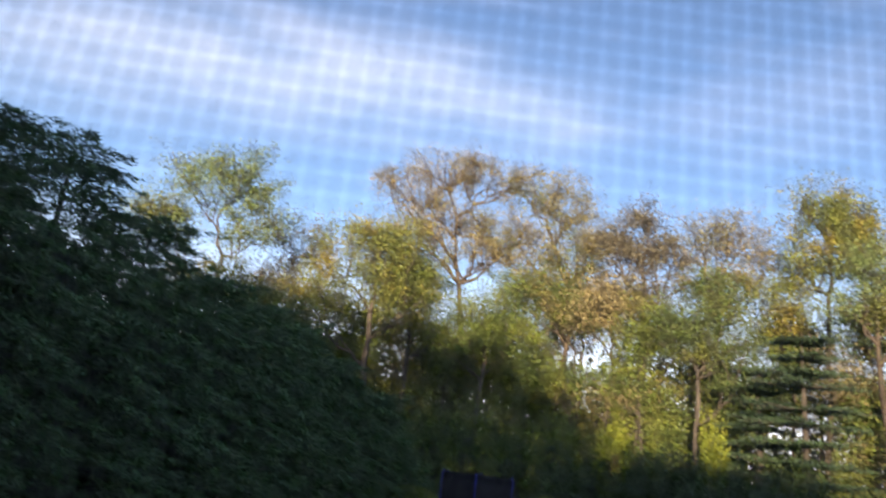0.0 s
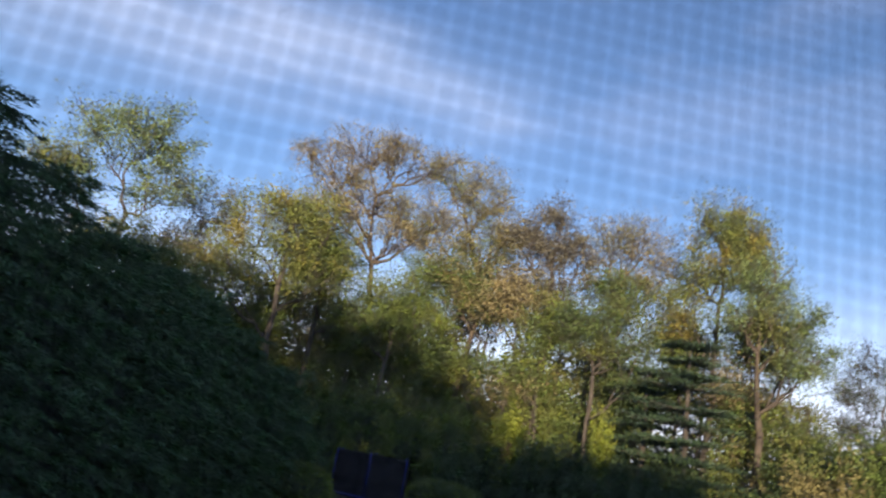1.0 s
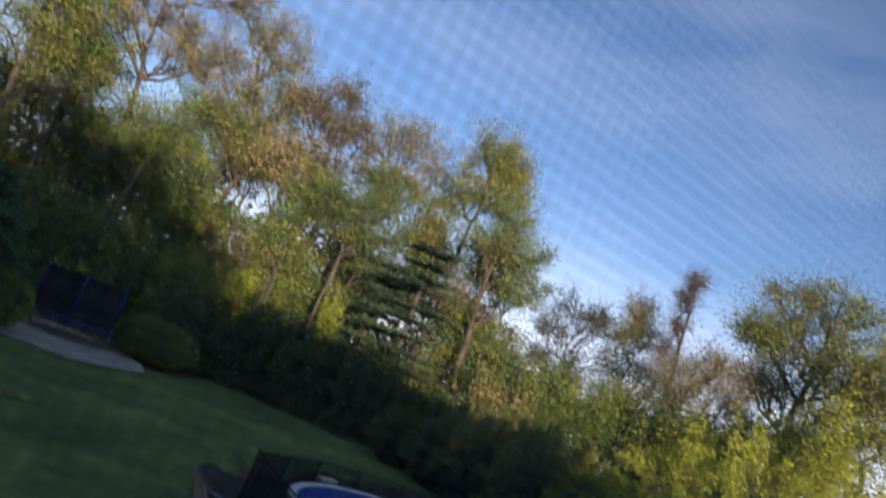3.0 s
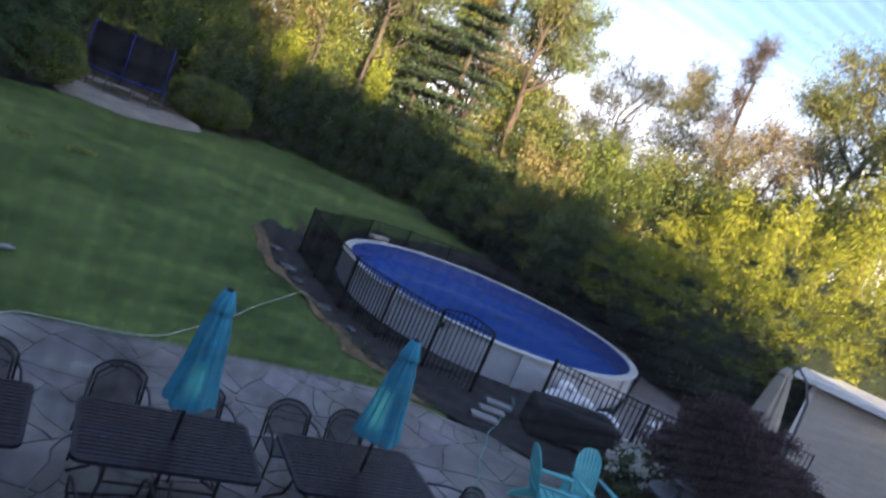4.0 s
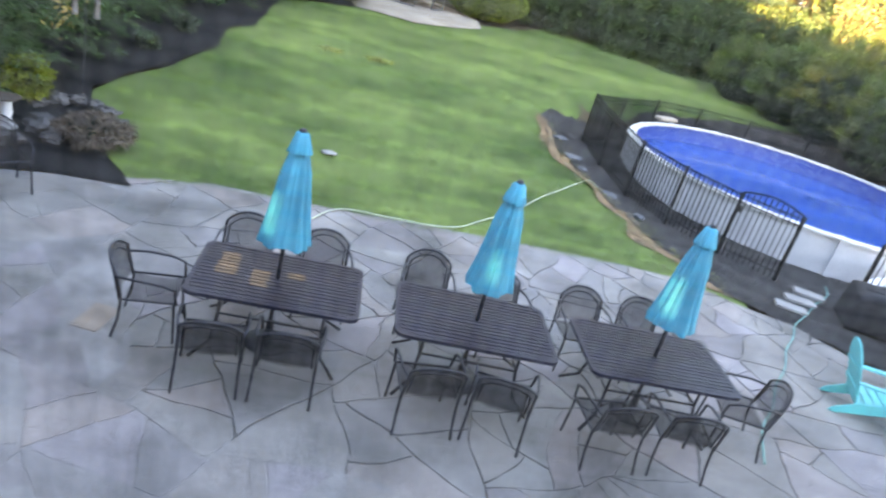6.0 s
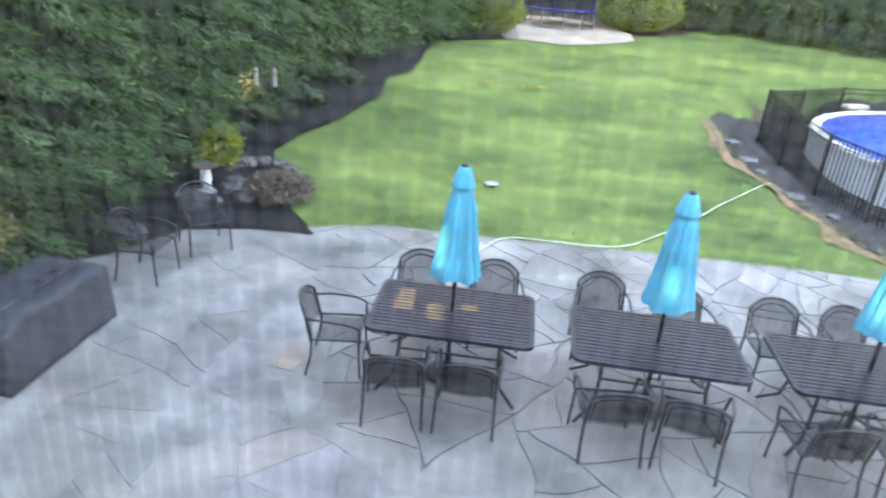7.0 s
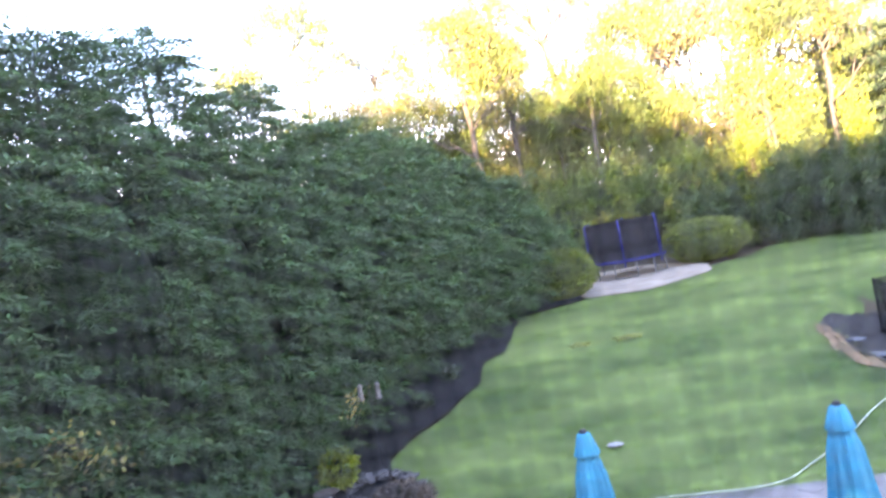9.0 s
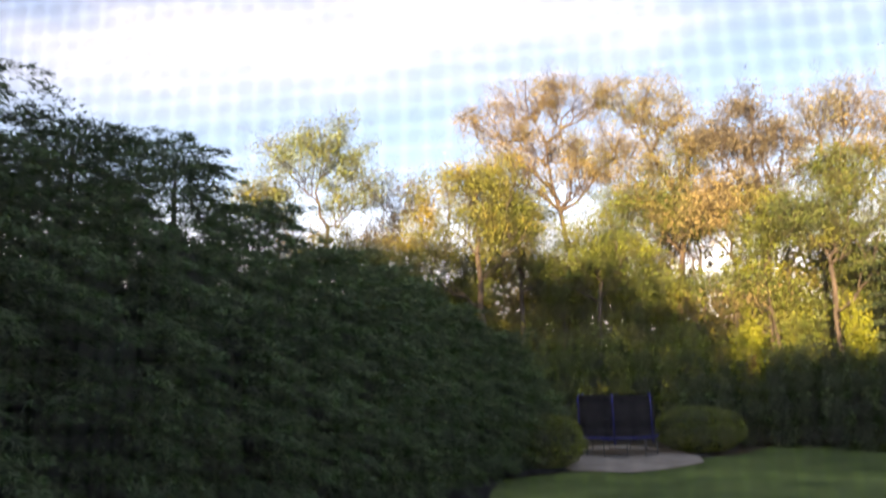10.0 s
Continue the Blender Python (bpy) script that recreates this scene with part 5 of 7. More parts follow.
def pool_float(x, y, z, r, tilt, turn):
    """A white inflatable ring leaning behind the fence."""
    bm = bmesh.new()
    n, k = 22, 10
    rings = []
    for i in range(n):
        a = 2 * math.pi * i / n
        thick = r * 0.34 * (1 + 0.06 * math.cos(11 * a))
        rings.append([bm.verts.new(((r * 0.7 + thick * math.cos(b)) * math.cos(a), (r * 0.7 + thick * math.cos(b)) * math.sin(a), thick * 0.8 * math.sin(b))) for b in [2 * math.pi * j / k for j in range(k)]])
    for i in range(n):
        for j in range(k):
            bm.faces.new((rings[i][j], rings[(i + 1) % n][j], rings[(i + 1) % n][(j + 1) % k], rings[i][(j + 1) % k]))
    o = new("pool_float", from_bm("pool_float", bm, M["white"], True))
    o.matrix_basis = pose(x, y, z, tilt, 0, turn)
    tagged(o, "white inflatable pool ring heaped behind the fence", "pool toy", "white pool rings")


for q in ((10.85, 10.15, 0.26, 0.36, 38, -40), (11.3, 9.85, 0.30, 0.36, 48, -20), (11.65, 9.45, 0.24, 0.34, 40, -50), (11.25, 10.35, 0.50, 0.30, 25, 10), (13.35, 9.35, 0.33, 0.34, 30, -30), (13.0, 9.0, 0.30, 0.28, 50, 20)):
    pool_float(*q)


# ---- evergreen hedge ----
def evergreen(x, y, height, radius, seed, boughs=400, label="tall dense dark green evergreen of the hedge, drooping sprays"):
    rng = np.random.default_rng(seed)
    z0 = terrain(x, y)
    behind = boughs < 350
    root = thing("evergreen_tree", label, "evergreen tree", Matrix.Translation((x, y, z0)), "evergreen hedge")
    bm = bmesh.new()
    tube(bm, [(0, 0, -0.2), (0.05, 0.03, height * 0.5), (0, 0, height * 0.96)], [0.2, 0.13, 0.02], 8)
    part("trunk", bm, M["bark"], root, smooth=True)

    def reach(h, ang):
        u = h / height
        r = radius * (0.86 + 0.14 * min(u / 0.15, 1)) * (1 - max(u - 0.35, 0) ** 1.9 * 1.75)
        return max(r, 0.10) * (1 + 0.17 * noise.noise(Vector((math.cos(ang) * 1.6, math.sin(ang) * 1.6, h * 0.55 + seed * 7.7))))
    # near-black lump: the dark gaps between the sprays, shade put into its colour
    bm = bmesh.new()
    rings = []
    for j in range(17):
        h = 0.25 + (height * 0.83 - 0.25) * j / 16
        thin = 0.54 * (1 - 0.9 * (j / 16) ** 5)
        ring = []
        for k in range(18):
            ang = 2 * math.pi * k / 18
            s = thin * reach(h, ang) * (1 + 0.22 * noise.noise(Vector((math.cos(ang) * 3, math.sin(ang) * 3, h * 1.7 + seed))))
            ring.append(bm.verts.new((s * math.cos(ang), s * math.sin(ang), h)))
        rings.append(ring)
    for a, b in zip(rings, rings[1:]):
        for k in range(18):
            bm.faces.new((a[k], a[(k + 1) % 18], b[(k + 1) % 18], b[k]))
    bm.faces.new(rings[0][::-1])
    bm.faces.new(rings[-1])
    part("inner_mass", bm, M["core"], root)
    pts, aim = [], []
    for b in range(boughs):
        u = (b + rng.random()) / boughs
        h = height * (0.02 + 0.97 * u ** 0.95)
        ang = b * 2.39996 + rng.normal() * 0.25
        r = reach(h, ang)
        out = np.array([math.cos(ang), math.sin(ang), -0.12 + 0.5 * max(u - 0.75, 0) * 3])
        side = np.array([-math.sin(ang), math.cos(ang), 0])
        k = 70 if behind else 225 if y < 10.5 else 150 if y < 16 else 100
        if math.cos(ang) < -0.3 and u < 0.55:
            k = k // 3
        t = rng.uniform(0.0, 1.0, k) ** 0.8
        spread = rng.normal(size=k) * 0.40 * (1.12 - t)
        length = 0.85 + 0.95 * rng.random() ** 1.5
        p0 = np.array([math.cos(ang) * max(r - 0.85, 0.0), math.sin(ang) * max(r - 0.85, 0.0), h + 0.10])
        p = p0 + out * (t * length)[:, None] + side * spread[:, None] + np.array([0, 0, -1]) * ((t ** 2) * 0.30 + np.abs(spread) * 0.30)[:, None] + rng.normal(size=(k, 3)) * np.array([0.05, 0.05, 0.018])
        pts.append(p)
        aim.append(out * 1.0 + side * (np.sign(spread) * 0.7)[:, None] + np.array([0, 0, -0.25]))
    part("sprays", leaf_mesh("sprays", np.concatenate(pts), 0.22 if behind else 0.118 if y < 10.5 else 0.135 if y < 16 else 0.17, M["evergreen"], 0.26, np.concatenate(aim) * 1.5, seed, slim=True, flat=0.55), None, root)
    return root


HEDGE = [(-8.2, 5.0, 8.9, 2.5), (-7.9, 7.2, 8.6, 2.6), (-7.2, 9.6, 8.3, 2.5), (-6.9, 12.2, 8.8, 2.5), (-6.3, 14.9, 8.3, 2.5), (-5.6, 17.5, 7.7, 2.4), (-5.0, 20.3, 7.7, 2.4), (-4.3, 23.2, 7.6, 2.4), (-3.1, 25.9, 7.0, 2.3), (-1.6, 28.3, 6.1, 2.0)]
for i, (x, y, h, r) in enumerate(HEDGE):
    evergreen(x, y, h + 0.1 - terrain(x, y), r, 11 + i)
for i, (x, y, h) in enumerate([(-10.6, 6.3, 8.4), (-10.2, 8.6, 8.3), (-9.7, 11.0, 8.4), (-9.1, 13.6, 8.3), (-8.5, 16.3, 7.9), (-7.7, 19.0, 7.6), (-7.0, 21.8, 7.5)]):
    evergreen(x, y, h - terrain(x, y), 2.3, 51 + i, 330, "tall dark green evergreen in the hedge's second row")


def sunlit_sprigs():
    """Sun patches on the hedge's face, painted as golden leaves in loose drooping sprigs."""
    rng = np.random.default_rng(4)
    for x, y, z, wide, n in ((-5.44, 5.75, 2.38, 0.34, 150), (-5.54, 6.15, 2.53, 0.30, 130), (-5.34, 5.80, 2.13, 0.26, 90), (-5.44, 6.65, 1.55, 0.30, 110), (-5.40, 6.50, 2.78, 0.30, 90), (-5.47, 6.60, 2.83, 0.20, 50),
                           (-5.19, 5.90, 2.48, 0.22, 70), (-5.09, 6.30, 2.88, 0.18, 36), (-5.29, 6.75, 1.05, 0.26, 60), (-5.22, 6.95, 2.70, 0.18, 30), (-3.95, 11.30, 1.90, 0.20, 60), (-5.39, 6.95, 0.95, 0.22, 40), (-5.64, 5.90, 2.90, 0.22, 40)):
        root = thing("autumn_sprig", "sprig coloured gold for a sun patch on the hedge", "foliage", Matrix.Translation((x + 0.30, y - 0.30, z + 0.06)), "golden sprigs in the hedge")
        p = rng.normal(size=(n, 3)) * np.array([wide * 0.5, wide, wide * 0.55])
        p[:, 2] -= 0.5 * np.abs(p[:, 1])
        part("leaves", leaf_mesh("leaves", p, 0.085, M["sun_gold_leaf"], 0.5, None, int(rng.integers(900)), 0.5), None, root)
        bm = bmesh.new()
        tube(bm, [Vector((-0.5, 0.12, -0.12)), Vector((-0.2, 0.05, 0.02)), Vector((0.1, -0.05, 0.02))], [0.009, 0.007, 0.003], 4)
        part("twig", bm, M["bark"], root)


sunlit_sprigs()

# clipped bushes and bed plants
shrub((0.15, 27.6, terrain(0, 27.6)), (1.45, 1.3, 1.05), "boxwood", "rounded light green clipped bush beside the sand", 31, 14000, 0.08, "clipped_bush", "bush", ragged=0.10, inner=0.86, core=0.86)
shrub((6.75, 32.6, terrain(6.7, 32.6)), (1.95, 1.6, 1.02), "boxwood", "wide oval light green clipped bush beside the trampoline", 32, 18000, 0.08, "clipped_bush", "bush", ragged=0.07, inner=0.88, core=0.88)
shrub((-4.42, 11.75, 0.30), (0.34, 0.33, 0.34), "lime", "small yellow-green shrub at the hedge foot", 33, 1500, 0.085, ragged=0.5, core=0.45)
shrub((-3.12, 10.75, 0.08), (0.52, 0.46, 0.24), "dry_shrub", "low dry brown shrub among stones", 34, 1500, 0.16, aspect=0.2, ragged=0.35)
shrub((-3.45, 15.1, 0.65), (0.24, 0.22, 0.2), "blue_green", "small pale green plant in black mulch", 35, 300, 0.1, "bed_plant", "plant")
shrub((-3.0, 16.6, 0.85), (0.24, 0.22, 0.2), "blue_green", "small pale green plant in black mulch", 36, 300, 0.1, "bed_plant", "plant")


def rock(place, size, seed, label="rough grey field stone in the mulch bed"):
    bm = lumpy(size, seed, 3, 0.55, 0.8)
    o = new("garden_rock", from_bm("garden_rock", bm, M["rock"]))
    o.matrix_basis = Matrix.Translation((place[0], place[1], terrain(*place) + 0.04 + size[2] * 0.55))
    tagged(o, label, "rock", "stones of the bed")


for i, (x, y, s) in enumerate([(-4.28, 10.12, 0.27), (-4.05, 10.3, 0.16), (-4.50, 10.4, 0.18), (-4.25, 11.75, 0.15), (-4.02, 12.0, 0.17), (-3.75, 12.1, 0.16), (-3.48, 12.05, 0.15), (-3.22, 11.85, 0.17), (-4.0, 11.2, 0.14), (-3.85, 10.85, 0.24), (-3.62, 10.55, 0.15), (-2.95, 11.55, 0.13), (-4.75, 8.8, 0.26)]):
    rock((x, y), (s, s * 0.85, s * 0.6), 40 + i)


for i, (x, y, s) in enumerate([(5.85, 14.6, 0.26), (6.02, 14.2, 0.15), (6.35, 13.1, 0.22), (6.62, 12.1, 0.14), (5.75, 15.4, 0.19)]):
    bm = lumpy((s, s * 0.8, 0.05), 80 + i, 2, 0.3, 0.9)
    o = new("edging_stone", from_bm("edging_stone", bm, M["grey_stone"]))
    o.matrix_basis = pose(x, y, terrain(x, y) + 0.06, 0, 0, 40 * i)
    tagged(o, "flat grey stone edging the pool's mulch", "rock", "edging stones")


def garden_ornament():
    """A low white pedestal with a thin brown dish."""
    root = thing("garden_ornament", "small white garden pedestal with a thin brown dish among stones", "garden ornament", pose(-4.28, 10.62, 0.10))
    bm = lathe(bmesh.new(), [(0.15, 0.0), (0.15, 0.06), (0.09, 0.10), (0.075, 0.20), (0.095, 0.27), (0.08, 0.40), (0.11, 0.46)], 16)
    part("pedestal", bm, M["white"], root, "white weathered pedestal", True)
    bm = lathe(bmesh.new(), [(0.06, 0.455), (0.17, 0.47), (0.215, 0.50), (0.20, 0.505), (0.14, 0.485), (0.03, 0.48)], 24)
    part("dish", bm, M["wood"], root, "thin brown dish", True)


garden_ornament()


def bird_feeder():
    x, y = -3.84, 12.55
    root = thing("bird_feeder_pole", "black metal pole with two hanging seed feeders", "bird feeder", Matrix.Translation((x, y, terrain(x, y) + 0.02)))
    bm = bmesh.new()
    tube(bm, [(0, 0, -0.1), (0, 0, 1.65)], 0.014, 6)
    part("pole", bm, M["iron"], root)
    for s in (-1, 1):
        bm = bmesh.new()
        tube(bm, [(0, 0, 1.56), (s * 0.06, 0, 1.70), (s * 0.15, 0, 1.70), (s * 0.17, 0, 1.62)], 0.008, 6)
        part("hook", bm, M["iron"], root)
        bm = lathe(bmesh.new(), [(0.05, 1.30), (0.06, 1.32), (0.05, 1.34), (0.046, 1.54), (0.06, 1.55), (0.02, 1.615)], 12)
        bmesh.ops.translate(bm, vec=(s * 0.17, 0, 0), verts=bm.verts)
        feeder = part("feeder", bm, M["grey_board"], root, "pale grey seed tube", True)
        bm = bmesh.new()
        tube(bm, [(s * 0.17 - 0.09, 0, 1.36), (s * 0.17 + 0.09, 0, 1.36)], 0.006, 5)
        part("perch", bm, M["iron"], feeder)


bird_feeder()


def trampoline():
    x, y, R = 3.15, 31.9, 1.68
    root = thing("trampoline", "round trampoline with blue padding and a dark safety net", "trampoline", Matrix.Translation((x, y, terrain(x, y) + 0.06)))
    bm = bmesh.new()
    ring = [(R * math.cos(2 * math.pi * k / 32), R * math.sin(2 * math.pi * k / 32), 0.70) for k in range(33)]
    tube(bm, ring, 0.04, 6, False)
    part("frame", bm, M["iron"], root)
    bm = lathe(bmesh.new(), [(R - 0.30, 0.70), (R + 0.05, 0.70), (R + 0.07, 0.74), (R + 0.05, 0.77), (R - 0.30, 0.76)], 40)
    part("padding", bm, M["blue"], root, "blue vinyl padding", True)
    bm = lathe(bmesh.new(), [(R - 0.28, 0.765), (R - 0.28, 0.772)], 40)
    part("mat", bm, M["net"], root)
    n = 6
    bm = bmesh.new()
    for k in range(48):
        a0, a1 = 2 * math.pi * k / 48, 2 * math.pi * (k + 1) / 48
        q = [((R - 0.05) * math.cos(a), (R - 0.05) * math.sin(a)) for a in (a0, a1)]
        w = [((R - 0.055) * math.cos(a), (R - 0.055) * math.sin(a)) for a in (a0, a1)]
        for u, v, zz in ((q[0], q[1], (0.78, 2.45)),):
            a, b, c, d = (bm.verts.new((u[0], u[1], zz[0])), bm.verts.new((v[0], v[1], zz[0])), bm.verts.new((v[0], v[1], zz[1])), bm.verts.new((u[0], u[1], zz[1])))
            bm.faces.new((a, b, c, d))
    bmesh.ops.remove_doubles(bm, verts=bm.verts, dist=0.001)
    bmesh.ops.solidify(bm, geom=bm.faces[:], thickness=0.008)
    part("net", bm, M["net"], root, "black safety net")
    for k in range(n):
        a = 2 * math.pi * (k + 0.35) / n
        c, s = math.cos(a), math.sin(a)
        bm = bmesh.new()
        tube(bm, [((R + 0.06) * c, (R + 0.06) * s, 0.45), ((R + 0.06) * c, (R + 0.06) * s, 2.40), ((R - 0.02) * c, (R - 0.02) * s, 2.52)], 0.032, 8)
        part("net_pole", bm, M["blue"], root, "blue foam-sleeved pole", True)
        bm = bmesh.new()
        e = 0.28
        tube(bm, [(R * math.cos(a - e), R * math.sin(a - e), 0.70), ((R + 0.02) * math.cos(a - e), (R + 0.02) * math.sin(a - e), 0.02), ((R + 0.02) * math.cos(a + e), (R + 0.02) * math.sin(a + e), 0.02), (R * math.cos(a + e), R * math.sin(a + e), 0.70)], 0.025, 6)
        part("leg", bm, M["grey_stone"], root)


trampoline()


def hose(points, mat, label, seed, r=0.011):
    pts = []
    ends = [points[0]] + list(points) + [points[-1]]
    for p0, p, q, q1 in zip(ends, ends[1:], ends[2:], ends[3:]):
        for k in range(8):
            u = k / 8
            x, y = (0.5 * (2 * p[i] + (q[i] - p0[i]) * u + (2 * p0[i] - 5 * p[i] + 4 * q[i] - q1[i]) * u * u + (3 * p[i] - p0[i] - 3 * q[i] + q1[i]) * u ** 3) for i in (0, 1))
            x += 0.07 * noise.noise((x * 1.1, y * 1.1, seed))
            y += 0.07 * noise.noise((x * 1.1, y * 1.1, seed + 4))
            pts.append((x, y, max(terrain(x, y), 0.02) + 0.012 + r))
    bm = tube(bmesh.new(), pts, r, 6)
    o = new("garden_hose", from_bm("garden_hose", bm, M[mat], True))
    tagged(o, label, "hose")


hose([(-0.1, 9.1), (0.24, 9.5), (0.71, 10.08), (1.44, 10.04), (2.5, 10.15), (3.14, 10.62), (4.35, 11.85), (5.5, 13.0), (6.5, 13.9)], "hose_white", "pale garden hose lying along the patio edge and lawn", 1)
hose([(5.3, 5.2), (5.67, 5.8), (6.3, 6.55), (6.82, 7.18), (7.4, 7.9), (7.93, 8.53), (8.42, 9.02), (9.1, 9.62), (9.75, 10.18), (10.0, 10.6)], "hose_teal", "thin aqua garden hose across the flagstones", 2)

# ---- right-hand garden: maple, rhododendron, bird bath, beige umbrella, wing of the house ----
def maple():
    base = Vector((10.92, 6.20, 0.0))
    rng = np.random.default_rng(61)
    root = thing("japanese_maple", "dark purple-leaved japanese maple, low and spreading", "tree", Matrix.Translation(base))
    bm = bmesh.new()
    tube(bm, [(0, 0, -0.1), (0.05, 0.05, 0.5), (-0.05, 0.1, 0.9)], [0.10, 0.08, 0.06], 8)
    pts = []
    for k in range(84):
        a, rr = rng.uniform(0, 2 * math.pi), 1.17 * math.sqrt(rng.random())
        z = 2.08 - 0.56 * rr ** 1.7 + rng.normal() * 0.12
        if rr > 0.8:
            z -= (z - 0.3) * rng.random() ** 1.5
        tip = Vector((rr * math.cos(a), rr * math.sin(a) * 0.95, max(z, 0.3)))
        tube(bm, bezier((0, 0.05, 0.75), tip * 0.5 + Vector((0, 0, 1.0)), tip, 5), [0.04, 0.03, 0.022, 0.014, 0.006], 4, False)
        q = np.array(tip) + np.clip(rng.normal(size=(880, 3)), -1.7, 1.7) * np.array([0.21, 0.21, 0.11]) * rng.uniform(0.7, 1.3)
        pts.append(q)
    part("trunk", bm, M["bark"], root, smooth=True)
    part("crown", leaf_mesh("crown", np.concatenate(pts), 0.058, M["purple"], 0.36, None, 62, 0.5, slim=True), None, root)


maple()


def rhododendron():
    c = (10.05, 7.12, 0.05)
    root = shrub(c, (0.62, 0.52, 0.42), "green", "green shrub with clusters of white flowers", 63, 1500, 0.13, "flowering_shrub", "shrub")
    rng = np.random.default_rng(64)
    for k in range(30):
        a, u = rng.uniform(0, 2 * math.pi), rng.uniform(0.15, 0.95)
        p = Vector((0.60 * math.cos(a) * math.sqrt(1 - u * u) * 1.02, 0.52 * math.sin(a) * math.sqrt(1 - u * u) * 1.02, 0.40 + 0.44 * u))
        q = np.array(p) + rng.normal(size=(30, 3)) * 0.05
        part("blossom", leaf_mesh("blossom", q, 0.075, M["petal"], 0.8, None, 65 + k), None, root, "white flower cluster")


rhododendron()


def bird_bath():
    root = thing("bird_bath", "dark grey cast-stone bird bath with a wide shallow bowl", "bird bath", pose(9.50, 5.92, 0.03))
    bm = lathe(bmesh.new(), [(0.27, 0.0), (0.28, 0.06), (0.23, 0.10), (0.205, 0.38), (0.23, 0.60), (0.25, 0.68)], 20)
    part("pedestal", bm, M["grey_stone"], root, smooth=True)
    bm = lathe(bmesh.new(), [(0.14, 0.68), (0.39, 0.74), (0.435, 0.80), (0.42, 0.81), (0.33, 0.765), (0.05, 0.745)], 32)
    part("bowl", bm, M["grey_stone"], root, smooth=True)
    bm = lathe(bmesh.new(), [(0.05, 0.74), (0.045, 0.92), (0.16, 0.97), (0.18, 1.0), (0.165, 1.005), (0.04, 0.975)], 20)
    bmesh.ops.translate(bm, vec=(0.16, 0.05, 0), verts=bm.verts)
    part("upper_bowl", bm, M["grey_stone"], root, smooth=True)


bird_bath()
beige_umbrella = umbrella(pose(14.6, 8.1, 0.03, 0, 0, 15), 2.9, "furled beige canvas umbrella hung from a curved pole beside a shed", "beige", "", 1.50, 0.33)
bm = tube(bmesh.new(), [(0.0, 0.0, 2.88), (0.16, -0.12, 2.95), (0.40, -0.32, 2.72), (0.58, -0.48, 2.3), (0.62, -0.52, 1.6), (0.62, -0.52, 0.0)], 0.03, 8)
part("curved_pole", bm, M["grey_stone"], beige_umbrella, smooth=True)


def wing():
    """The cream side wing of a building at the far end of the garden, its white eave towards the patio."""
    m = pose(18.43, 9.39, 0.0, 0, 0, -64)
    root = thing("garden_shed", "cream-walled shed with a white roof edge", "shed", m)
    bm = bmesh.new()
    box(bm, (2.1, 1.6, 1.2), (4.2, 3.2, 2.4))
    part("wall", bm, M["cream"], root)
    for i in range(14):
        bm = bmesh.new()
        box(bm, (2.1, -0.012, 0.10 + 0.17 * i), (4.2, 0.02, 0.155), Matrix.Rotation(radians(3), 4, "X"))
        part("siding_board", bm, M["cream"], root)
    bm = bmesh.new()
    box(bm, (2.0, 1.5, 2.57), (5.06, 3.9, 0.12), None, 0.01)
    part("roof", bm, M["white"], root)
    bm = bmesh.new()
    box(bm, (2.0, -0.47, 2.555), (5.1, 0.04, 0.15), None, 0.005)
    part("fascia", bm, M["white"], root)
    bm = bmesh.new()
    box(bm, (-0.02, -0.05, 1.2), (0.12, 0.12, 2.4), None, 0.004)
    part("corner_board", bm, M["white"], root)


wing()


def low_gate():
    m = pose(17.3, 8.7, 0.03, 0, 0, -50)
    root = thing("garden_gate", "small black metal garden gate before the shed", "gate", m)
    for z in (0.95, 0.55):
        bm = bmesh.new()
        tube(bm, [(0, 0, z), (0.55, 0, z)], 0.014, 5)
        part("rail", bm, M["fence"], root)
    for i in range(6):
        bm = bmesh.new()
        tube(bm, [(0.11 * i, 0, 0.0), (0.11 * i, 0, 1.0)], 0.012 if 0 < i < 5 else 0.02, 5)
        part("bar", bm, M["fence"], root)


low_gate()


# ---- woods ----


def spot(az, d):
    p = polar(az, d)
    return Vector((p.x, p.y, terrain(p.x, p.y)))


def crown(az, el, d, raz, rel):
    """A crown blob by bearing, elevation and its half widths in degrees."""
    c = polar(az, d, rise(el, d))
    return (c, (d * math.tan(radians(raz)), d * math.tan(radians(raz)) * 0.8, d * math.tan(radians(rel))))


def at(az, el, d):
    return polar(az, d, rise(el, d))


tree(spot(-16.5, 42), at(-17.3, 13, 42), [crown(-20.5, 18.5, 42, 2.6, 2.4), crown(-17, 19.5, 42, 2.4, 2.2), crown(-15, 16, 42, 2.6, 2.0), crown(-22.5, 15, 42, 2.0, 1.6)], "spring", "tall slender green tree with an open crown", leaves=5200, size=0.24, trunk_r=0.22, seed=101, clusters=22, spread=0.7)
tree(spot(-11.5, 46), at(-11.5, 12, 46), [crown(-11.5, 15.5, 46, 2.2, 2.0), crown(-13, 12, 46, 2.0, 1.6)], "grey_twig", "thin grey-green tree behind the hedge", leaves=2400, size=0.25, trunk_r=0.18, seed=102, clusters=20)
tree(spot(-17, 38), at(-16.5, 8, 38), [crown(-17, 10.6, 38, 3.0, 1.6), crown(-12.5, 9.6, 38, 2.6, 1.6)], "olive", "low olive-yellow tree above the hedge", leaves=4200, size=0.24, trunk_r=0.2, seed=103, clusters=22)
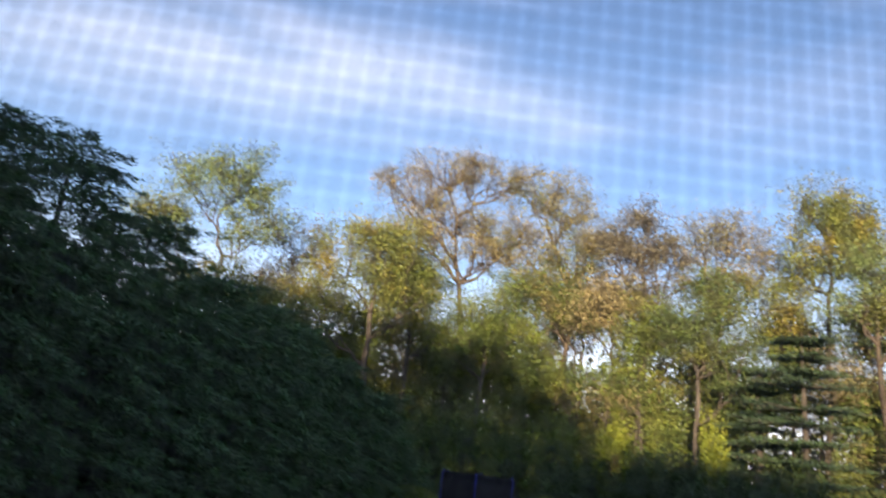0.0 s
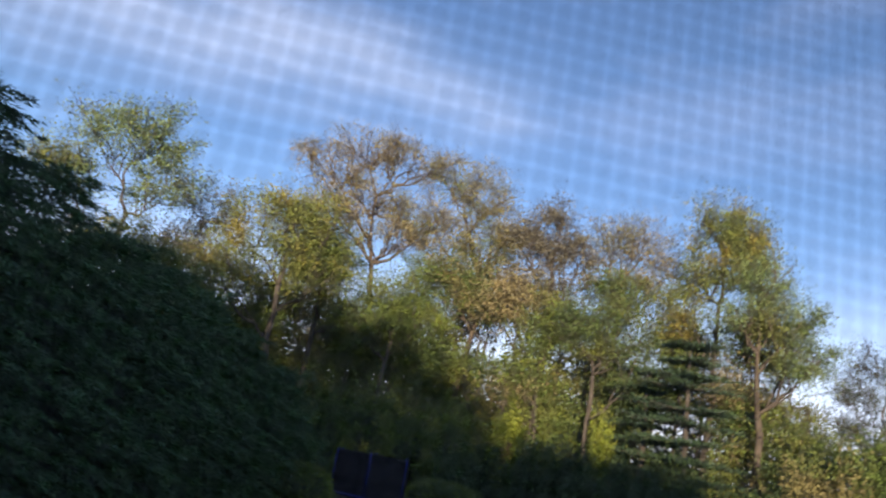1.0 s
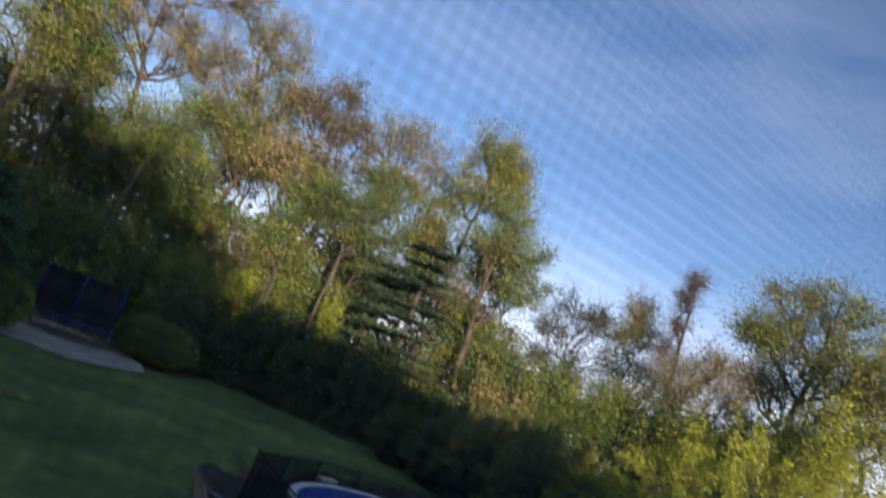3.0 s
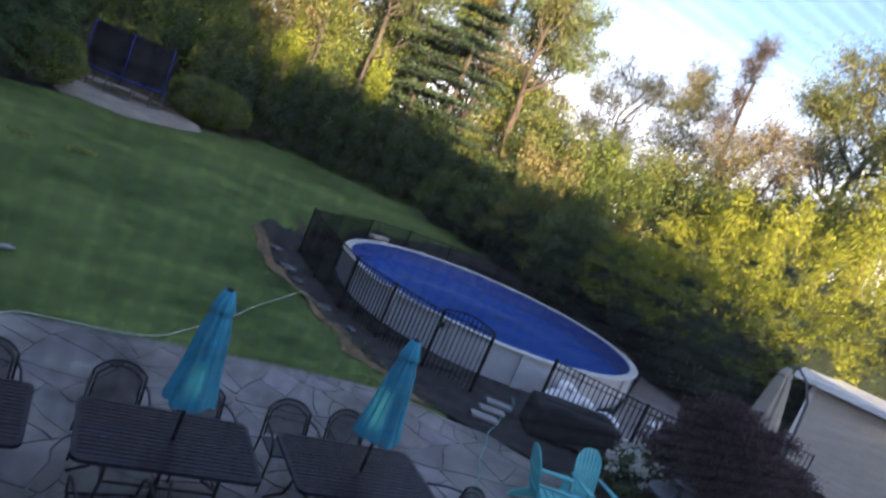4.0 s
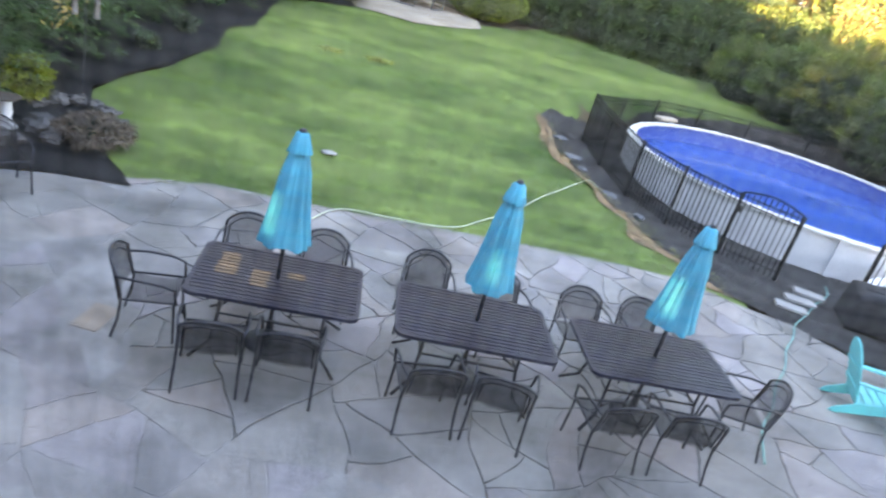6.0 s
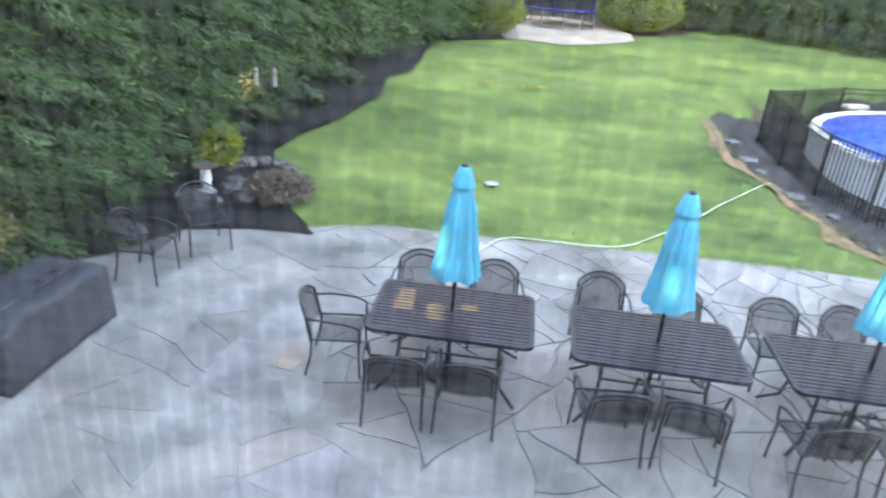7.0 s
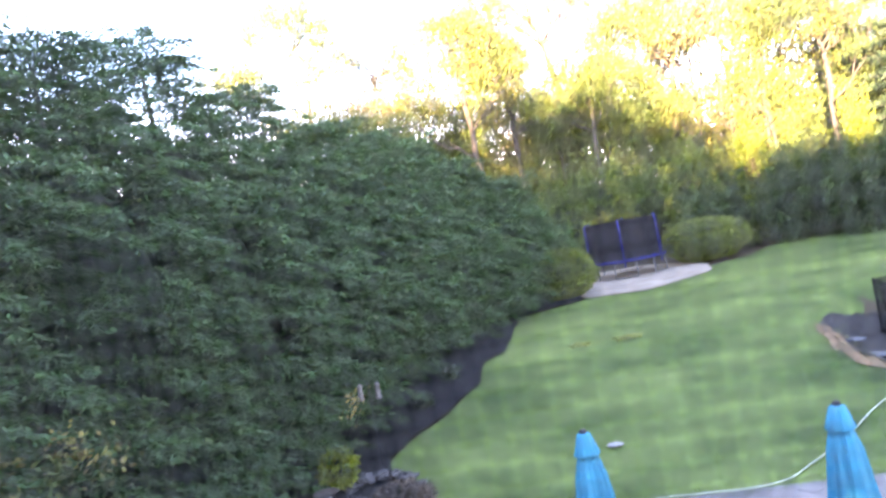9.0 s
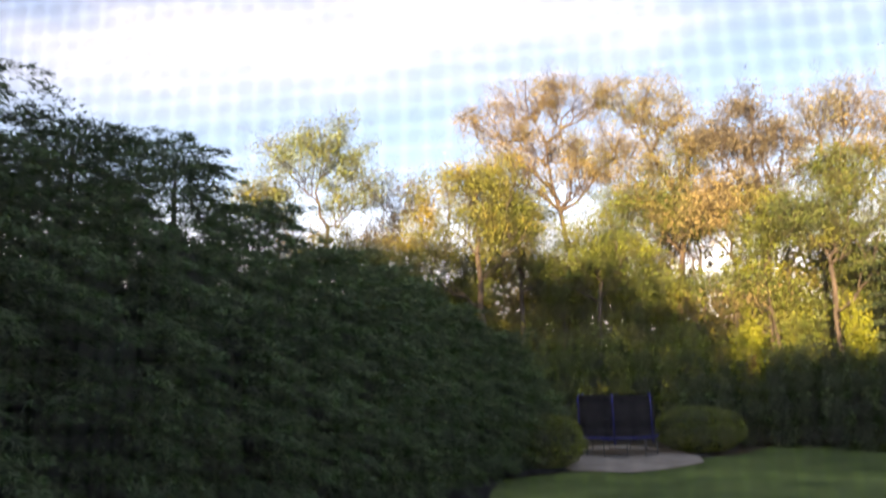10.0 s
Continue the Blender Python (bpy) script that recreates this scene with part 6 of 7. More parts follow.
tree(spot(-4.6, 40), at(-4.8, 10.5, 40), [crown(-7.5, 14.5, 40, 2.8, 2.6), crown(-3.5, 15.2, 40, 2.8, 2.6), crown(-9, 11, 40, 2.2, 2.0), crown(-5, 17, 40, 2.2, 1.2), crown(-2, 11.8, 40, 2.4, 2.0)], "olive", "broad tree with olive and yellow leaves", leaves=7800, size=0.22, trunk_r=0.3, seed=104, clusters=20)
tree(spot(2.0, 44), at(3.0, 9.8, 44), [crown(-3.4, 20.8, 44, 2.4, 1.8), crown(0.2, 22.9, 44, 2.6, 1.8), crown(4.0, 22.2, 44, 2.6, 1.8), crown(1.0, 19.0, 44, 2.6, 1.6), crown(5.6, 18.2, 44, 2.6, 1.8), crown(-1.8, 17.6, 44, 2.2, 1.4), crown(3.4, 16.2, 44, 2.4, 1.4)], "rust", "tall sparse tree with rust-coloured leaves and pale forked limbs", "pale_bark", leaves=9800, size=0.18, trunk_r=0.36, seed=105, clusters=30, spread=0.7, twigs=1.6, airy=0.8)
tree(spot(9.0, 45), at(12.2, 12.0, 45), [crown(8.0, 22.0, 45, 2.4, 2.2), crown(11.0, 20.6, 45, 1.9, 2.0), crown(7.0, 17.6, 45, 2.8, 1.8), crown(11.4, 16.4, 45, 2.6, 2.0), crown(9.0, 14.2, 45, 2.4, 1.6), crown(13.4, 18.0, 45, 1.8, 1.6)], "amber", "tall tree with amber-yellow leaves and a leaning pale trunk", "pale_bark", leaves=8200, size=0.21, trunk_r=0.3, seed=106, clusters=22, airy=0.5)
tree(spot(17.6, 44), at(17.5, 13, 44), [crown(17.3, 18.6, 44, 2.0, 2.4), crown(15.2, 17.2, 44, 1.8, 2.0), crown(19.3, 16.6, 44, 1.8, 2.0), crown(16.5, 13.5, 44, 2.4, 1.6)], "grey_twig", "dark-trunked tree with grey budding twigs", leaves=4200, size=0.25, trunk_r=0.4, seed=107, clusters=26, twigs=2.0, airy=0.6)
tree(spot(22.8, 46), at(23.1, 11.5, 46), [crown(21.6, 19.0, 46, 2.2, 2.0), crown(24.6, 18.8, 46, 2.4, 2.0), crown(26.6, 16.2, 46, 2.2, 1.8), crown(22.6, 15.0, 46, 2.6, 1.8)], "rust", "tree with faded orange-brown leaves", leaves=6000, size=0.2, trunk_r=0.28, seed=108, clusters=24, twigs=1.4)
tree(spot(21.5, 41), at(21.8, 8.0, 41), [crown(20.6, 11.6, 41, 2.4, 2.0), crown(23.6, 11.4, 41, 2.2, 2.0), crown(25.0, 9.0, 41, 2.0, 1.6)], "green", "smaller dark green tree with bare lower limbs", leaves=4200, size=0.2, trunk_r=0.24, seed=109, clusters=22, twigs=1.5)
tree(spot(30.4, 43), at(30.8, 12, 43), [crown(30.6, 21.0, 43, 1.9, 2.0), crown(32.6, 20.2, 43, 1.6, 1.0), crown(29.4, 17.2, 43, 2.0, 2.0), crown(28.0, 14.2, 43, 1.8, 1.8), crown(31.9, 17.4, 43, 1.9, 1.6), crown(33.2, 18.4, 43, 1.4, 1.2)], "olive", "tall yellow-green tree, highest of its group", leaves=8200, size=0.22, trunk_r=0.28, seed=110, clusters=22)
tree(spot(34.4, 41), at(34.0, 6.8, 41), [crown(34.2, 16.6, 41, 1.9, 1.8), crown(35.8, 13.6, 41, 1.9, 1.6), crown(37.2, 11.0, 41, 1.6, 1.2), crown(33.0, 13.6, 41, 1.8, 1.6)], "spring", "green tree with a thick pale forked trunk", "pale_bark", leaves=6800, size=0.2, trunk_r=0.34, seed=111, clusters=22, twigs=1.3)
tree(spot(42.0, 44), at(42.4, 6.0, 44), [crown(41.6, 11.0, 44, 1.7, 1.2), crown(43.8, 10.4, 44, 1.1, 1.2), crown(40.2, 9.0, 44, 1.3, 1.0), crown(43.4, 6.8, 44, 1.6, 1.2), crown(39.9, 6.6, 44, 0.9, 0.7)], "blue_green", "rounded grey-green tree with an open crown at the garden edge", leaves=4600, size=0.15, trunk_r=0.2, seed=112, clusters=26, spread=0.72, twigs=1.6)
tree(spot(46.8, 44), at(46.8, 7.5, 44), [crown(46.4, 12.6, 44, 1.0, 1.1), crown(47.6, 11.0, 44, 1.0, 1.2), crown(45.8, 10.6, 44, 0.9, 1.0)], "olive", "slim yellow-green tree with an open top", leaves=2700, size=0.15, trunk_r=0.17, seed=113, clusters=26, spread=0.75, twigs=1.4)
tree(spot(46.9, 43), at(46.8, 5.0, 43), [crown(46.0, 7.8, 43, 1.3, 1.4), crown(48.4, 7.8, 43, 1.0, 1.0), crown(46.8, 5.4, 43, 1.6, 1.2)], "blue_green", "small dark tree under a slim one", leaves=3200, size=0.18, trunk_r=0.16, seed=121, clusters=18, spread=0.9)
tree(spot(50.9, 42), at(50.1, 13.6, 42), [crown(49.9, 16.3, 42, 0.7, 0.8), crown(49.5, 14.4, 42, 0.75, 0.9), crown(49.6, 12.4, 42, 0.7, 0.9), crown(49.3, 10.4, 42, 0.9, 0.8)], "plume", "thin leaning tree with a feathery reddish top", leaves=900, size=0.10, trunk_r=0.17, seed=114, clusters=22, spread=0.62, twigs=2.0)
tree(spot(51.8, 40), at(51.4, 6.0, 40), [crown(50.4, 8.6, 40, 1.5, 1.3), crown(53.0, 10.0, 40, 1.6, 1.2), crown(54.8, 8.6, 40, 1.4, 1.2), crown(51.8, 6.6, 40, 2.0, 1.0)], "rust", "brownish tree with bare lower branches", leaves=5000, size=0.17, trunk_r=0.24, seed=115, clusters=24, spread=0.9, twigs=1.8)
tree(spot(59.0, 42), at(58.8, 8.5, 42), [crown(57.0, 16.2, 42, 2.2, 1.8), crown(60.4, 17.0, 42, 2.4, 1.8), crown(55.2, 13.8, 42, 1.4, 1.2), crown(62.8, 14.5, 42, 2.6, 2.0), crown(58.8, 13.0, 42, 2.4, 1.6), crown(56.4, 10.8, 42, 1.8, 1.4), crown(61.0, 10.4, 42, 2.4, 1.6)], "olive", "large yellow-green tree with a rounded crown", leaves=14250, size=0.20, trunk_r=0.4, seed=116, clusters=18, spread=0.9)
tree(spot(67.0, 38), at(67, 6, 38), [crown(66, 9.5, 38, 2.4, 1.8), crown(69.5, 9, 38, 2.4, 1.8)], "green", "green tree at the garden's end", leaves=4200, size=0.22, trunk_r=0.28, seed=117, clusters=20)
tree(spot(64.0, 37), at(64, 6, 37), [crown(63.0, 11.5, 37, 2.2, 1.8), crown(65.5, 12.5, 37, 2.4, 1.8), crown(62.0, 8.0, 37, 2.0, 1.6)], "olive", "yellow-green tree beyond the sunlit shrubs", leaves=4800, size=0.22, trunk_r=0.26, seed=122, clusters=20)
tree(spot(13.2, 47), at(13.0, 10, 47), [crown(13.2, 13.6, 47, 2.0, 1.8), crown(12.0, 11.0, 47, 1.6, 1.4)], "grey_twig", "thin grey-twigged tree between larger trees", leaves=1800, size=0.25, trunk_r=0.16, seed=118, clusters=22, twigs=2.0)
tree(spot(-1.2, 42), at(-1.2, 9, 42), [crown(-1.4, 12.6, 42, 1.8, 1.8), crown(0.6, 10.4, 42, 1.8, 1.6)], "vine", "vine-grown tree with a dark trunk", leaves=3600, size=0.2, trunk_r=0.26, seed=119, clusters=20)
tree(spot(5.0, 41), at(5.2, 8, 41), [crown(4.6, 11.2, 41, 2.2, 2.0), crown(6.8, 9.8, 41, 1.8, 1.8), crown(3.0, 9.0, 41, 1.8, 1.6)], "vine", "dark green tree under taller crowns", leaves=5200, size=0.2, trunk_r=0.24, seed=120, clusters=20)


def pine(az, d, top_el, half, seed, label):
    """A layered conifer: flat whorls of boughs with gaps of sky between."""
    rng = np.random.default_rng(seed)
    base = spot(az, d)
    top = rise(top_el, d) - base.z
    root = thing("pine_tree", label, "pine tree", Matrix.Translation(base))
    bm = bmesh.new()
    tube(bm, [(0, 0, -0.2), (0.1, 0, top * 0.5), (0, 0, top)], [0.24, 0.16, 0.03], 8)
    pts, aim = [], []
    wide = d * math.tan(radians(half))
    for k in range(10):
        z = top * (0.28 + 0.68 * k / 9) + rng.normal() * 0.12
        for j in range(13):
            a = rng.uniform(0, 2 * math.pi)
            ln = wide * (1.0 - 0.55 * (k / 9) ** 2.6) * rng.uniform(0.45, 1.1)
            e = Vector((ln * math.cos(a), ln * math.sin(a), z + 0.10 * ln * rng.uniform(-0.6, 0.9)))
            mid = Vector((e.x * 0.5, e.y * 0.5, z - 0.1))
            bough = bezier((0, 0, z), mid, e, 5)
            tube(bm, bough, [0.05, 0.04, 0.03, 0.02, 0.008], 4, False)
            n = 120
            u = rng.uniform(0.2, 1.0, n)
            q = np.array([bough[0].lerp(e, float(t)) for t in u]) + rng.normal(size=(n, 3)) * np.array([0.30, 0.30, 0.05])
            pts.append(q)
            aim.append(np.tile(np.array([math.cos(a), math.sin(a), 0.15]), (n, 1)))
    part("trunk", bm, M["bark"], root, smooth=True)
    part("needles", leaf_mesh("needles", np.concatenate(pts), 0.24, M["pine"], 0.24, np.concatenate(aim), seed, slim=True), None, root)


pine(29.0, 39, 12.0, 5.0, 131, "dark layered pine with gaps of sky between its boughs")
pine(26.0, 41, 9.0, 3.4, 132, "smaller dark pine among broad-leaved trees")

# smaller trees that fill the wood between the tall trunks
def fill_wood():
    rng = random.Random(21)
    leafs = ["vine", "olive", "vine", "green", "rust", "vine", "olive", "green"]
    text = {"vine": "dark green tree within the wood", "olive": "olive-leaved young tree within the wood", "green": "slender green tree within the wood", "rust": "young tree with brownish leaves in the wood"}
    az = -11.0
    k = 0
    while az < 63:
        leaf = leafs[k % len(leafs)]
        d = rng.uniform(43, 49) if az < 37 else rng.uniform(36, 42)
        blobs = []
        for j in range(5):
            el = (rng.uniform(6, 15.5) if az < 22 else rng.uniform(4.5, 13.5)) if j > 1 else rng.uniform(4, 8)
            a = az + rng.uniform(-2.3, 2.3)
            if a > 36.5:
                el = 0.8 + el * 0.34 + max(a - 50, 0) * 0.25
            if 12.2 < a < 15.2 and 6.0 < el < 11.0:
                el = 12.5
            if 26.2 < a < 29.6 and el < 6.5:
                el = 9.5
            blobs.append(crown(a, el, d, rng.uniform(1.2, 2.2), rng.uniform(1.0, 1.8)))
        tree(spot(az, d), at(az + rng.uniform(-0.6, 0.6), rng.uniform(6, 9) if az < 37 else rng.uniform(3, 4.5), d), blobs, leaf, text[leaf], leaves=3900, size=0.24, trunk_r=0.2, seed=400 + k, clusters=13, spread=1.0, twigs=0.8)
        az += rng.uniform(1.8, 2.6) if az < 37 else rng.uniform(3.0, 4.2)
        k += 1


fill_wood()

# unseen trees and tall hedge added behind the house; crowns break up low sunlight
for i, (x, y, h) in enumerate([(-30, -26, 19.5), (-23.5, -23, 20.5), (-17.5, -27, 20.5), (-11, -23, 18.5), (-5.0, -26, 13.2), (3, -23, 11.9)]):
    tree((x, y, 0), (x + 0.1, y, h * 0.5), [((x - 2.0, y, h * 0.68), (3.0, 2.4, 2.6)), ((x + 2.2, y + 0.6, h * 0.72), (3.0, 2.4, 2.6)), ((x, y, h * 0.86), (3.0, 2.2, 2.0)), ((x, y, h * (0.55 if h > 14 else 0.74)), (3.0, 2.2, 2.4 if h > 14 else 1.6))], "green", "unseen green tree added behind the house to block sunlight", leaves=2100, size=0.92, trunk_r=0.4, seed=500 + i, clusters=14, spread=1.1)
for i, (x, h) in enumerate(((6.4, 4.7), (9.4, 4.0), (12.7, 3.0))):
    shrub((x, -24, 0), (2.6, 2.2, h), "green", "unseen tall green bush added behind the house to block sunlight", 520 + i, 3200, 0.5)

# undergrowth along the lawn's far edge: bearing, distance, half width, top elevation, leaf
THICKET_BACK = [(-9.0, 41, 2.8, 6.5, "vine"), (-4.5, 42, 2.8, 6.8, "olive"), (-0.5, 42.5, 2.6, 6.6, "vine"), (3.4, 43, 2.6, 6.4, "vine"), (6.8, 43, 2.6, 7.0, "green"), (10.2, 43, 2.4, 6.6, "vine"), (13.4, 43, 2.4, 5.6, "olive"), (19.8, 43, 2.4, 6.4, "vine"), (24.2, 43, 2.2, 5.6, "green"),
                (28.0, 42, 2.2, 2.4, "vine"), (31.8, 41, 2.0, 4.8, "olive"), (35.6, 41, 2.0, 4.6, "green"), (50.0, 39, 2.4, 4.8, "amber"), (54.5, 37, 2.6, 5.4, "lime"), (58.2, 35, 2.6, 7.6, "lime"), (62.0, 34, 2.8, 9.2, "lime"), (65.5, 33, 3.0, 10.0, "lime"), (-6.5, 34, 2.4, 3.5, "vine")]
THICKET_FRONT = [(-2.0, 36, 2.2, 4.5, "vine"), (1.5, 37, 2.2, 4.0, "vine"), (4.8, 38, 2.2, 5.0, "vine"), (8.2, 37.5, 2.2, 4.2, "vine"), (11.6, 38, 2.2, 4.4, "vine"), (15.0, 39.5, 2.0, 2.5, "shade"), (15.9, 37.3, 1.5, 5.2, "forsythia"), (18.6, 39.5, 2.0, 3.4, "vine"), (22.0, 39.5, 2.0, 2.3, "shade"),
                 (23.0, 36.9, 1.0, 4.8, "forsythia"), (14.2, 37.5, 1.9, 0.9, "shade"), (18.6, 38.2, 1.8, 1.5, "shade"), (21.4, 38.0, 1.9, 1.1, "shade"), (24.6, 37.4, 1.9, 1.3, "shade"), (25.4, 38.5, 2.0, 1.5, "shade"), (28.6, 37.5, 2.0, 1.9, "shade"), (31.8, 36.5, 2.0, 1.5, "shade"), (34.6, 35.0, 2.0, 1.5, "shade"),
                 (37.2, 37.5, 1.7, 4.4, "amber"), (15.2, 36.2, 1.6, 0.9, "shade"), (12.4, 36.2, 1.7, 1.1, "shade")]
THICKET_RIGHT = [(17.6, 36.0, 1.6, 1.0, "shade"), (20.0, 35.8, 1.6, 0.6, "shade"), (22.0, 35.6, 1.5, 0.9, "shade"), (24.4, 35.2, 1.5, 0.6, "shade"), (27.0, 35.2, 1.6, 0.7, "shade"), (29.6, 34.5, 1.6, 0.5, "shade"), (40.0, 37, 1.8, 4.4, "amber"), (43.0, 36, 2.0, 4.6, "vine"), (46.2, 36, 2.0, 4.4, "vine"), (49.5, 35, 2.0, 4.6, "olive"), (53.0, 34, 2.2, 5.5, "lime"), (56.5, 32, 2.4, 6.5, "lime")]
uneven = random.Random(5)
for i, (az, d, half, el, leaf) in enumerate(THICKET_BACK + THICKET_FRONT + THICKET_RIGHT):
    if leaf not in ("forsythia", "amber"):
        d, el, half = d + uneven.uniform(-1.2, 2.2), el + uneven.uniform(-1.3, 0.9), half * uneven.uniform(0.8, 1.2)
    p = spot(az, d)
    rz = (rise(el, d) - p.z) / 1.95
    r = d * math.tan(radians(half))
    kinds = {"shade": "low shrub along the lawn's far edge, leaves painted dark for shade", "vine": "dark green vine-covered shrub at the wood's edge", "green": "green shrub at the wood's edge", "forsythia": "yellow-green bush at the wood's edge, brightened in colour as if sunlit", "rust": "brownish thicket at the wood's edge", "amber": "sunlit amber shrub below the trees", "lime": "sunlit yellow-green shrub beyond the pool", "olive": "olive-green feathery shrub beyond the pool"}
    # inside painted near-black for shade, browner and smaller in the sunlit shrubs
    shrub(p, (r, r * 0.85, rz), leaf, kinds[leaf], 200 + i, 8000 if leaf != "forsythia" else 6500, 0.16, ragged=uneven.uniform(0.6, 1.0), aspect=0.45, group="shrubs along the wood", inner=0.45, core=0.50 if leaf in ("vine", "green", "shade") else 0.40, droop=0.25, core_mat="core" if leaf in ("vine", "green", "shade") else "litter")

# big arching yellow-green shrubs beyond the pool
ARCH = [(47.5, 26.0, 2.6, 0.2), (52.0, 24.0, 2.6, 1.0), (55.6, 22.6, 2.4, 2.0), (59.3, 24.0, 2.5, 3.2), (63.5, 28.5, 3.2, 5.6), (53.5, 28.0, 3.2, 4.6), (58.5, 27.5, 3.4, 6.6)]
FEATHERY = [(35.5, 29.0, 1.6, -0.6, "green"), (32.0, 31.5, 1.5, -1.2, "vine"), (38.6, 27.5, 1.7, 0.6, "olive"), (42.5, 25.5, 1.6, 0.4, "green"), (45.6, 27.5, 1.7, 1.4, "olive"), (41.0, 29.5, 2.0, 2.2, "vine"), (37.0, 31.5, 1.8, 1.2, "vine")]


def arching_shrub(az, d, r, top_el, seed, leaf="lime", label="large arching yellow-green shrub in low sunlight"):
    rng = np.random.default_rng(seed)
    base = spot(az, d)
    h = rise(top_el, d) - base.z
    root = thing("arching_shrub", label, "shrub", Matrix.Translation(base), "shrubs beyond the pool")
    # near-black lump painted as the shade within the shrub
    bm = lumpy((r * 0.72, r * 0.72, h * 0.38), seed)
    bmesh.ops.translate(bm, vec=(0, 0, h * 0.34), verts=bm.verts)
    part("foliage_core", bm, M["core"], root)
    # inner leaves painted darker for the shaded hollow under the canes
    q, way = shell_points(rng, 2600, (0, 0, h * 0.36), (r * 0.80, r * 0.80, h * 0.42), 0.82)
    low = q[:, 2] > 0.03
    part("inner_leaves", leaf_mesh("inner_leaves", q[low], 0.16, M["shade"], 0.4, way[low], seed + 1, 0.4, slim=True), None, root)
    canes, pts, aim = bmesh.new(), [], []
    for k in range(170):
        a, rr = rng.uniform(0, 2 * math.pi), r * math.sqrt(rng.random()) * 1.12
        z = h * (1.0 - 0.54 * (rr / (r * 1.12)) ** 2.2) * rng.uniform(0.52, 1.06)
        e = Vector((rr * math.cos(a), rr * math.sin(a), z))
        c = bezier((e.x * 0.15, e.y * 0.15, 0), (e.x * 0.45, e.y * 0.45, z * 1.15), e, 6)
        tube(canes, c, [0.022, 0.018, 0.014, 0.01, 0.007, 0.004], 3, False)
        n = 130
        u = rng.uniform(0.44, 1.0, n)
        q = []
        for t in u:
            i = min(int(t * 5), 4)
            q.append(c[i].lerp(c[i + 1], t * 5 - i))
        pts.append(np.array(q) + rng.normal(size=(n, 3)) * 0.10)
        w = e - c[3]
        w = w.normalized() if w.length > 0.01 else Vector((0, 0, 1))
        aim.append(np.tile(np.array(w), (n, 1)))
    part("cane", canes, M["bark"], root)
    part("leaves", leaf_mesh("leaves", np.concatenate(pts), 0.13, M[leaf], 0.28, np.concatenate(aim) * 1.2, seed, slim=True), None, root)


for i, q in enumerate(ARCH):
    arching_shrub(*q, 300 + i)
for i, (az, d, r, el, leaf) in enumerate(FEATHERY):
    arching_shrub(az, d, r, el, 320 + i, leaf, "feathery green shrub with long arching canes behind the pool")


def far_woods():
    """The woods beyond, too far to tell tree from tree."""
    rng = np.random.default_rng(9)
    pts = []
    for k in range(820):
        az = rng.uniform(-55, 80) if k % 5 < 2 else rng.uniform(-14, 38)
        d = rng.uniform(58, 85)
        p = polar(az, d)
        h = rng.uniform(4.5, 9.0)
        if -14 < az < 24:
            h = rng.uniform(7.0, 15.5) if not 11.8 < az < 15.4 else rng.uniform(6.0, 10.0)
        elif 24 < az < 36:
            h = rng.uniform(4.0, 9.5)
        n = 130 if -14 < az < 24 else 90
        pts.append(np.array([p.x, p.y, terrain(p.x, p.y)]) + rng.normal(size=(n, 3)) * np.array([1.7, 1.7, 0.0]) + np.column_stack([np.zeros(n), np.zeros(n), h * rng.uniform(0.03, 1.0, n)]))
    tagged(new("far_woods", leaf_mesh("far_woods", np.concatenate(pts), 0.56, M["far_leaf"], 0.6, None, 9, slim=True)), "distant brownish-green woods beyond the garden", "woods", kind="stuff")


far_woods()


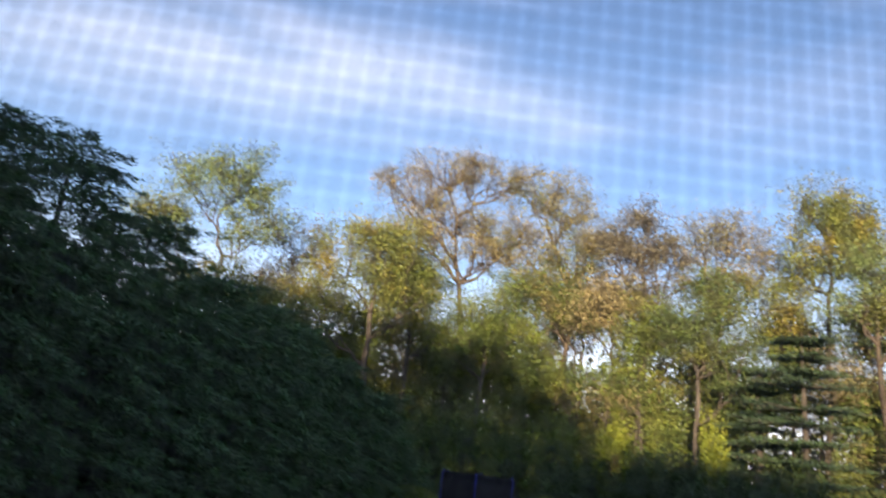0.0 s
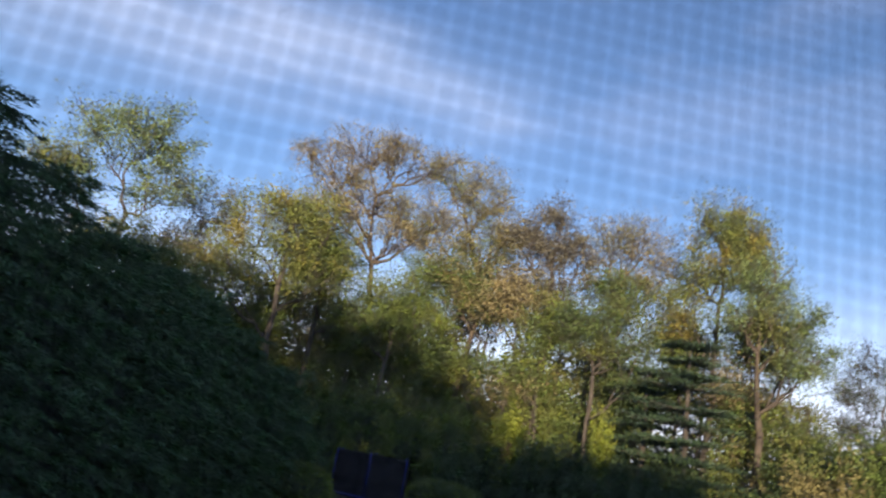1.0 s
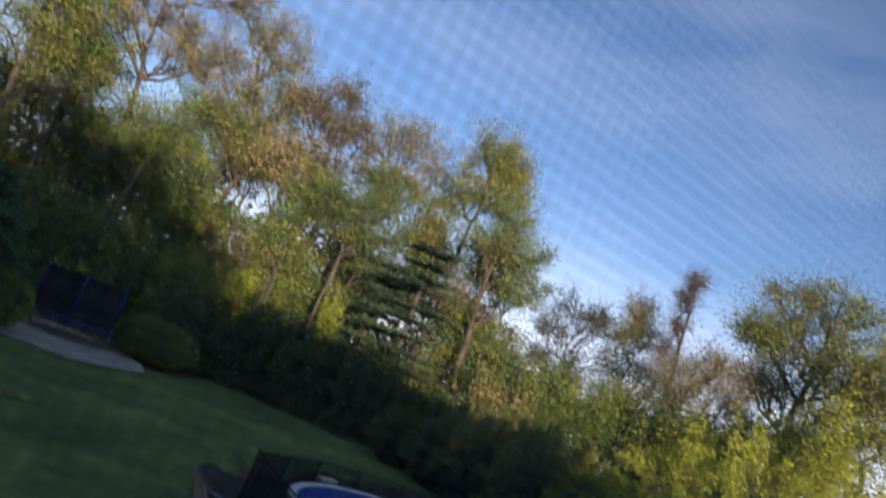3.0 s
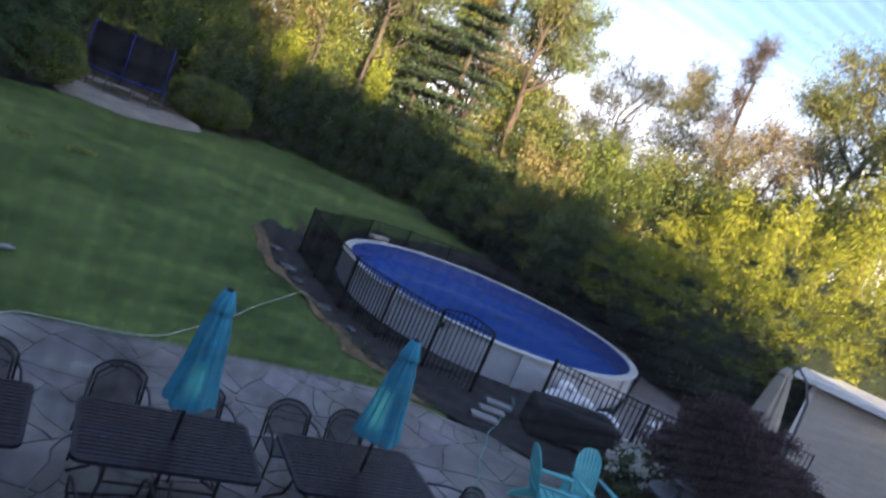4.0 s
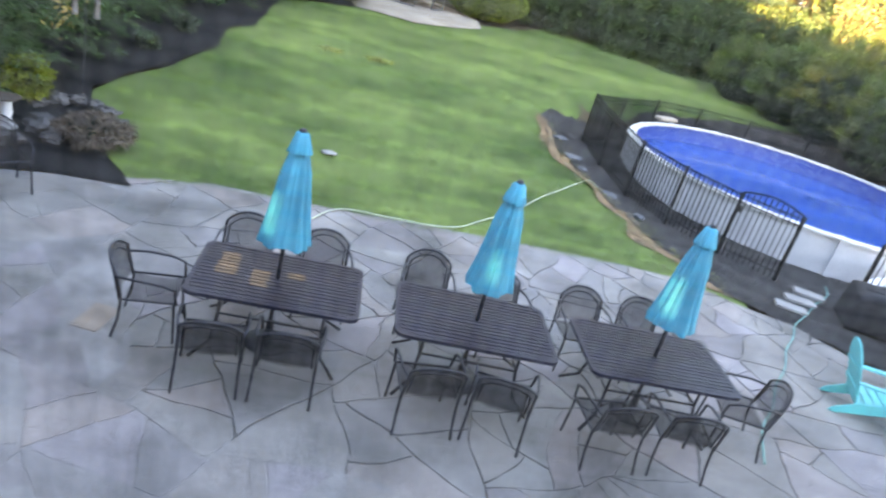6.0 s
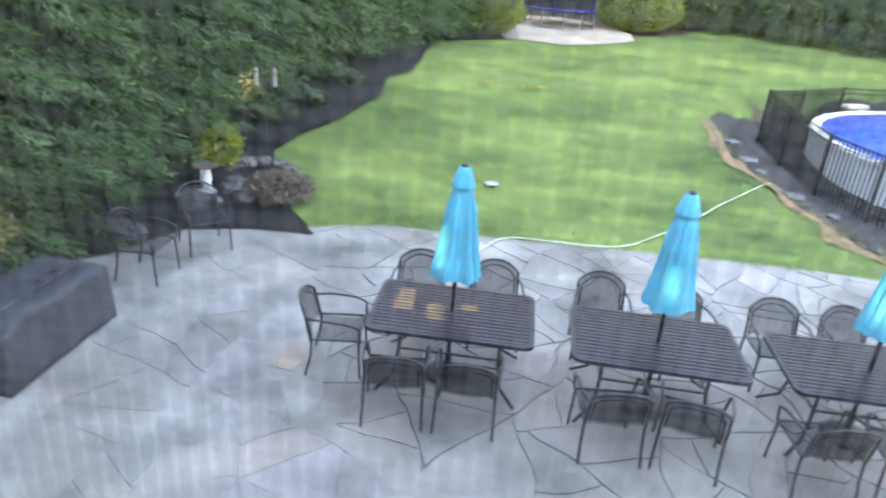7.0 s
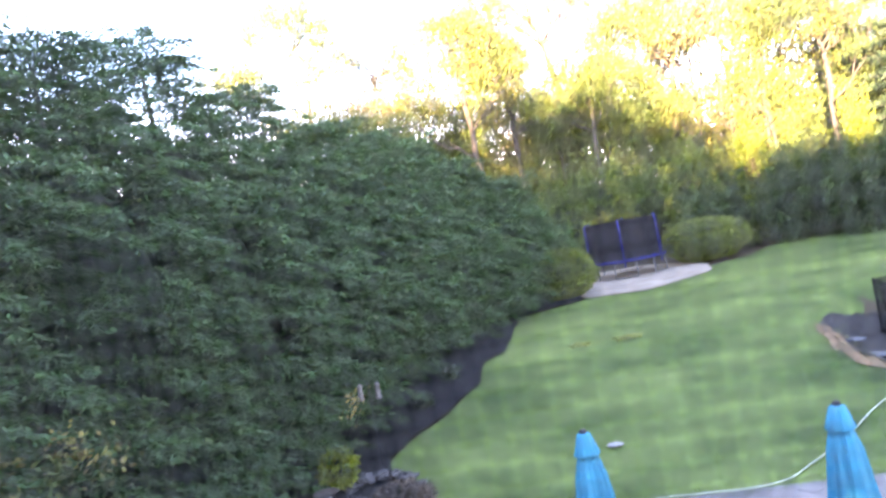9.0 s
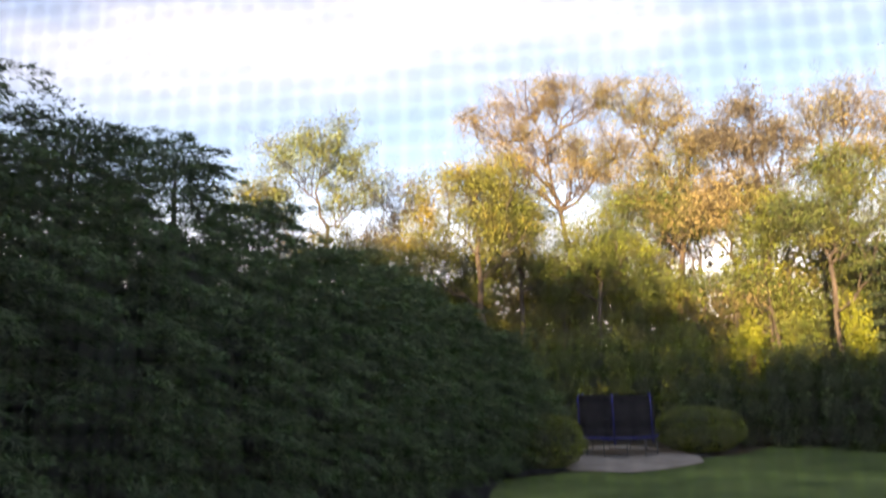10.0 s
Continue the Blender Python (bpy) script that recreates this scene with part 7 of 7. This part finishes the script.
def grass_blades():
    rng = np.random.default_rng(12)
    x, y = rng.uniform(-3.6, 13.0, 30000), 9.9 + 27 * rng.random(30000) ** 1.6
    poly = LAWN
    inside = np.zeros(len(x), dtype=bool)
    for (x0, y0), (x1, y1) in zip(poly, poly[1:] + poly[:1]):
        cross = ((y0 > y) != (y1 > y)) & (x < (x1 - x0) * (y - y0) / (y1 - y0 + 1e-12) + x0)
        inside ^= cross
    x, y = x[inside], y[inside]
    z = np.array([terrain(a, b) for a, b in zip(x, y)])
    p = np.column_stack([x, y, z + 0.014])
    aim = np.tile(np.array([0.3, 0.5, 0.05]), (len(p), 1))
    tagged(new("grass_blades", leaf_mesh("grass_blades", p, 0.055, M["blade"], 0.28, aim, 13, flat=1.0)), "short green grass blades of the lawn", "grass", kind="stuff")


grass_blades()


# two sun flecks on the lawn, painted as short yellow blades
def sun_flecks():
    rng = np.random.default_rng(14)
    for cx, cy, w, n in ((0.25, 17.8, 0.34, 130), (1.4, 17.85, 0.42, 240)):
        p = np.column_stack([cx + rng.normal(size=n) * w * 0.45, cy + rng.normal(size=n) * 0.10, np.zeros(n)])
        p[:, 2] = [terrain(a, b) + 0.035 for a, b in p[:, :2]]
        tagged(new("dry_grass", leaf_mesh("dry_grass", p, 0.08, M["dry_grass"], 0.4, np.tile(np.array([0, 0, 1.0]), (n, 1)), 15)), "yellow blades painted as a sun fleck on the lawn", "grass", kind="stuff")


sun_flecks()


def fallen_leaves():
    """Tan leaves blown against the soil edge between lawn and pool mulch."""
    rng = np.random.default_rng(16)
    line = [(5.35, 16.4), (5.3, 15.0), (5.4, 14.2), (5.85, 13.2), (6.15, 12.1), (6.35, 11.3), (6.85, 10.4), (7.2, 9.4)]
    pts = []
    for (x0, y0), (x1, y1) in zip(line, line[1:]):
        for u, a, b in zip(rng.random(60), rng.normal(size=60), rng.random(60)):
            pts.append((x0 + u * (x1 - x0) + a * (0.10 + 0.22 * b), y0 + u * (y1 - y0) + 0.08 * a, 0.0))
    p = np.array(pts)
    p[:, 2] = [terrain(a, b) + 0.044 for a, b in p[:, :2]]
    aim = np.column_stack([rng.normal(size=len(p)), rng.normal(size=len(p)), np.full(len(p), 0.15)])
    tagged(new("fallen_leaves", leaf_mesh("fallen_leaves", p, 0.075, M["rust"], 0.6, aim, 17, flat=1.0)), "tan fallen leaves along the soil edge by the pool", "leaves", kind="stuff")


fallen_leaves()
bm = lumpy((0.15, 0.10, 0.04), 71, 2)
o = new("lawn_stone", from_bm("lawn_stone", bm, M["concrete"]))
o.location = (0.42, 12.14, terrain(0.42, 12.14) + 0.03)
tagged(o, "small flat pale stone lying in the lawn", "rock")

# ---- flagstones last ----
flagstones()
